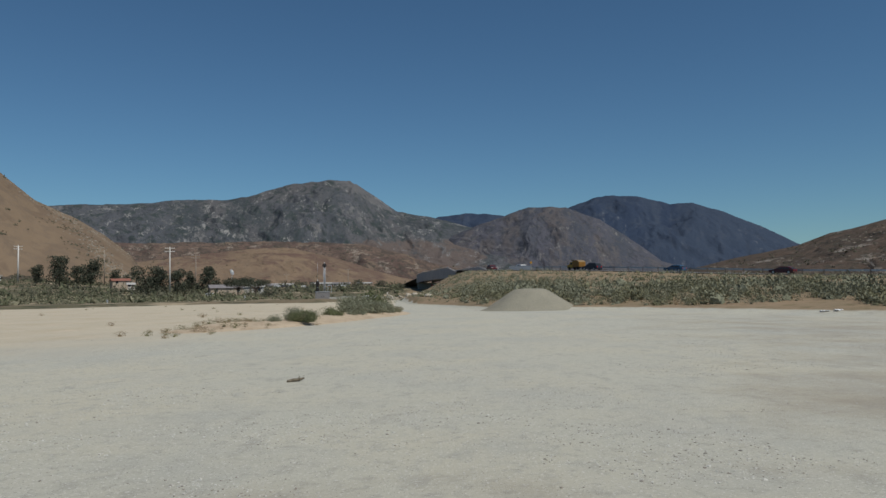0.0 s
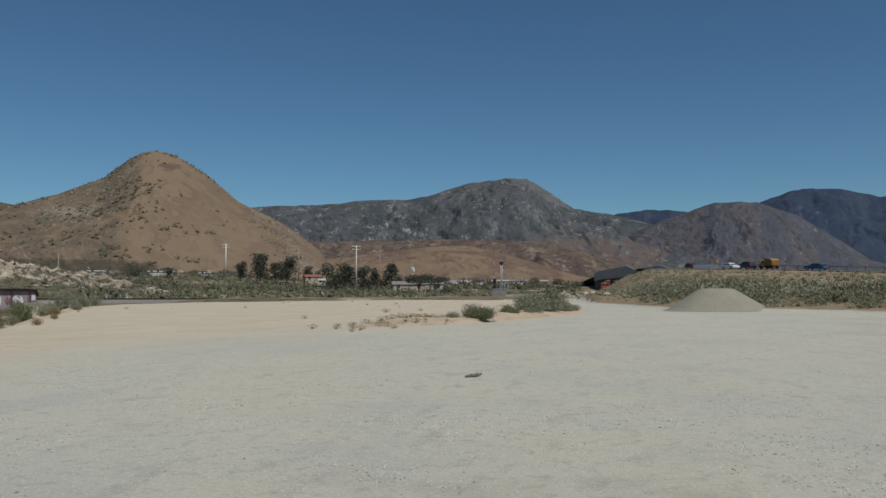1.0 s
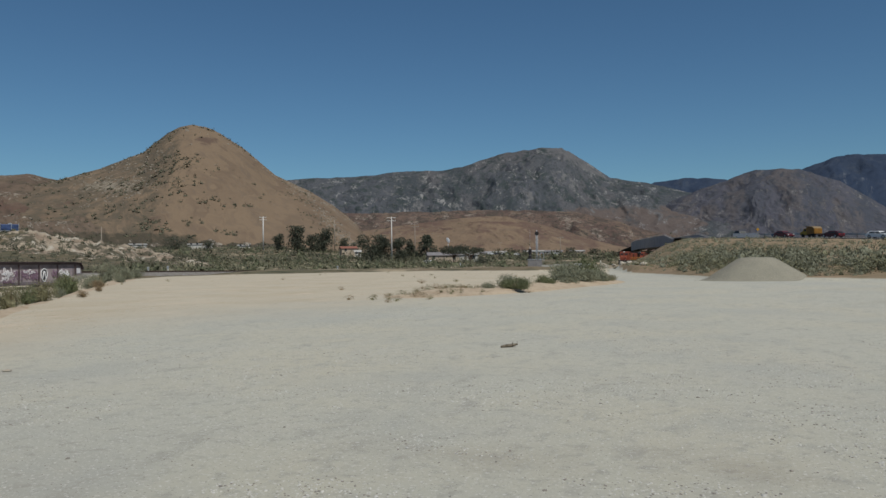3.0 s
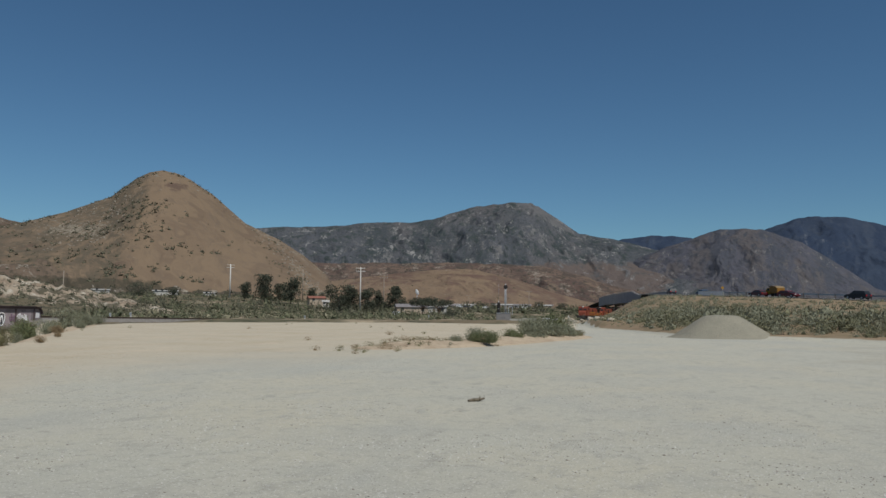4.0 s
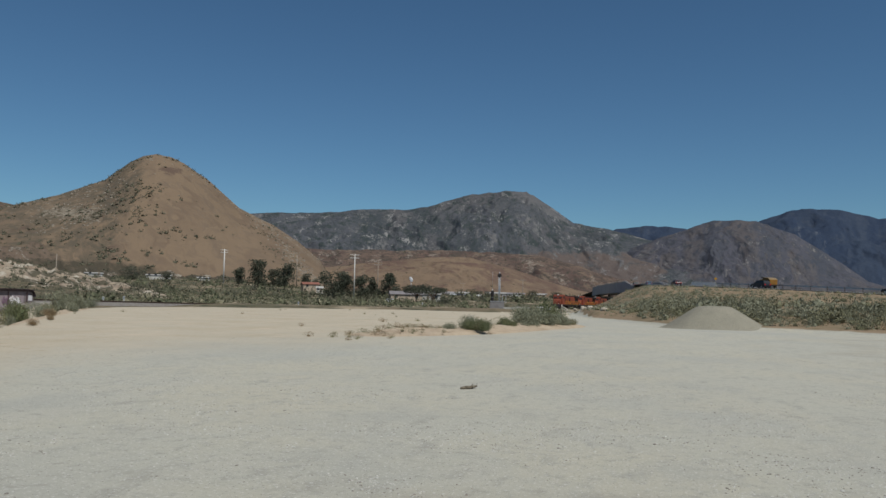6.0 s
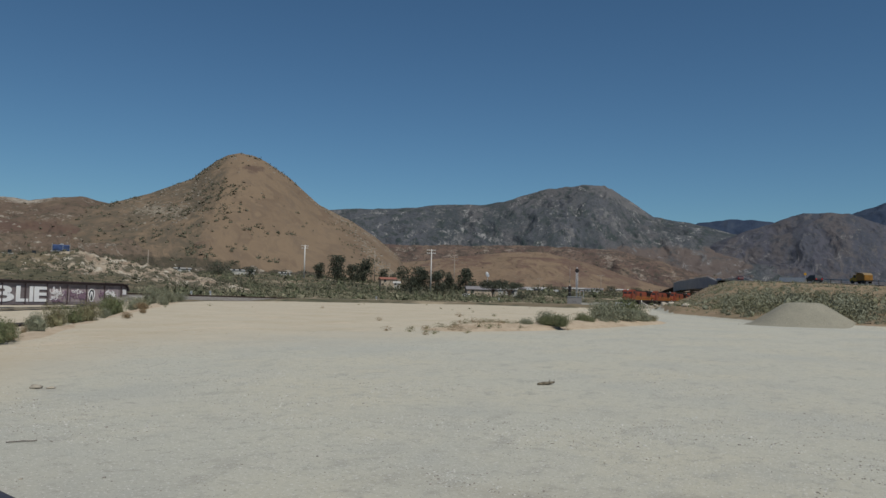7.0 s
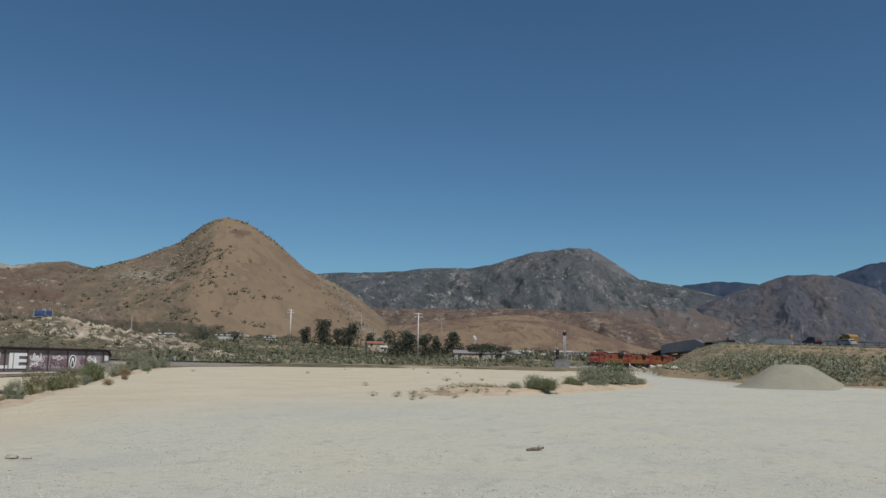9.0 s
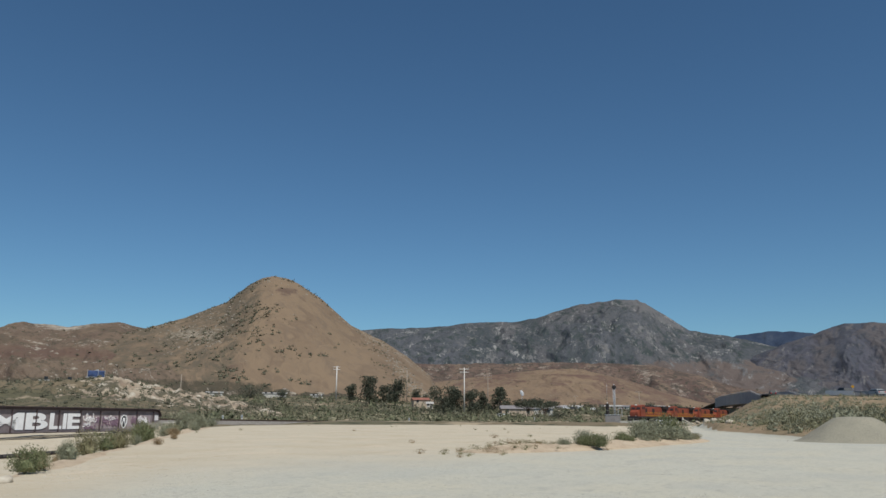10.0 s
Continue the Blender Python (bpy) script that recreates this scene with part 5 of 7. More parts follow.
        bm_box(bm, x - 3.3, x + 3.3, yy - 0.2, yy + 1.4, -2.5, z - 1.30, 0.04)
        if nm == "abutment" and yy > 60:
            bm_box(bm, x - 3.3, x + 3.3, yy + 0.75, yy + 1.5, z - 1.32, z - 0.45, 0.04)
            bm_box(bm, x + 2.9, x + 3.5, yy + 0.7, yy + 7.5, z - 1.6, z - 0.40, 0.04)
        part(nm, bm, m_conc, ab)
    tagged(ab, "weathered concrete abutments and pier under the girders", "bridge support", kind="structure")


girder_bridge()

m_orange = worn("orange_locomotive_paint", (0.275, 0.072, 0.042), dark=0.5, rough=0.45, scale=0.8)
m_black = worn("sooty_black_paint", (0.035, 0.03, 0.03), dark=0.7, rough=0.6, scale=1.5)
m_glass = mat("dark_glass", (0.02, 0.025, 0.03), 0.5, spec=0.3)
m_yellow = worn("yellow_paint", (0.62, 0.33, 0.03), dark=0.8, rough=0.5, scale=1.5)
m_lamp = mat("lamp_lens", (0.75, 0.75, 0.7), 0.15, spec=0.6)
m_red_lens = mat("red_lens", (0.5, 0.02, 0.02), 0.2, spec=0.6)
m_steel = worn("galvanised_steel", (0.48, 0.49, 0.50), dark=0.8, rough=0.45, metal=0.5, scale=3)
m_tyre = mat("tyre_rubber", (0.025, 0.025, 0.026), 0.85)


def locomotive():
    """Six-axle freight diesel, 22.3 m long; local +x is its front, z = 0 on the rail."""
    ob = thing("locomotive", "orange freight diesel locomotive with black roof and underframe", "locomotive", group="locomotives of the train")
    bm = bmesh.new()
    bm_box(bm, -10.9, 10.9, -1.5, 1.5, 1.25, 1.62, 0.03)
    part("underframe", bm, m_black, ob)
    bm = bmesh.new()
    bm_prism(bm, [(-9.6, 1.62), (-9.6, 4.15), (6.3, 4.15), (6.3, 1.62)], -0.92, 0.92)
    bmesh.ops.bevel(bm, geom=[e for e in bm.edges if abs(e.verts[0].co.x - e.verts[1].co.x) > 5 and e.verts[0].co.z > 4], offset=0.22, segments=3, affect="EDGES")
    part("hood", bm, m_orange, ob, "long orange engine hood")
    bm = bmesh.new()
    bm_box(bm, -9.4, 6.0, -0.75, 0.75, 4.16, 4.30, 0.04)
    bm_box(bm, -9.3, -5.6, -1.42, 1.42, 3.75, 4.45, 0.06)
    bm_box(bm, 1.2, 3.4, -0.6, 0.6, 4.28, 4.5, 0.05)
    for x in (-2.0, -3.2, -4.4):
        bm_box(bm, x, x + 0.9, -0.55, 0.55, 4.28, 4.42, 0.03)
    part("roof_equipment", bm, m_black, ob, "black radiators, fans and exhaust")
    for x in (-9.0, -7.2, -0.8, 4.0):
        for sgn in (-1, 1):
            bm = bmesh.new()
            bm_box(bm, x, x + 1.5, sgn * 0.93 - 0.02, sgn * 0.93 + 0.02, 2.5, 3.7)
            part("grille", bm, m_black, ob, "black side grille")
    bm = bmesh.new()
    bm_prism(bm, [(6.3, 1.62), (6.3, 4.42), (6.6, 4.58), (8.2, 4.58), (8.75, 4.35), (8.95, 3.3), (8.95, 1.62)], -1.48, 1.48)
    part("cab", bm, m_orange, ob, "orange crew cab")
    bm = bmesh.new()
    bm_prism(bm, [(8.95, 1.62), (8.95, 3.25), (9.9, 3.0), (10.25, 2.6), (10.25, 1.62)], -1.1, 1.1)
    bmesh.ops.bevel(bm, geom=[e for e in bm.edges if e.verts[0].co.z > 2.4 and e.verts[1].co.z > 2.4], offset=0.12, segments=2, affect="EDGES")
    part("nose", bm, m_orange, ob, "orange short nose")
    for sgn in (-1, 1):
        bm = bmesh.new()
        bm_prism(bm, [(8.83, 3.45), (8.68, 4.25), (8.72, 4.25), (8.99, 3.45)], sgn * 0.72 - 0.5, sgn * 0.72 + 0.5)
        part("windscreen", bm, m_glass, ob)
        for x in (6.6, 7.5):
            bm = bmesh.new()
            bm_box(bm, x, x + 0.7, sgn * 1.485 - 0.01, sgn * 1.485 + 0.01, 3.4, 4.1)
            part("side_window", bm, m_glass, ob)
    bm = bmesh.new()
    bm_box(bm, 8.72, 8.84, -0.28, 0.28, 4.36, 4.62, 0.04)
    for y in (-0.14, 0.14):
        bm_tube(bm, (8.83, y, 4.48), (8.88, y, 4.48), 0.10, 0.10, 10)
    part("headlight", bm, m_lamp, ob, "twin headlights over the windscreen")
    for y in (-0.9, 0.9):
        bm = bmesh.new()
        bm_tube(bm, (10.9, y, 1.75), (10.97, y, 1.75), 0.10, 0.10, 10)
        part("ditch_light", bm, m_lamp, ob)
    bm = bmesh.new()
    bm_prism(bm, [(10.3, 0.15), (10.3, 1.3), (10.95, 1.3), (11.1, 0.9), (11.05, 0.15)], -1.4, 1.4)
    part("pilot", bm, m_black, ob, "black snow plough")
    bm = bmesh.new()
    bm_prism(bm, [(-11.1, 0.3), (-11.1, 1.3), (-10.4, 1.3), (-10.4, 0.3)], -1.3, 1.3)
    part("end_steps", bm, m_black, ob)
    bm = bmesh.new()
    bm_prism(bm, [(-3.4, 0.55), (-3.6, 1.25), (3.4, 1.25), (3.2, 0.55), (2.9, 0.35), (-3.1, 0.35)], -1.45, 1.45)
    part("fuel_tank", bm, m_black, ob)
    for cx in (-6.9, 6.9):
        bm = bmesh.new()
        for sgn in (-1, 1):
            bm_box(bm, cx - 2.5, cx + 2.5, sgn * 1.08 - 0.1, sgn * 1.08 + 0.1, 0.5, 0.95, 0.05)
            for dx in (-1.9, 0, 1.9):
                bm_box(bm, cx + dx - 0.3, cx + dx + 0.3, sgn * 1.2 - 0.1, sgn * 1.2 + 0.1, 0.35, 0.8, 0.04)
        bm_box(bm, cx - 2.2, cx + 2.2, -0.5, 0.5, 0.7, 1.2)
        tr = part("bogie", bm, m_black, ob)
        for dx in (-1.9, 0, 1.9):
            bm = bmesh.new()
            for y in (-0.76, 0.76):
                bm_tube(bm, (cx + dx, y - 0.07, 0.53), (cx + dx, y + 0.07, 0.53), 0.53, 0.53, 18)
            bm_tube(bm, (cx + dx, -0.76, 0.53), (cx + dx, 0.76, 0.53), 0.1, 0.1, 8)
            part("wheelset", bm, m_rail, tr)
    bm = bmesh.new()
    for sgn in (-1, 1):
        for k in range(15):
            x = -10.4 + k * 1.2
            bm_tube(bm, (x, sgn * 1.42, 1.6), (x, sgn * 1.42, 2.65), 0.02, 0.02, 5)
        bm_tube(bm, (-10.4, sgn * 1.42, 2.65), (6.4, sgn * 1.42, 2.65), 0.02, 0.02, 5)
    part("handrail", bm, m_yellow, ob, "yellow handrails")
    bm = bmesh.new()
    for sgn in (-1, 1):
        bm_box(bm, -9.55, 6.25, sgn * 0.925 - 0.008, sgn * 0.925 + 0.008, 1.75, 1.9)
    part("stripe", bm, m_yellow, ob)
    return ob


LOCOS = [locomotive()]
for _ in range(3):
    LOCOS.append(copy_thing(LOCOS[0], pose(0, 0, 0)))

# ---- road, overpass ----
m_asphalt = earth("worn_asphalt", (0.10, 0.098, 0.094), [(0.5, 0.45, 0.7, (0.14, 0.135, 0.125), 5.0), (8, 0.5, 0.7, (0.075, 0.073, 0.07), 4.0)])
m_line = worn("road_marking", (0.7, 0.7, 0.66), scale=3)
m_deck = worn("shaded_grey_concrete", (0.40, 0.375, 0.365), dark=0.75, rough=0.9, scale=0.25)


def road():
    v, f = sweep(ROAD_P, [(-5.4, -0.25), (-5.4, 0.0), (0, 0.06), (5.4, 0.0), (5.4, -0.25)])
    tagged(new("road", np_mesh("road", v, f[:, ::-1], m_asphalt)), "two-lane asphalt road on top of the bank", "road", kind="structure")
    for off in (-4.6, 4.6, -0.12, 0.12):
        z = 0.066 - 0.0111 * abs(off)
        v, f = sweep(ROAD_P, [(off - 0.07, z), (off + 0.07, z)], False)
        tagged(new("lane_marking", np_mesh("lane_marking", v, f[:, ::-1], m_line)), "painted road line", "road marking", kind="structure")


road()


def on_road(lo, hi):
    """The stretch of road between two distances north."""
    return ROAD_P[(ROAD_P[:, 1] >= lo) & (ROAD_P[:, 1] <= hi) & (ROAD_P[:, 0] < 70)]


def overpass():
    line = on_road(243, 374)
    # the parapets run down into the bank at the near end
    long = line.copy()
    long[:, 2] -= 1.9 * np.clip((268 - line[:, 1]) / 25, 0, 1)
    ob = thing("overpass", "grey concrete road overpass above the railway", "bridge")
    ob["kind"] = "structure"
    def sub(name, prof, m, label="", line=line):
        v, f = sweep(line, prof)
        o = new(name, np_mesh(name, v, f[:, ::-1], m))
        o.parent = ob
        if label:
            tagged(o, label)
    sub("deck", [(-5.9, -0.9), (-5.9, -0.26), (5.9, -0.26), (5.9, -0.9)], m_deck)
    for off in (-5.55, -1.9, 1.9, 5.55):
        sub("girder", [(off - 0.35, -2.5), (off - 0.35, -0.88), (off + 0.35, -0.88), (off + 0.35, -2.5)], m_deck)
    for off in (-5.7, 5.7):
        sub("parapet", [(off - 0.2, -0.26), (off - 0.15, 1.35), (off + 0.15, 1.35), (off + 0.2, -0.26)], m_deck, "solid concrete parapet", long)
        sub("fence_rail", [(off - 0.04, 1.62), (off - 0.04, 1.70), (off + 0.04, 1.70), (off + 0.04, 1.62)], m_steel, "", long)
    for i in range(0, len(line), 2):
        x, y, z = long[i]
        h = heading(line, i)
        bm = bmesh.new()
        for off in (-5.7, 5.7):
            ox, oy = math.sin(h) * off, -math.cos(h) * off
            bm_box(bm, x + ox - 0.04, x + ox + 0.04, y + oy - 0.04, y + oy + 0.04, z + 1.32, z + 1.64)
        part("fence_post", bm, m_steel, ob)
    for y in (290, 372):
        i = int(np.argmin(np.abs(line[:, 1] - y)))
        x, yy, z = line[i]
        h = heading(line, i)
        bm = bmesh.new()
        m = pose(x, yy, 0, 0, 0, math.degrees(h) - 90)
        bm_box(bm, -5.6, 5.6, -0.6, 0.6, -4.5, z - 2.52, 0.05, m)
        part("pier", bm, m_conc, ob)


overpass()


def parapet_wall():
    """Short white concrete barrier on the near shoulder."""
    ob = thing("concrete_barrier", "white concrete barrier on the road shoulder", "barrier")
    tg = np.gradient(ROAD_P[:, :2], axis=0)
    tg /= np.linalg.norm(tg, axis=1)[:, None]
    az = np.degrees(np.arctan2(ROAD_P[:, 0] - 5.1 * tg[:, 1], ROAD_P[:, 1] + 5.1 * tg[:, 0]))
    line = ROAD_P[(az > 4.9) & (az < 6.9) & (ROAD_P[:, 1] < 290)]
    v, f = sweep(line, [(-5.4, 0.02), (-5.25, 1.05), (-5.0, 1.05), (-4.85, 0.02)])
    o = new("wall", np_mesh("wall", v, f[:, ::-1], worn("whitewashed_concrete", (0.82, 0.81, 0.79), dark=0.85, scale=1)))
    o.parent = ob


parapet_wall()


def guard_rail(name, label, off, sel, height=0.72):
    ob = thing(name, label, "guard rail")
    line = ROAD_P[sel]
    h = height
    v, f = sweep(line, [(off - 0.02, h - 0.31), (off + 0.05, h - 0.25), (off - 0.01, h - 0.155), (off + 0.05, h - 0.06), (off - 0.02, h), (off - 0.05, h), (off - 0.05, h - 0.31)])
    o = new("beam", np_mesh("beam", v, f[:, ::-1], m_steel))
    o.parent = ob
    for i in range(0, len(line), 2):
        x, y, z = line[i]
        a = heading(line, i)
        ox, oy = math.sin(a) * (off - 0.1), -math.cos(a) * (off - 0.1)
        bm = bmesh.new()
        bm_box(bm, x + ox - 0.07, x + ox + 0.07, y + oy - 0.07, y + oy + 0.07, z - 0.25, z + h - 0.02)
        part("post", bm, m_tie, ob)


_az = np.degrees(np.arctan2(ROAD_P[:, 0], ROAD_P[:, 1]))
guard_rail("guard_rail", "galvanised guard rail along the far side of the road", 5.2, (_az > 4.4) & (_az < 40) & (ROAD_P[:, 1] < 262), 0.95)


def car(label, colour, kind="sedan"):
    """A car; local +x is its front, z = 0 on the road."""
    paint = mat("car_paint", colour, 0.4, spec=0.5)
    ob = thing("car", label, "car", group="cars on the road")
    suv = kind != "sedan"
    L, W, H = (2.35, 0.95, 1.72) if suv else (2.3, 0.9, 1.42)
    belt = 1.05 if suv else 0.92
    low = [(-L, 0.35), (-L - 0.02, 0.75), (-L + 0.08, belt), (L - 1.15, belt), (L - 0.2, belt - 0.22), (L, 0.7), (L, 0.35), (L - 0.2, 0.25), (-L + 0.2, 0.25)]
    bm = bmesh.new()
    bm_prism(bm, low, -W, W)
    bmesh.ops.bevel(bm, geom=[e for e in bm.edges if abs(e.verts[0].co.y - e.verts[1].co.y) < 0.01 and e.verts[0].co.z > 0.6], offset=0.07, segments=2, affect="EDGES")
    part("body", bm, paint, ob)
    roof = [(-L + 0.15, belt), (-L + 0.45 if suv else -L + 0.75, H - 0.06), (-L + 0.8 if suv else -L + 1.2, H), (L - 2.2, H), (L - 1.95, H - 0.05), (L - 1.2, belt)]
    bm = bmesh.new()
    vs = bm_prism(bm, roof, -W + 0.06, W - 0.06)
    for v in vs:
        v.co.y *= 1 - 0.16 * (v.co.z - belt) / (H - belt)
    part("cabin", bm, paint, ob)
    x0 = -L + 0.45 if suv else -L + 0.75
    for sgn in (-1, 1):
        bm = bmesh.new()
        for xa, xb, ta, tb in ((x0 - 0.05, -0.32, x0 + 0.22, -0.32), (-0.22, L - 1.45, -0.22, L - 2.05)):
            yl, yh = sgn * (W - 0.055), sgn * (W * 0.84 - 0.035)
            q = [bm.verts.new(p) for p in ((xa, yl, belt + 0.04), (xb, yl, belt + 0.04), (tb, yh, H - 0.12), (ta, yh, H - 0.12))]
            r = [bm.verts.new((v.co.x, v.co.y + sgn * 0.012, v.co.z)) for v in q]
            bm.faces.new(r)
            for i in range(4):
                bm.faces.new((q[i], q[(i + 1) % 4], r[(i + 1) % 4], r[i]))
        part("side_window", bm, m_glass, ob)
    for nm, xa, xb in (("rear_window", -L + 0.16, x0), ("windscreen", L - 1.2, L - 1.95)):
        s_ = -0.02 if nm == "rear_window" else 0.02
        bm = bmesh.new()
        q = [bm.verts.new(p) for p in ((xa + s_, -W * 0.85, belt + 0.06), (xa + s_, W * 0.85, belt + 0.06), (xb + s_, W * 0.74, H - 0.09), (xb + s_, -W * 0.74, H - 0.09))]
        bm.faces.new(q)
        part(nm, bm, m_glass, ob)
    for sx in (-L + 0.85, L - 0.85):
        for sy in (-W + 0.08, W - 0.08):
            bm = bmesh.new()
            bm_tube(bm, (sx, sy - 0.11, 0.34), (sx, sy + 0.11, 0.34), 0.34, 0.34, 16)
            wh = part("wheel", bm, m_tyre, ob)
            bm = bmesh.new()
            bm_tube(bm, (sx, sy - 0.12, 0.34), (sx, sy + 0.12, 0.34), 0.2, 0.2, 12)
            part("rim", bm, m_steel, wh)
    for sy in (-W + 0.25, W - 0.25):
        bm = bmesh.new()
        bm_box(bm, L - 0.1, L + 0.012, sy - 0.18, sy + 0.18, 0.62, 0.76)
        part("headlight", bm, m_lamp, ob)
        bm = bmesh.new()
        bm_box(bm, -L - 0.03, -L + 0.1, sy - 0.14, sy + 0.14, 0.7, belt - 0.05)
        part("tail_light", bm, m_red_lens, ob)
    return ob


# car, lane (-1: near, towards the camera's right; 1: far), times and the azimuth it passes
CARS = [
    (car("dark blue-black sport utility vehicle driving away", (0.02, 0.022, 0.035), "suv"), 1, [(0, 11.1), (1, 8.55), (2, 6.83), (3, 5.4)]),
    (car("dull blue sedan driving on the embankment road", (0.03, 0.09, 0.17)), 1, [(0, 17.0), (1, 12.9), (2, 10.2), (3.5, 7.2)]),
    (car("dark red sedan driving on the embankment road", (0.075, 0.012, 0.018)), 1, [(0, 24.1), (0.5, 20.5), (2, 13.75), (3.5, 10.2), (4.5, 7.8), (5, 7.0)]),
    (car("black sport utility vehicle driving away on the road", (0.015, 0.015, 0.02), "suv"), 1, [(2, 22.0), (3.5, 15.95), (4.5, 14.14), (5, 12.37), (6.5, 8.4), (7, 7.14), (7.5, 5.96)]),
    (car("glossy black sport utility vehicle with dark windows", (0.012, 0.012, 0.018), "suv"), 1, [(5, 24.0), (6.5, 14.82), (8, 10.5), (9, 7.89), (10, 6.06)]),
    (car("silver-grey sedan driving on the embankment road", (0.32, 0.33, 0.34)), 1, [(6.5, 20.0), (9, 9.91), (9.5, 8.9), (10, 7.9)]),
    (car("white sedan coming along the embankment road", (0.7, 0.7, 0.7)), -1, [(0, 6.0), (1, 7.48), (2, 9.9), (3.5, 16.2)]),
    (car("red sedan coming along the embankment road", (0.11, 0.014, 0.02)), -1, [(2, 6.4), (3.5, 9.41), (4.5, 12.42), (5, 14.61)]),
]


def yellow_truck():
    """Parked yellow road-crew truck with a flat bed and a bent tarpaulin cover."""
    t = np.gradient(ROAD_P[:, :2], axis=0)
    t /= np.linalg.norm(t, axis=1)[:, None]
    far = ROAD_P[:, :2] + np.stack([t[:, 1], -t[:, 0]], 1) * 4.3
    i = int(np.argmin(np.abs(np.degrees(np.arctan2(far[:, 0], far[:, 1])) - 10.0) + (ROAD_P[:, 1] > 262) * 99))
    h = heading(ROAD_P, i)
    ob = thing("work_truck", "yellow-orange work truck parked on the road shoulder", "truck", Matrix.Translation((far[i, 0], far[i, 1], ROAD_P[i, 2] + 0.03)) @ pose(0, 0, 0, 0, 0, math.degrees(h)) @ Matrix.Scale(1.0, 4))
    bm = bmesh.new()
    bm_prism(bm, [(-1.9, 0.75), (-1.9, 1.9), (-1.4, 2.25), (0.6, 2.25), (0.6, 0.75)], -1.05, 1.05)
    bmesh.ops.bevel(bm, geom=bm.edges[:], offset=0.06, segments=2, affect="EDGES")
    part("box_body", bm, worn("orange_truck_paint", (0.27, 0.13, 0.026), dark=0.7, rough=0.5, scale=1.5), ob, "orange service body")
    bm = bmesh.new()
    bm_prism(bm, [(0.65, 0.6), (0.65, 2.0), (1.5, 2.0), (1.95, 1.35), (2.7, 1.2), (2.75, 0.6)], -0.95, 0.95)
    part("cab", bm, worn("yellow_cab_paint", (0.42, 0.25, 0.03), dark=0.8, rough=0.5, scale=1.5), ob)
    bm = bmesh.new()
    for sgn in (-1, 1):
        bm_box(bm, 0.8, 1.45, sgn * 0.955 - 0.01, sgn * 0.955 + 0.01, 1.35, 1.85)
    part("window", bm, m_glass, ob)
    bm = bmesh.new()
    bm_prism(bm, [(-2.1, 0.5), (-2.1, 0.74), (2.7, 0.6), (2.7, 0.45)], -0.8, 0.8)
    part("chassis", bm, m_black, ob)
    bm = bmesh.new()
    bm_prism(bm, [(-1.85, 1.96), (-1.3, 2.34), (0.5, 2.5), (1.0, 2.36), (1.0, 2.3), (0.5, 2.42), (-1.3, 2.26), (-1.85, 1.9)], -1.1, 1.1)
    part("cover", bm, worn("dusty_tarpaulin", (0.27, 0.19, 0.10), scale=2), ob, "tan tarpaulin cover")
    for sx in (-1.3, 1.9):
        for sy in (-0.85, 0.85):
            bm = bmesh.new()
            bm_tube(bm, (sx, sy - 0.13, 0.42), (sx, sy + 0.13, 0.42), 0.42, 0.42, 16)
            part("wheel", bm, m_tyre, ob)


yellow_truck()


def road_sign():
    i = int(np.argmin(np.abs(_az - 7.85) + (ROAD_P[:, 1] > 262) * 99))
    x, y, z = ROAD_P[i]
    h = heading(ROAD_P, i)
    px, py = x - math.sin(h) * -5.2 * -1, y + math.cos(h) * -5.2 * -1
    ob = thing("road_sign", "yellow diamond warning sign on a steel post", "road sign", pose(px, py, z - 0.3, 0, 0, -8))
    bm = bmesh.new()
    bm_box(bm, -0.04, 0.04, -0.03, 0.03, 0, 2.5)
    part("post", bm, m_steel, ob)
    bm = bmesh.new()
    q = 0.34
    bm_prism(bm, [(0, 1.85), (q, 1.85 + q), (0, 1.85 + 2 * q), (-q, 1.85 + q)], -0.06, -0.04)
    part("plate", bm, m_yellow, ob, "yellow diamond plate")


road_sign()


# ---- trackside ----
m_cab = worn("dull_grey_cabinet", (0.24, 0.225, 0.22), dark=0.8, scale=1.5)


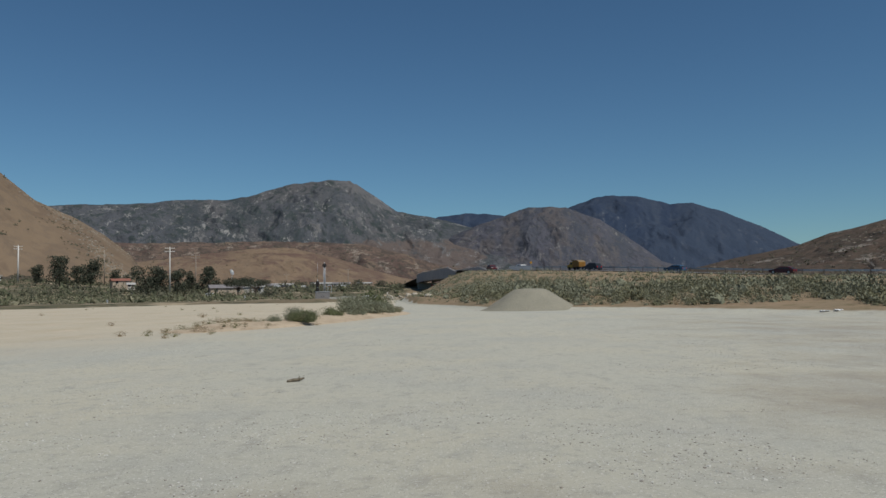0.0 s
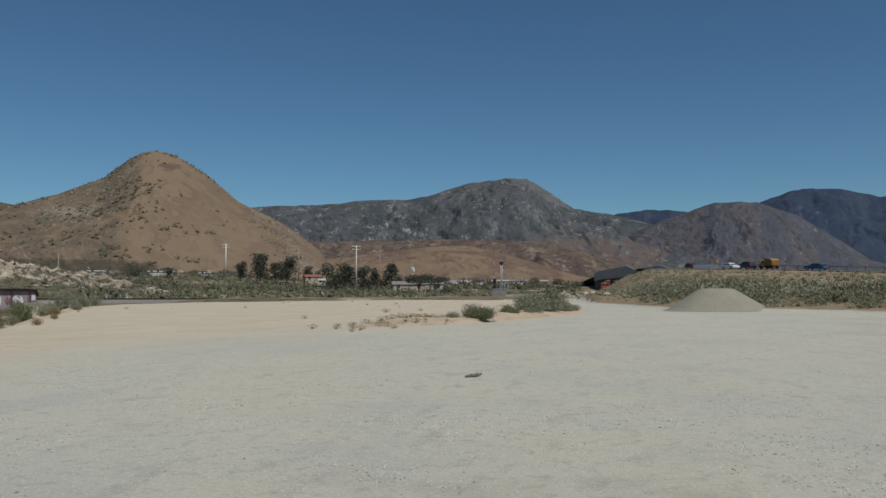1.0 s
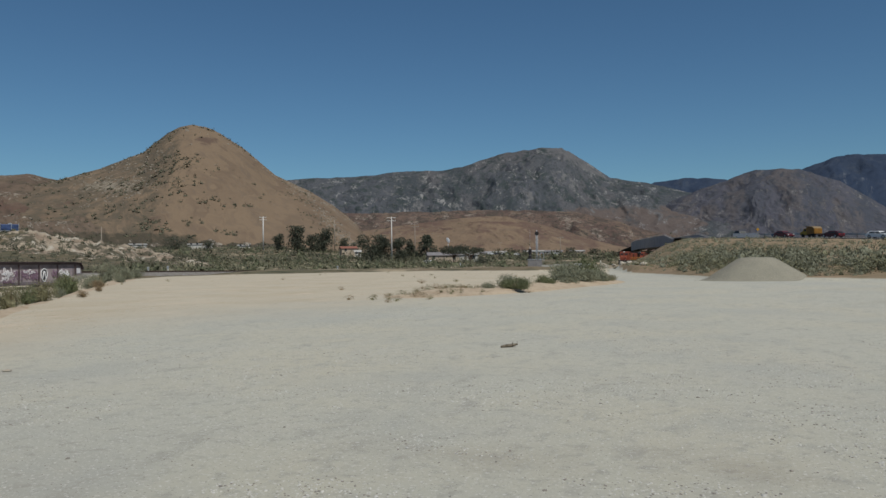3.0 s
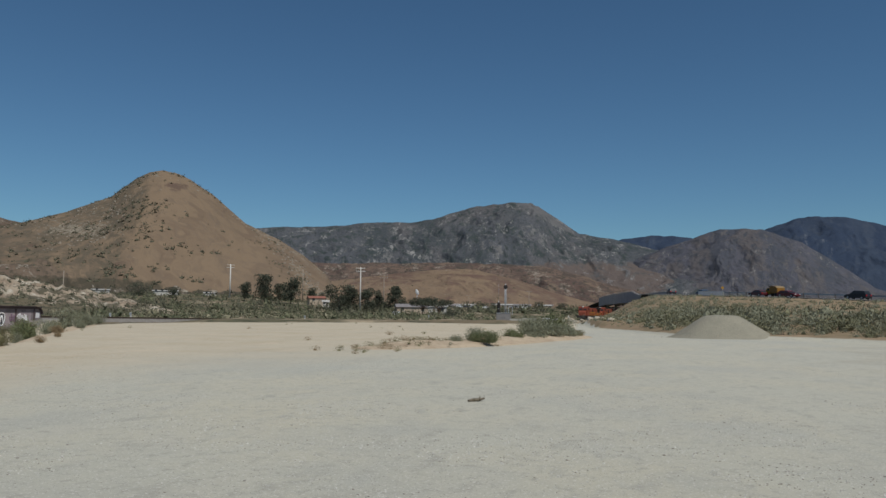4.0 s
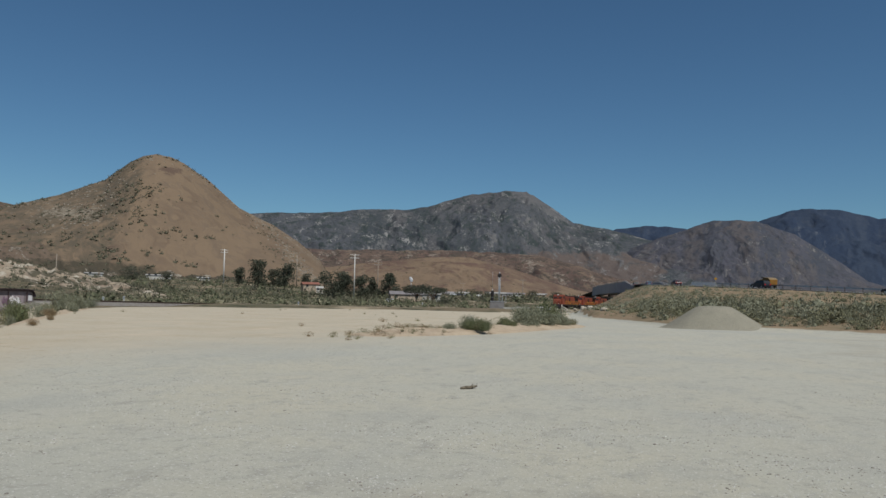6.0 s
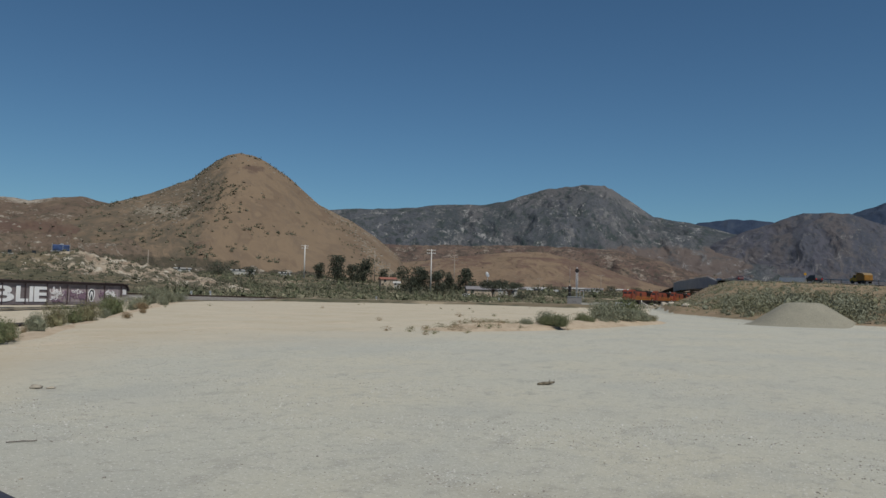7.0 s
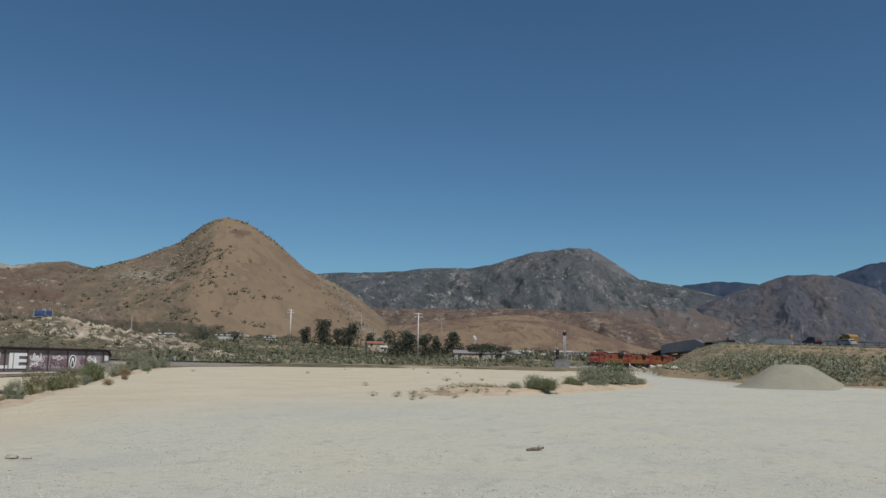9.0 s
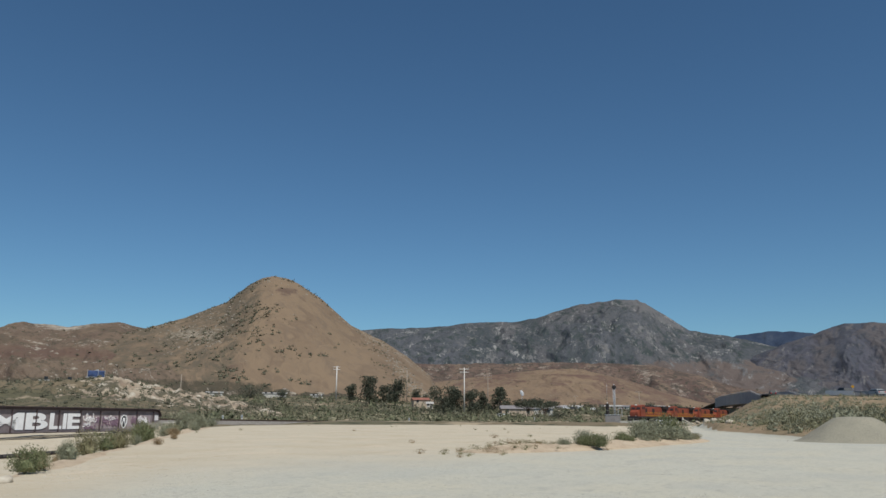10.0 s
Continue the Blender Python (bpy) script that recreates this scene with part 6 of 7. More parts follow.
def signal_mast():
    x, y = spot(-8.85, 131)
    z = gz(x, y)
    ob = thing("signal_mast", "grey railway signal mast with a ladder", "railway signal", pose(x, y, z, 0, 0, 10))
    top = height_at(131, 1.94) - z
    bm = bmesh.new()
    bm_tube(bm, (0, 0, 0), (0, 0, top), 0.11, 0.08, 10)
    part("mast", bm, m_steel, ob)
    bm = bmesh.new()
    for dx in (-0.18, 0.18):
        bm_tube(bm, (dx, -0.3, 0.2), (dx, -0.3, top - 0.8), 0.025, 0.025, 5)
    for k in range(int((top - 1) / 0.35)):
        bm_tube(bm, (-0.18, -0.3, 0.4 + k * 0.35), (0.18, -0.3, 0.4 + k * 0.35), 0.02, 0.02, 5)
    part("ladder", bm, m_steel, ob)
    bm = bmesh.new()
    bm_tube(bm, (0, -0.18, top - 0.55), (0, -0.12, top - 0.55), 0.36, 0.36, 16)
    bm_tube(bm, (0, -0.4, top - 0.55), (0, -0.18, top - 0.55), 0.13, 0.13, 10)
    part("signal_head", bm, m_black, ob, "round black signal target")
    bm = bmesh.new()
    bm_box(bm, 0.5, 0.58, -0.04, 0.04, 0, top * 0.42)
    bm_box(bm, 0.5, 1.2, -0.04, 0.04, top * 0.40, top * 0.42)
    bm_box(bm, 1.12, 1.2, -0.04, 0.04, top * 0.2, top * 0.42)
    part("bracket", bm, m_steel, ob)
    x2, y2 = spot(-9.36, 131)
    z2 = gz(x2, y2)
    ob2 = thing("signal_post", "slim railway signal post with black lamp heads", "railway signal", pose(x2, y2, z2, 0, 0, 10))
    t2 = height_at(131, 0.65) - z2
    bm = bmesh.new()
    bm_tube(bm, (0, 0, 0), (0, 0, t2), 0.07, 0.06, 8)
    part("mast", bm, m_steel, ob2)
    for zz in (t2 - 0.75, t2 - 1.9):
        bm = bmesh.new()
        bm_box(bm, -0.28, 0.28, -0.2, 0.0, zz - 0.5, zz + 0.55, 0.08)
        for k in (-0.28, 0.0, 0.28):
            bm_tube(bm, (0, -0.4, zz + k), (0, -0.2, zz + k), 0.13, 0.13, 10)
        part("lamp_head", bm, m_black, ob2, "black three-lamp signal head")
    bm = bmesh.new()
    bm_tube(bm, (0, 0, t2), (0, 0, t2 + 3.0), 0.02, 0.012, 6)
    part("aerial", bm, m_steel, ob2)
    x3, y3 = spot(-9.0, 129)
    z3 = gz(x3, y3)
    ob3 = thing("relay_cabinet", "grey metal relay cabinet beside the signal", "cabinet", pose(x3, y3, z3, 0, 0, 9))
    ctop = height_at(129, -0.26) - z3
    bm = bmesh.new()
    bm_box(bm, -1.2, 1.2, -0.8, 0.8, 0.0, ctop, 0.03)
    part("body", bm, m_cab, ob3)
    bm = bmesh.new()
    bm_box(bm, -1.28, 1.28, -0.88, 0.88, ctop, ctop + 0.08, 0.02)
    part("roof", bm, m_steel, ob3)
    for dx in (-0.55, 0.55):
        bm = bmesh.new()
        bm_box(bm, dx - 0.5, dx + 0.5, -0.83, -0.805, 0.12, ctop - 0.1, 0.008)
        d = part("door", bm, m_cab, ob3)
        bm = bmesh.new()
        bm_box(bm, dx + 0.36 * (1 if dx < 0 else -1), dx + 0.40 * (1 if dx < 0 else -1), -0.87, -0.83, ctop * 0.45, ctop * 0.55)
        part("handle", bm, m_black, d)


signal_mast()


def utility_pole(az, d, el_low, el_top, label, m, arms, thick=0.22):
    x, y = spot(az, d)
    z0, z1 = height_at(d, el_low), height_at(d, el_top)
    g = gz(x, y)
    ob = thing("utility_pole", label, "utility pole", pose(x, y, min(g, z0) - 0.1, 0, 0, -az + 12))
    h = z1 - min(g, z0)
    bm = bmesh.new()
    bm_tube(bm, (0, 0, 0), (0, 0, h), thick, thick * 0.62, 12)
    part("pole", bm, m, ob)
    for k in range(arms):
        bm = bmesh.new()
        zz = h - 0.5 - 1.3 * k
        bm_box(bm, -2.0, 2.0, -0.08 + thick, 0.08 + thick, zz - 0.09, zz + 0.09)
        a = part("crossarm", bm, m, ob)
        for dx in (-1.8, -0.9, 0.9, 1.8):
            bm = bmesh.new()
            bm_tube(bm, (dx, thick, zz + 0.09), (dx, thick, zz + 0.4), 0.07, 0.05, 8)
            part("insulator", bm, m_steel, a)


m_pole = worn("pale_pole", (0.62, 0.60, 0.57), dark=0.85, scale=1)
m_wood = worn("weathered_wood_pole", (0.30, 0.25, 0.20), dark=0.75, scale=1)
utility_pole(-29.2, 430, 0.86, 3.16, "tall pale steel utility pole with crossarms", m_pole, 2, 0.42)
utility_pole(-19.75, 330, 0.02, 3.12, "tall pale utility pole with crossarms behind trees", m_pole, 2, 0.28)
utility_pole(-18.0, 380, 0.2, 2.6, "weathered wooden utility pole with crossarms", m_wood, 2, 0.26)
utility_pole(-24.0, 470, 0.7, 2.9, "weathered wooden pole in front of the hill", m_wood, 0, 0.3)
utility_pole(-7.1, 420, -0.3, 1.45, "dark wooden pole with a leaning arm by the railway", m_wood, 1, 0.22)
utility_pole(-40.1, 300, 1.0, 2.4, "slim dark pole on the hill slope", m_wood, 0, 0.2)
utility_pole(-11.6, 600, 0.1, 1.1, "slim dark pole in the valley", m_wood, 1, 0.2)


def marker_post(az, d, height):
    x, y = spot(az, d)
    ob = thing("marker_post", "short white marker post beside the railway", "post", pose(x, y, gz(x, y) - 0.05), "marker posts along the railway")
    bm = bmesh.new()
    bm_box(bm, -0.08, 0.08, -0.06, 0.06, 0, height, 0.015)
    part("post", bm, m_pole, ob)
    bm = bmesh.new()
    bm_box(bm, -0.16, 0.16, -0.08, -0.062, height - 0.35, height - 0.03, 0.006)
    part("plate", bm, m_steel, ob)


for az_m, d_m, h_m in ((-23.8, 139, 1.3), (-37.1, 106, 1.2), (-35.8, 107, 1.3), (-14.6, 192, 1.2)):
    marker_post(az_m, d_m, h_m)


def roof_dish():
    """White dish that leans on a pole above the roofs."""
    d = 300
    x, y = spot(-15.5, d)
    z0 = gz(x, y)
    h = height_at(d, 1.28) - z0
    ob = thing("satellite_dish", "white dish leaning on a thin pole above the roofs", "dish", pose(x, y, z0 - 0.1, 0, 0, 15))
    bm = bmesh.new()
    bm_tube(bm, (0, 0, 0), (0, 0, h), 0.12, 0.08, 8)
    part("pole", bm, m_steel, ob)
    bm = bmesh.new()
    rings = []
    for k in range(5):
        r_ = 1.15 * k / 4
        rings.append([bm.verts.new(Vector((r_ * 0.55 * math.cos(q), -0.25 + 0.25 * (k / 4) ** 2, r_ * math.sin(q)))) for q in np.linspace(0, 2 * math.pi, 17)[:-1]] if k else [bm.verts.new((0, -0.25, 0))])
    for k in range(1, 5):
        for q in range(16):
            w = (q + 1) % 16
            bm.faces.new((rings[0][0], rings[1][q], rings[1][w]) if k == 1 else (rings[k - 1][q], rings[k][q], rings[k][w], rings[k - 1][w]))
    bmesh.ops.solidify(bm, geom=bm.faces[:], thickness=0.06)
    bmesh.ops.transform(bm, matrix=pose(0, -0.15, h + 0.1, -10, -22, 0), verts=bm.verts[:])
    part("reflector", bm, m_white, ob, "white dish")


roof_dish()


# ---- trees ----
def tree(az, d, el_low, el_top, width, kind, seed, label):
    """Trunk, limbs and a crown of many small leaves, uneven and open."""
    x, y = spot(az, d)
    g = gz(x, y)
    z0 = min(height_at(d, el_low), g) - 0.1
    h = height_at(d, el_top) - z0
    rng = np.random.default_rng(seed)
    ob = thing("tree", label, "tree", pose(x, y, z0))
    R = width / 2
    bm = bmesh.new()
    bm_tube(bm, (0, 0, 0), (0.1, 0, h * 0.45), 0.045 * h ** 0.9, 0.03 * h ** 0.9, 8)
    tips = []
    n = 18
    for k in range(n):
        a = k * 2.4 + rng.uniform(-0.4, 0.4)
        if kind == "conifer":
            zt = h * (0.2 + 0.72 * k / n)
            rr = R * (1.02 - 0.9 * k / n)
            s0 = Vector((0, 0, zt * 0.95))
        elif kind == "umbrella":
            zt = h * rng.uniform(0.62, 0.9)
            rr = R * rng.uniform(0.3, 0.95)
            s0 = Vector((0.1, 0, h * rng.uniform(0.25, 0.45)))
        else:
            zt = h * rng.uniform(0.12, 0.92)
            rr = R * rng.uniform(0.1, 0.75) * (1.05 - 0.55 * abs(zt / h - 0.55))
            s0 = Vector((0.05, 0, h * rng.uniform(0.2, 0.5)))
        tip = Vector((math.cos(a) * rr, math.sin(a) * rr, zt))
        bm_tube(bm, s0, tip, 0.016 * h ** 0.9, 0.005 * h ** 0.9, 6, False)
        tips.append(np.array(tip))
    if kind == "conifer":
        bm_tube(bm, (0.1, 0, h * 0.45), (0, 0, h * 0.97), 0.03 * h ** 0.9, 0.008, 6)
        tips.append(np.array((0, 0, h * 0.93)))
    part("trunk", bm, m_bark, ob)
    cnt = 2600
    tips = np.array(tips)
    pick = tips[rng.integers(0, len(tips), cnt)]
    dd = rng.normal(size=(cnt, 3))
    dd /= np.linalg.norm(dd, axis=1)[:, None]
    sc = {"conifer": np.array([R * 0.42, R * 0.42, h * 0.08]), "umbrella": np.array([R * 0.5, R * 0.5, h * 0.12])}.get(kind, np.array([R * 0.48, R * 0.48, h * 0.17]))
    c = pick + dd * sc * rng.uniform(0.3, 1.0, cnt)[:, None] ** 0.6
    c[:, 2] = np.clip(c[:, 2], h * 0.08, h)
    ln = 0.036 * h * rng.uniform(0.6, 1.4, cnt)[:, None]
    up = dd * 0.6 + rng.normal(size=(cnt, 3)) * 0.5
    up /= np.linalg.norm(up, axis=1)[:, None]
    sd = np.cross(up, rng.normal(size=(cnt, 3)))
    sd /= np.linalg.norm(sd, axis=1)[:, None]
    v = np.stack([c - sd * ln * 0.5, c + sd * ln * 0.5, c + up * ln + sd * ln * 0.25, c + up * ln * 0.8 - sd * ln * 0.35], 1).reshape(-1, 3)
    cr = new("crown", np_mesh("crown", v, np.arange(4 * cnt).reshape(-1, 4), m_tree))
    cr.parent = ob


TREES = [(-28.1, 425, 0.8, 1.85, 5, "round"), (-26.75, 420, 0.7, 2.42, 11, "round"), (-25.7, 430, 0.7, 1.75, 6, "round"), (-24.85, 415, 0.7, 2.25, 10, "round"), (-33.1, 430, 1.0, 1.4, 7, "round"),
         (-35.3, 460, 1.0, 1.75, 13, "round"), (-21.4, 335, 0.0, 1.72, 11, "round"), (-20.5, 340, 0.0, 1.85, 8, "round"), (-19.2, 335, -0.05, 1.5, 8, "round"), (-18.4, 345, 0.0, 1.35, 6, "round"),
         (-17.1, 330, -0.15, 1.7, 7.5, "conifer"), (-15.1, 265, -0.45, 0.95, 7, "umbrella"), (-13.85, 262, -0.45, 0.82, 7.5, "umbrella"), (-12.9, 235, -0.6, 0.0, 5.5, "round"), (-10.7, 520, -0.05, 0.62, 11, "round"),
         (-9.7, 540, 0.0, 0.5, 6, "round"), (-23.3, 460, 0.6, 1.5, 6, "round"), (-22.6, 500, 0.5, 1.2, 5, "round"), (-6.3, 500, 0.0, 0.62, 6, "round"), (-4.7, 480, 0.0, 0.55, 7, "round"), (-3.7, 430, -0.4, 0.22, 9, "round"), (-2.9, 440, -0.4, 0.3, 8, "round")]
TREE_LABEL = {"round": "dark green broadleaf tree with an uneven crown", "conifer": "dark pointed conifer beside a house", "umbrella": "flat-topped dark tree with a bare trunk"}
for i, (az, d, lo, hi, w, kind) in enumerate(TREES):
    tree(az, d, lo, hi, w * 1.22, kind, 400 + i, TREE_LABEL[kind])


# ---- houses of the valley ----
m_wall_w = worn("whitewashed_wall", (0.50, 0.48, 0.44), dark=0.85, scale=0.6)
m_wall_t = worn("tan_wall", (0.42, 0.34, 0.26), dark=0.85, scale=0.6)
m_roof_r = worn("red_brown_roof", (0.30, 0.13, 0.09), dark=0.75, scale=0.6)
m_roof_g = worn("grey_shingle_roof", (0.24, 0.22, 0.22), dark=0.75, scale=0.6)
m_roof_w = worn("white_metal_roof", (0.42, 0.405, 0.38), dark=0.88, scale=0.6)


def house(az, d, el_low, width, depth, wall_h, roof_h, wall, roof, label, turn=0.0):
    x, y = spot(az, d)
    z = min(gz(x, y), height_at(d, el_low))
    base = height_at(d, el_low)
    ob = thing("house", label, "house", pose(x, y, z - 0.2, 0, 0, -az + turn))
    lift = base - z + 0.2
    W, D = width / 2, depth / 2
    bm = bmesh.new()
    bm_box(bm, -W, W, -D, D, 0, lift + wall_h)
    part("wall", bm, wall, ob)
    bm = bmesh.new()
    t = lift + wall_h
    e = 0.5
    a = [bm.verts.new(p) for p in ((-W - e, -D - e, t), (W + e, -D - e, t), (W + e, 0, t + roof_h), (-W - e, 0, t + roof_h), (W + e, D + e, t), (-W - e, D + e, t))]
    for q in ((0, 1, 2, 3), (3, 2, 4, 5), (1, 4, 2), (0, 3, 5), (0, 5, 4, 1)):
        bm.faces.new([a[i] for i in q])
    part("roof", bm, roof, ob)
    n = max(2, int(width / 3.2))
    for k in range(n):
        cx = -W + width * (k + 0.5) / n
        bm = bmesh.new()
        if k == n // 2:
            bm_box(bm, cx - 0.5, cx + 0.5, -D - 0.04, -D + 0.02, lift, lift + 2.05)
            part("door", bm, m_wood, ob)
        else:
            bm_box(bm, cx - 0.6, cx + 0.6, -D - 0.04, -D + 0.02, lift + 0.9, lift + 2.1)
            w = part("window", bm, m_glass, ob)
            bm = bmesh.new()
            bm_box(bm, cx - 0.7, cx + 0.7, -D - 0.08, -D + 0.02, lift + 0.8, lift + 0.9)
            part("sill", bm, m_wall_w, w)


house(-23.0, 400, 0.42, 8, 7, 2.2, 1.2, m_wall_t, m_roof_r, "white house with a red-brown roof among trees", 10)
house(-22.3, 392, 0.2, 3, 3, 1.8, 1.0, m_wall_w, m_roof_w, "small white shed beside the red-roofed house")
house(-15.9, 300, -0.30, 12, 7, 2.3, 1.3, m_wall_t, m_roof_g, "long low tan house with a grey roof behind trees", 6)
house(-14.2, 310, -0.3, 10, 7, 2.6, 1.4, m_wall_w, m_roof_w, "low white outbuilding behind flat-topped trees")
house(-37.8, 470, 0.98, 9, 5, 1.2, 0.6, m_wall_w, m_roof_w, "long low white-roofed building at the hill's foot", 10)
house(-33.6, 480, 0.98, 14, 6, 1.1, 0.6, m_wall_w, m_roof_w, "low white-roofed mobile home at the hill's foot")
house(-30.6, 470, 0.85, 7, 6, 1.3, 0.6, m_wall_w, m_roof_w, "low white mobile home beside a tall pole")
house(-47.9, 300, 1.62, 11, 3, 0.7, 0.3, m_wall_w, m_roof_w, "long low white shelter roof on the slope")
house(-11.9, 560, 0.05, 16, 8, 2.6, 1.0, m_wall_w, m_roof_w, "pale low commercial building in the valley")
house(-9.0, 600, 0.1, 18, 9, 2.6, 1.0, m_wall_t, m_roof_w, "pale low commercial building in the valley")
house(-7.6, 580, 0.08, 13, 8, 2.6, 1.0, m_wall_w, m_roof_g, "low building with a grey roof in the valley")
house(-12.8, 500, 0.0, 9, 6, 2.4, 1.0, m_wall_w, m_roof_g, "small white building in the valley")
house(-5.9, 620, 0.1, 12, 8, 2.4, 1.0, m_wall_t, m_roof_w, "pale low building in the valley")

VALLEY_CARS = [(-12.3, 470, (0.7, 0.7, 0.7)), (-11.8, 472, (0.05, 0.05, 0.06)), (-11.2, 468, (0.4, 0.41, 0.42)), (-10.3, 480, (0.7, 0.7, 0.68)), (-8.3, 490, (0.3, 0.04, 0.04)), (-7.4, 492, (0.65, 0.65, 0.65)), (-16.9, 285, (0.7, 0.7, 0.7))]
for az, d, col in VALLEY_CARS:
    c = car("parked car in the valley beyond the railway", col)
    c["group"] = "parked cars in the valley"
    x, y = spot(az, d)
    c.matrix_basis = pose(x, y, gz(x, y), 0, 0, 15 * math.sin(az * 9))


def blue_tank():
    d = 290
    x, y = spot(-45.6, d)
    z = height_at(d, 1.95)
    ob = thing("water_trailer", "blue tank trailer with a pale frame on the slope", "trailer", pose(x, y, z, 0, 0, 44))
    bm = bmesh.new()
    bm_box(bm, -2.6, 2.6, -1.1, 1.1, 0.6, 2.7, 0.25)
    part("tank", bm, worn("blue_paint", (0.05, 0.085, 0.20), dark=0.35, scale=1), ob)
    bm = bmesh.new()
    for dx in (-2.7, 0.6, 2.7):
        bm_box(bm, dx - 0.06, dx + 0.06, -1.2, -1.12, -0.6, 3.1)
    bm_box(bm, -3.2, 3.4, -1.2, -1.08, 0.4, 0.58)
    part("frame", bm, m_steel, ob)
    for dx in (-1.6, -0.6, 1.8):
        bm = bmesh.new()
        bm_tube(bm, (dx, -1.0, 0.2), (dx, 1.0, 0.2), 0.5, 0.5, 14)
        part("wheel", bm, m_tyre, ob)
    bm = bmesh.new()
    bm_prism(bm, [(-0.8, 2.66), (0.2, 3.2), (1.0, 2.66)], -0.8, 0.8)
    part("hatch", bm, m_steel, ob)


blue_tank()


# ---- small things at the lot's edge ----
def drain_pipe():
    """Black pipe lying below the lot's rim."""
    ob = thing("drain_pipe", "black plastic pipe lying on the wash sand", "pipe")
    a, b = spot(-57, 47), spot(-47.0, 52)
    bm = bmesh.new()
    n = 26
    for k in range(n):
        p = [a[i] + (b[i] - a[i]) * k / n for i in (0, 1)]
        q = [a[i] + (b[i] - a[i]) * (k + 1) / n for i in (0, 1)]
        z = gz((p[0] + q[0]) / 2, (p[1] + q[1]) / 2) + 0.1
        if k == 0:
            zl = z
        bm_tube(bm, (p[0], p[1], zl), (q[0], q[1], z), 0.14, 0.14, 10)
        zl = z
    part("pipe", bm, m_black, ob)


drain_pipe()


def jersey_barrier():
    for k, (ax, dd) in enumerate(((-5.5, 112), (-7.1, 120), (-8.0, 124))):
        x, y = spot(ax, dd)
        ob = thing("road_block", "white concrete road block at the lot's exit", "barrier", pose(x, y, gz(x, y) - 0.02, 0, 0, 6 + 5 * k), "concrete road blocks")
        bm = bmesh.new()
        bm_prism(bm, [(-1.2, 0), (-1.2, 0.12), (-1.15, 0.62), (1.15, 0.62), (1.2, 0.12), (1.2, 0)], -0.3, 0.3)
        bmesh.ops.bevel(bm, geom=bm.edges[:], offset=0.04, segments=2, affect="EDGES")
        part("block", bm, m_white if k == 0 else m_conc, ob)


jersey_barrier()


def timber_heap():
    """Broken white fence posts and boards beside the exit."""
    x0, y0 = spot(-3.9, 98)
    rng = random.Random(9)
    ob = thing("fence_remains", "broken white-painted fence posts leaning by the lot's exit", "fence", pose(x0, y0, gz(x0, y0) - 0.05) @ Matrix.Scale(0.66, 4))
    wood = worn("flaking_white_wood", (0.52, 0.49, 0.43), dark=0.7, scale=2)
    for p, q in (((-0.8, 0, 0), (-0.75, 0, 1.7)), ((-0.75, 0, 1.3), (1.6, 0.3, 0.15)), ((-0.7, 0.2, 0.9), (0.9, -0.3, 0.1)), ((0.2, 0, 0), (0.3, 0.1, 0.8)), ((1.1, 0.2, 0.05), (2.9, 0.0, 0.2)), ((-1.6, 0, 0), (-1.6, 0, 1.0))):
        bm = bmesh.new()
        bm_tube(bm, p, q, 0.09, 0.08, 6)
        part("board", bm, wood, ob)
    for k in range(5):
        v, f = rock_shape(30 + k, 2)
        sx, sy = spot(-3.2 + 0.5 * k + rng.uniform(-0.1, 0.1), 96 - 5 * k + rng.uniform(-2, 2))
        r = tagged(new("rubble", np_mesh("rubble", v * rng.uniform(0.35, 0.6), f, m_rock, True)), "lump of broken concrete by the bank", "rubble")
        r.matrix_basis = pose(sx, sy, gz(sx, sy) + 0.1, 0, 0, k * 40)


timber_heap()


def litter():
    rng = random.Random(3)
    for ax, d, col, lab in ((26.6, 44.0, m_white, "scrap of white litter at the foot of the bank"), (27.4, 44.0, m_white, "flattened white bag at the foot of the bank"), (-3.4, 50.0, m_white, "scrap of white paper by the bushes"), (10.3, 53.5, m_tie, "piece of dark board beside the gravel heap")):
        x, y = spot(ax, d)
        bm = bmesh.new()
        bmesh.ops.create_grid(bm, x_segments=6, y_segments=4, size=0.13)
        for v in bm.verts:
            v.co.z = 0.02 + 0.06 * rng.random()
            v.co.x *= 1.6
        bmesh.ops.solidify(bm, geom=bm.faces[:], thickness=0.02)
        me = bpy.data.meshes.new("litter")
        bm.to_mesh(me)
        bm.free()
        me.materials.append(col)
        ob = tagged(new("litter", me), lab, "litter")
        ob.matrix_basis = pose(x, y, gz(x, y), 0, 0, rng.uniform(0, 180))


litter()


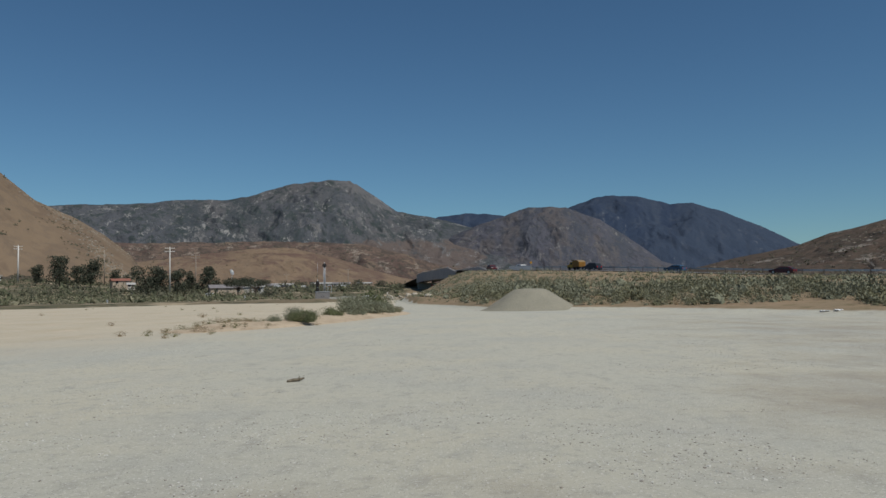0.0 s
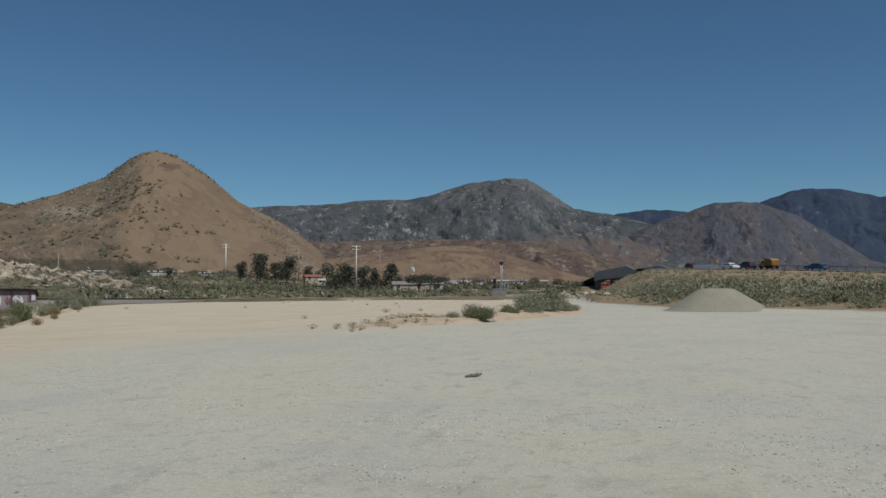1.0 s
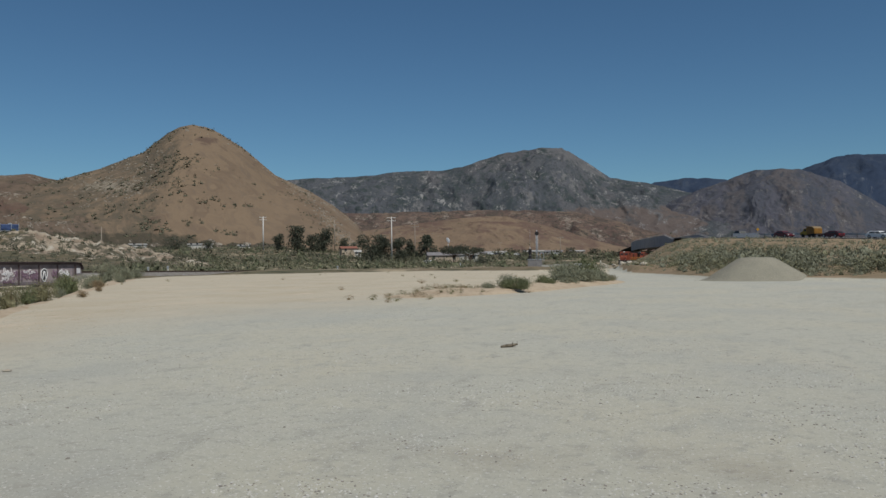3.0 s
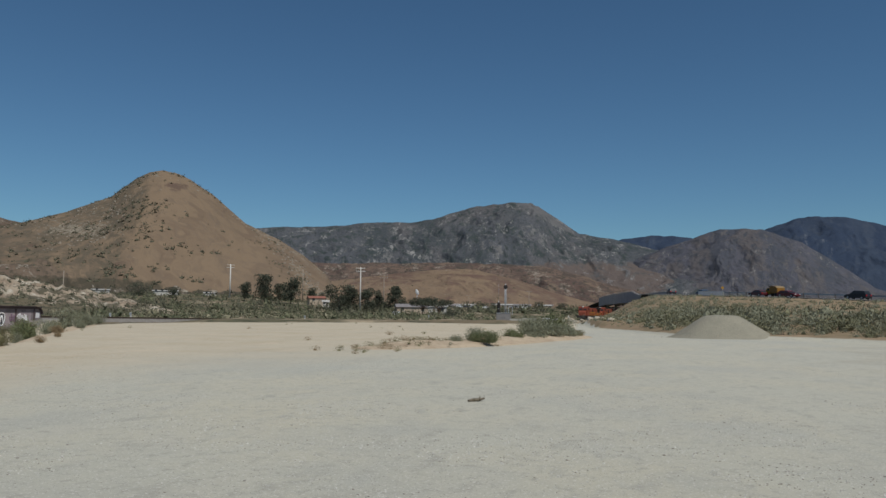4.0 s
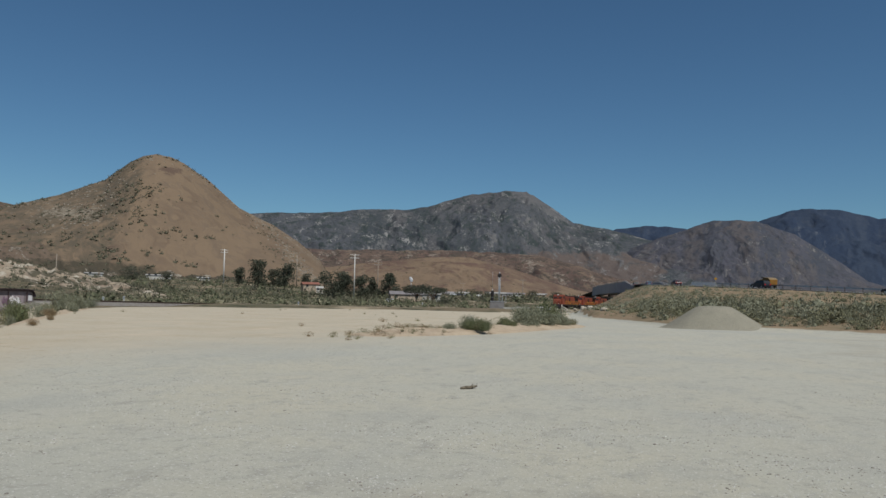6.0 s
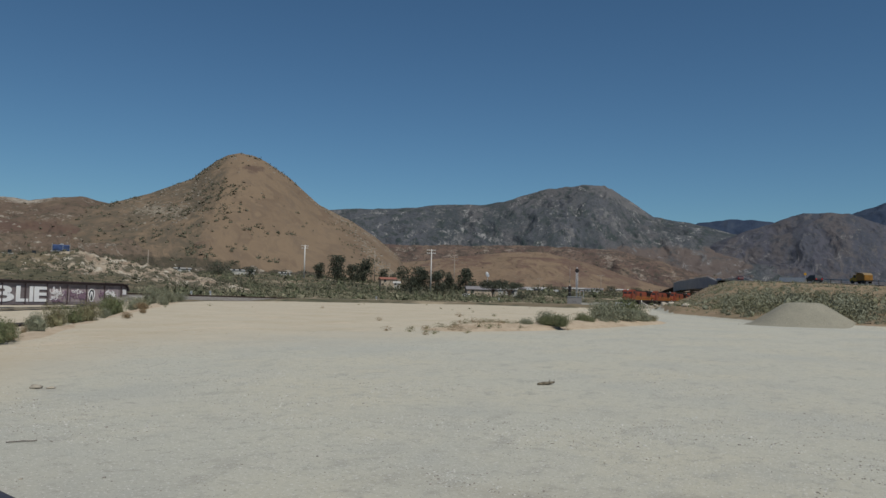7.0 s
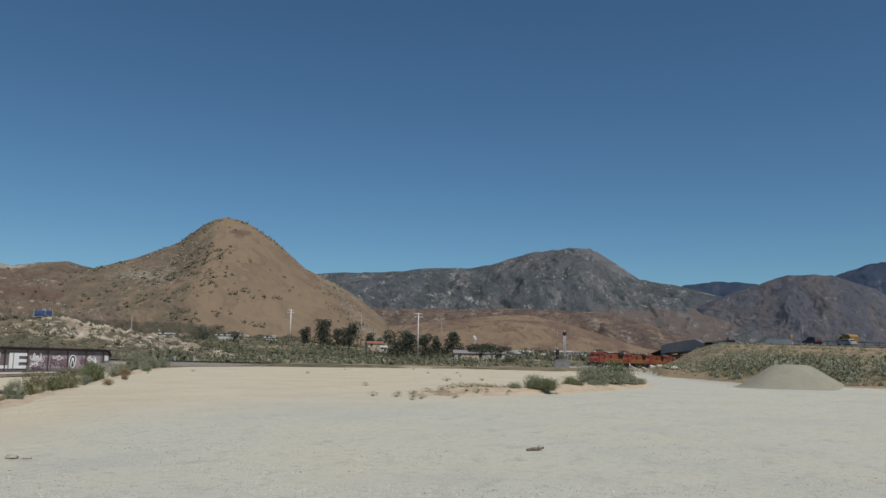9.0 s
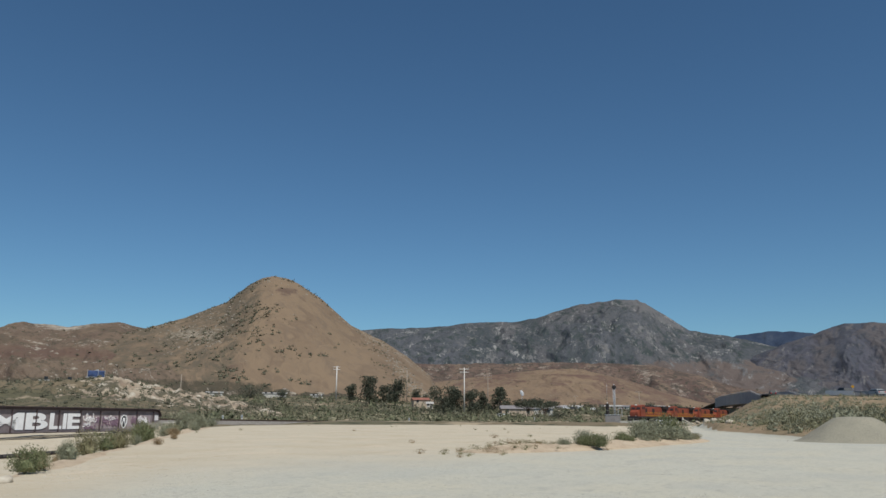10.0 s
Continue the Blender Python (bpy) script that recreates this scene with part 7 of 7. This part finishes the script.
def steel_beam():
    """Dark ribbed bar on the lot, added in place of a moving edge by the camera."""
    bm = bmesh.new()
    prof = [(-0.16, 0.0), (-0.16, 0.20), (-0.13, 0.25), (-0.07, 0.25), (-0.05, 0.21), (-0.01, 0.21), (0.01, 0.25), (0.07, 0.25), (0.09, 0.21), (0.13, 0.22), (0.16, 0.18), (0.16, 0.0)]
    a = [bm.verts.new((-2.0, y, z)) for y, z in prof]
    b = [bm.verts.new((1.36, y, z)) for y, z in prof]
    for i in range(len(prof)):
        j = (i + 1) % len(prof)
        bm.faces.new((a[i], a[j], b[j], b[i]))
    bm.faces.new(a), bm.faces.new(b[::-1])
    bmesh.ops.recalc_face_normals(bm, faces=bm.faces[:])
    me = bpy.data.meshes.new("beam")
    bm.to_mesh(me)
    bm.free()
    me.materials.append(worn("dark_violet_grey_paint", (0.05, 0.048, 0.06), rough=0.5, scale=6))
    ob = tagged(new("steel_beam", me), "dark ribbed bar standing in for a moving edge close to the camera", "beam")
    ob.matrix_basis = pose(-5.55, 4.36, gz(-5.55, 4.36) - 0.01, 0, 0, -21)


steel_beam()


# ---- what moves ----
def along(line, s_):
    d = np.r_[0, np.cumsum(np.hypot(*np.diff(line[:, :2], axis=0).T))]
    return np.array([np.interp(s_, d, line[:, k]) for k in range(3)])


def place_of(line, az_values, ymin=0.0):
    """Arc length along a line at which it shows at these azimuths."""
    az = np.degrees(np.arctan2(line[:, 0], line[:, 1]))
    d = np.r_[0, np.cumsum(np.hypot(*np.diff(line[:, :2], axis=0).T))]
    ok = line[:, 1] > ymin
    o = np.argsort(az[ok])
    return np.interp(az_values, az[ok][o], d[ok][o])


def car_motion(ob, lane, rows):
    t = np.array([r[0] for r in rows], float)
    side = 2.3 if lane > 0 else -2.3
    tg = np.gradient(ROAD_P[:, :2], axis=0)
    tg /= np.linalg.norm(tg, axis=1)[:, None]
    own = ROAD_P + np.stack([tg[:, 1], -tg[:, 0], tg[:, 0] * 0], 1) * side
    d_ = np.r_[0, np.cumsum(np.hypot(*np.diff(ROAD_P[:, :2], axis=0).T))]
    az_ = np.degrees(np.arctan2(own[:, 0], own[:, 1]))
    ok = (own[:, 1] > 60) & (own[:, 1] < 500)
    o_ = np.argsort(az_[ok])
    s_ = np.interp([r[1] for r in rows], az_[ok][o_], d_[ok][o_])
    v0, v1 = (s_[1] - s_[0]) / (t[1] - t[0]), (s_[-1] - s_[-2]) / (t[-1] - t[-2])
    out = []
    for k in range(21):
        q = k * 0.5
        if q < t[0]:
            s1 = s_[0] + (q - t[0]) * v0
        elif q > t[-1]:
            s1 = s_[-1] + (q - t[-1]) * math.copysign(max(abs(v1), 30.0), v1)
        else:
            s1 = np.interp(q, t, s_)
        s1 = float(np.clip(s1, 4, 760))
        a, b = along(ROAD_P, s1 - 1.4), along(ROAD_P, s1 + 1.4)
        p = along(ROAD_P, s1)
        d = (b - a) / np.linalg.norm(b - a)
        off = 2.3 if lane > 0 else -2.3
        yaw = math.degrees(math.atan2(d[1], d[0])) + (0 if lane > 0 else 180)
        pitch = math.degrees(math.asin(d[2])) * (1 if lane > 0 else -1)
        out.append((q, pose(p[0] + d[1] * off, p[1] - d[0] * off, p[2] + 0.035, 0, -pitch, yaw)))
    walk(ob, out)


# seconds, azimuth of the leading locomotive's nose
TRAIN = [(0, -0.75), (1.5, -1.6), (2, -1.9), (3.5, -3.12), (4.5, -3.6), (5, -3.87), (6.5, -5.05), (7.5, -5.78), (8, -6.13), (8.5, -6.46), (9, -6.89), (9.5, -7.3), (10, -7.68)]


def train_motion():
    t = np.array([r[0] for r in TRAIN], float)
    nose = place_of(TRACK_P, [r[1] for r in TRAIN], 150)
    fit = np.polyfit(t, nose, 3)
    for n, ob in enumerate(LOCOS):
        rows = []
        for k in range(21):
            q = k * 0.5
            mid = float(np.polyval(fit, q)) + 11.1 + 22.4 * n
            a, b = along(TRACK_P, mid - 6.9), along(TRACK_P, mid + 6.9)
            d = (a - b) / np.linalg.norm(a - b)
            c = (a + b) / 2
            rows.append((q, pose(c[0], c[1], c[2], 0, -math.degrees(math.asin(d[2])), math.degrees(math.atan2(d[1], d[0])))))
        walk(ob, rows)


def motions():
    for ob, lane, rows in CARS:
        car_motion(ob, lane, rows)
    train_motion()


motions()
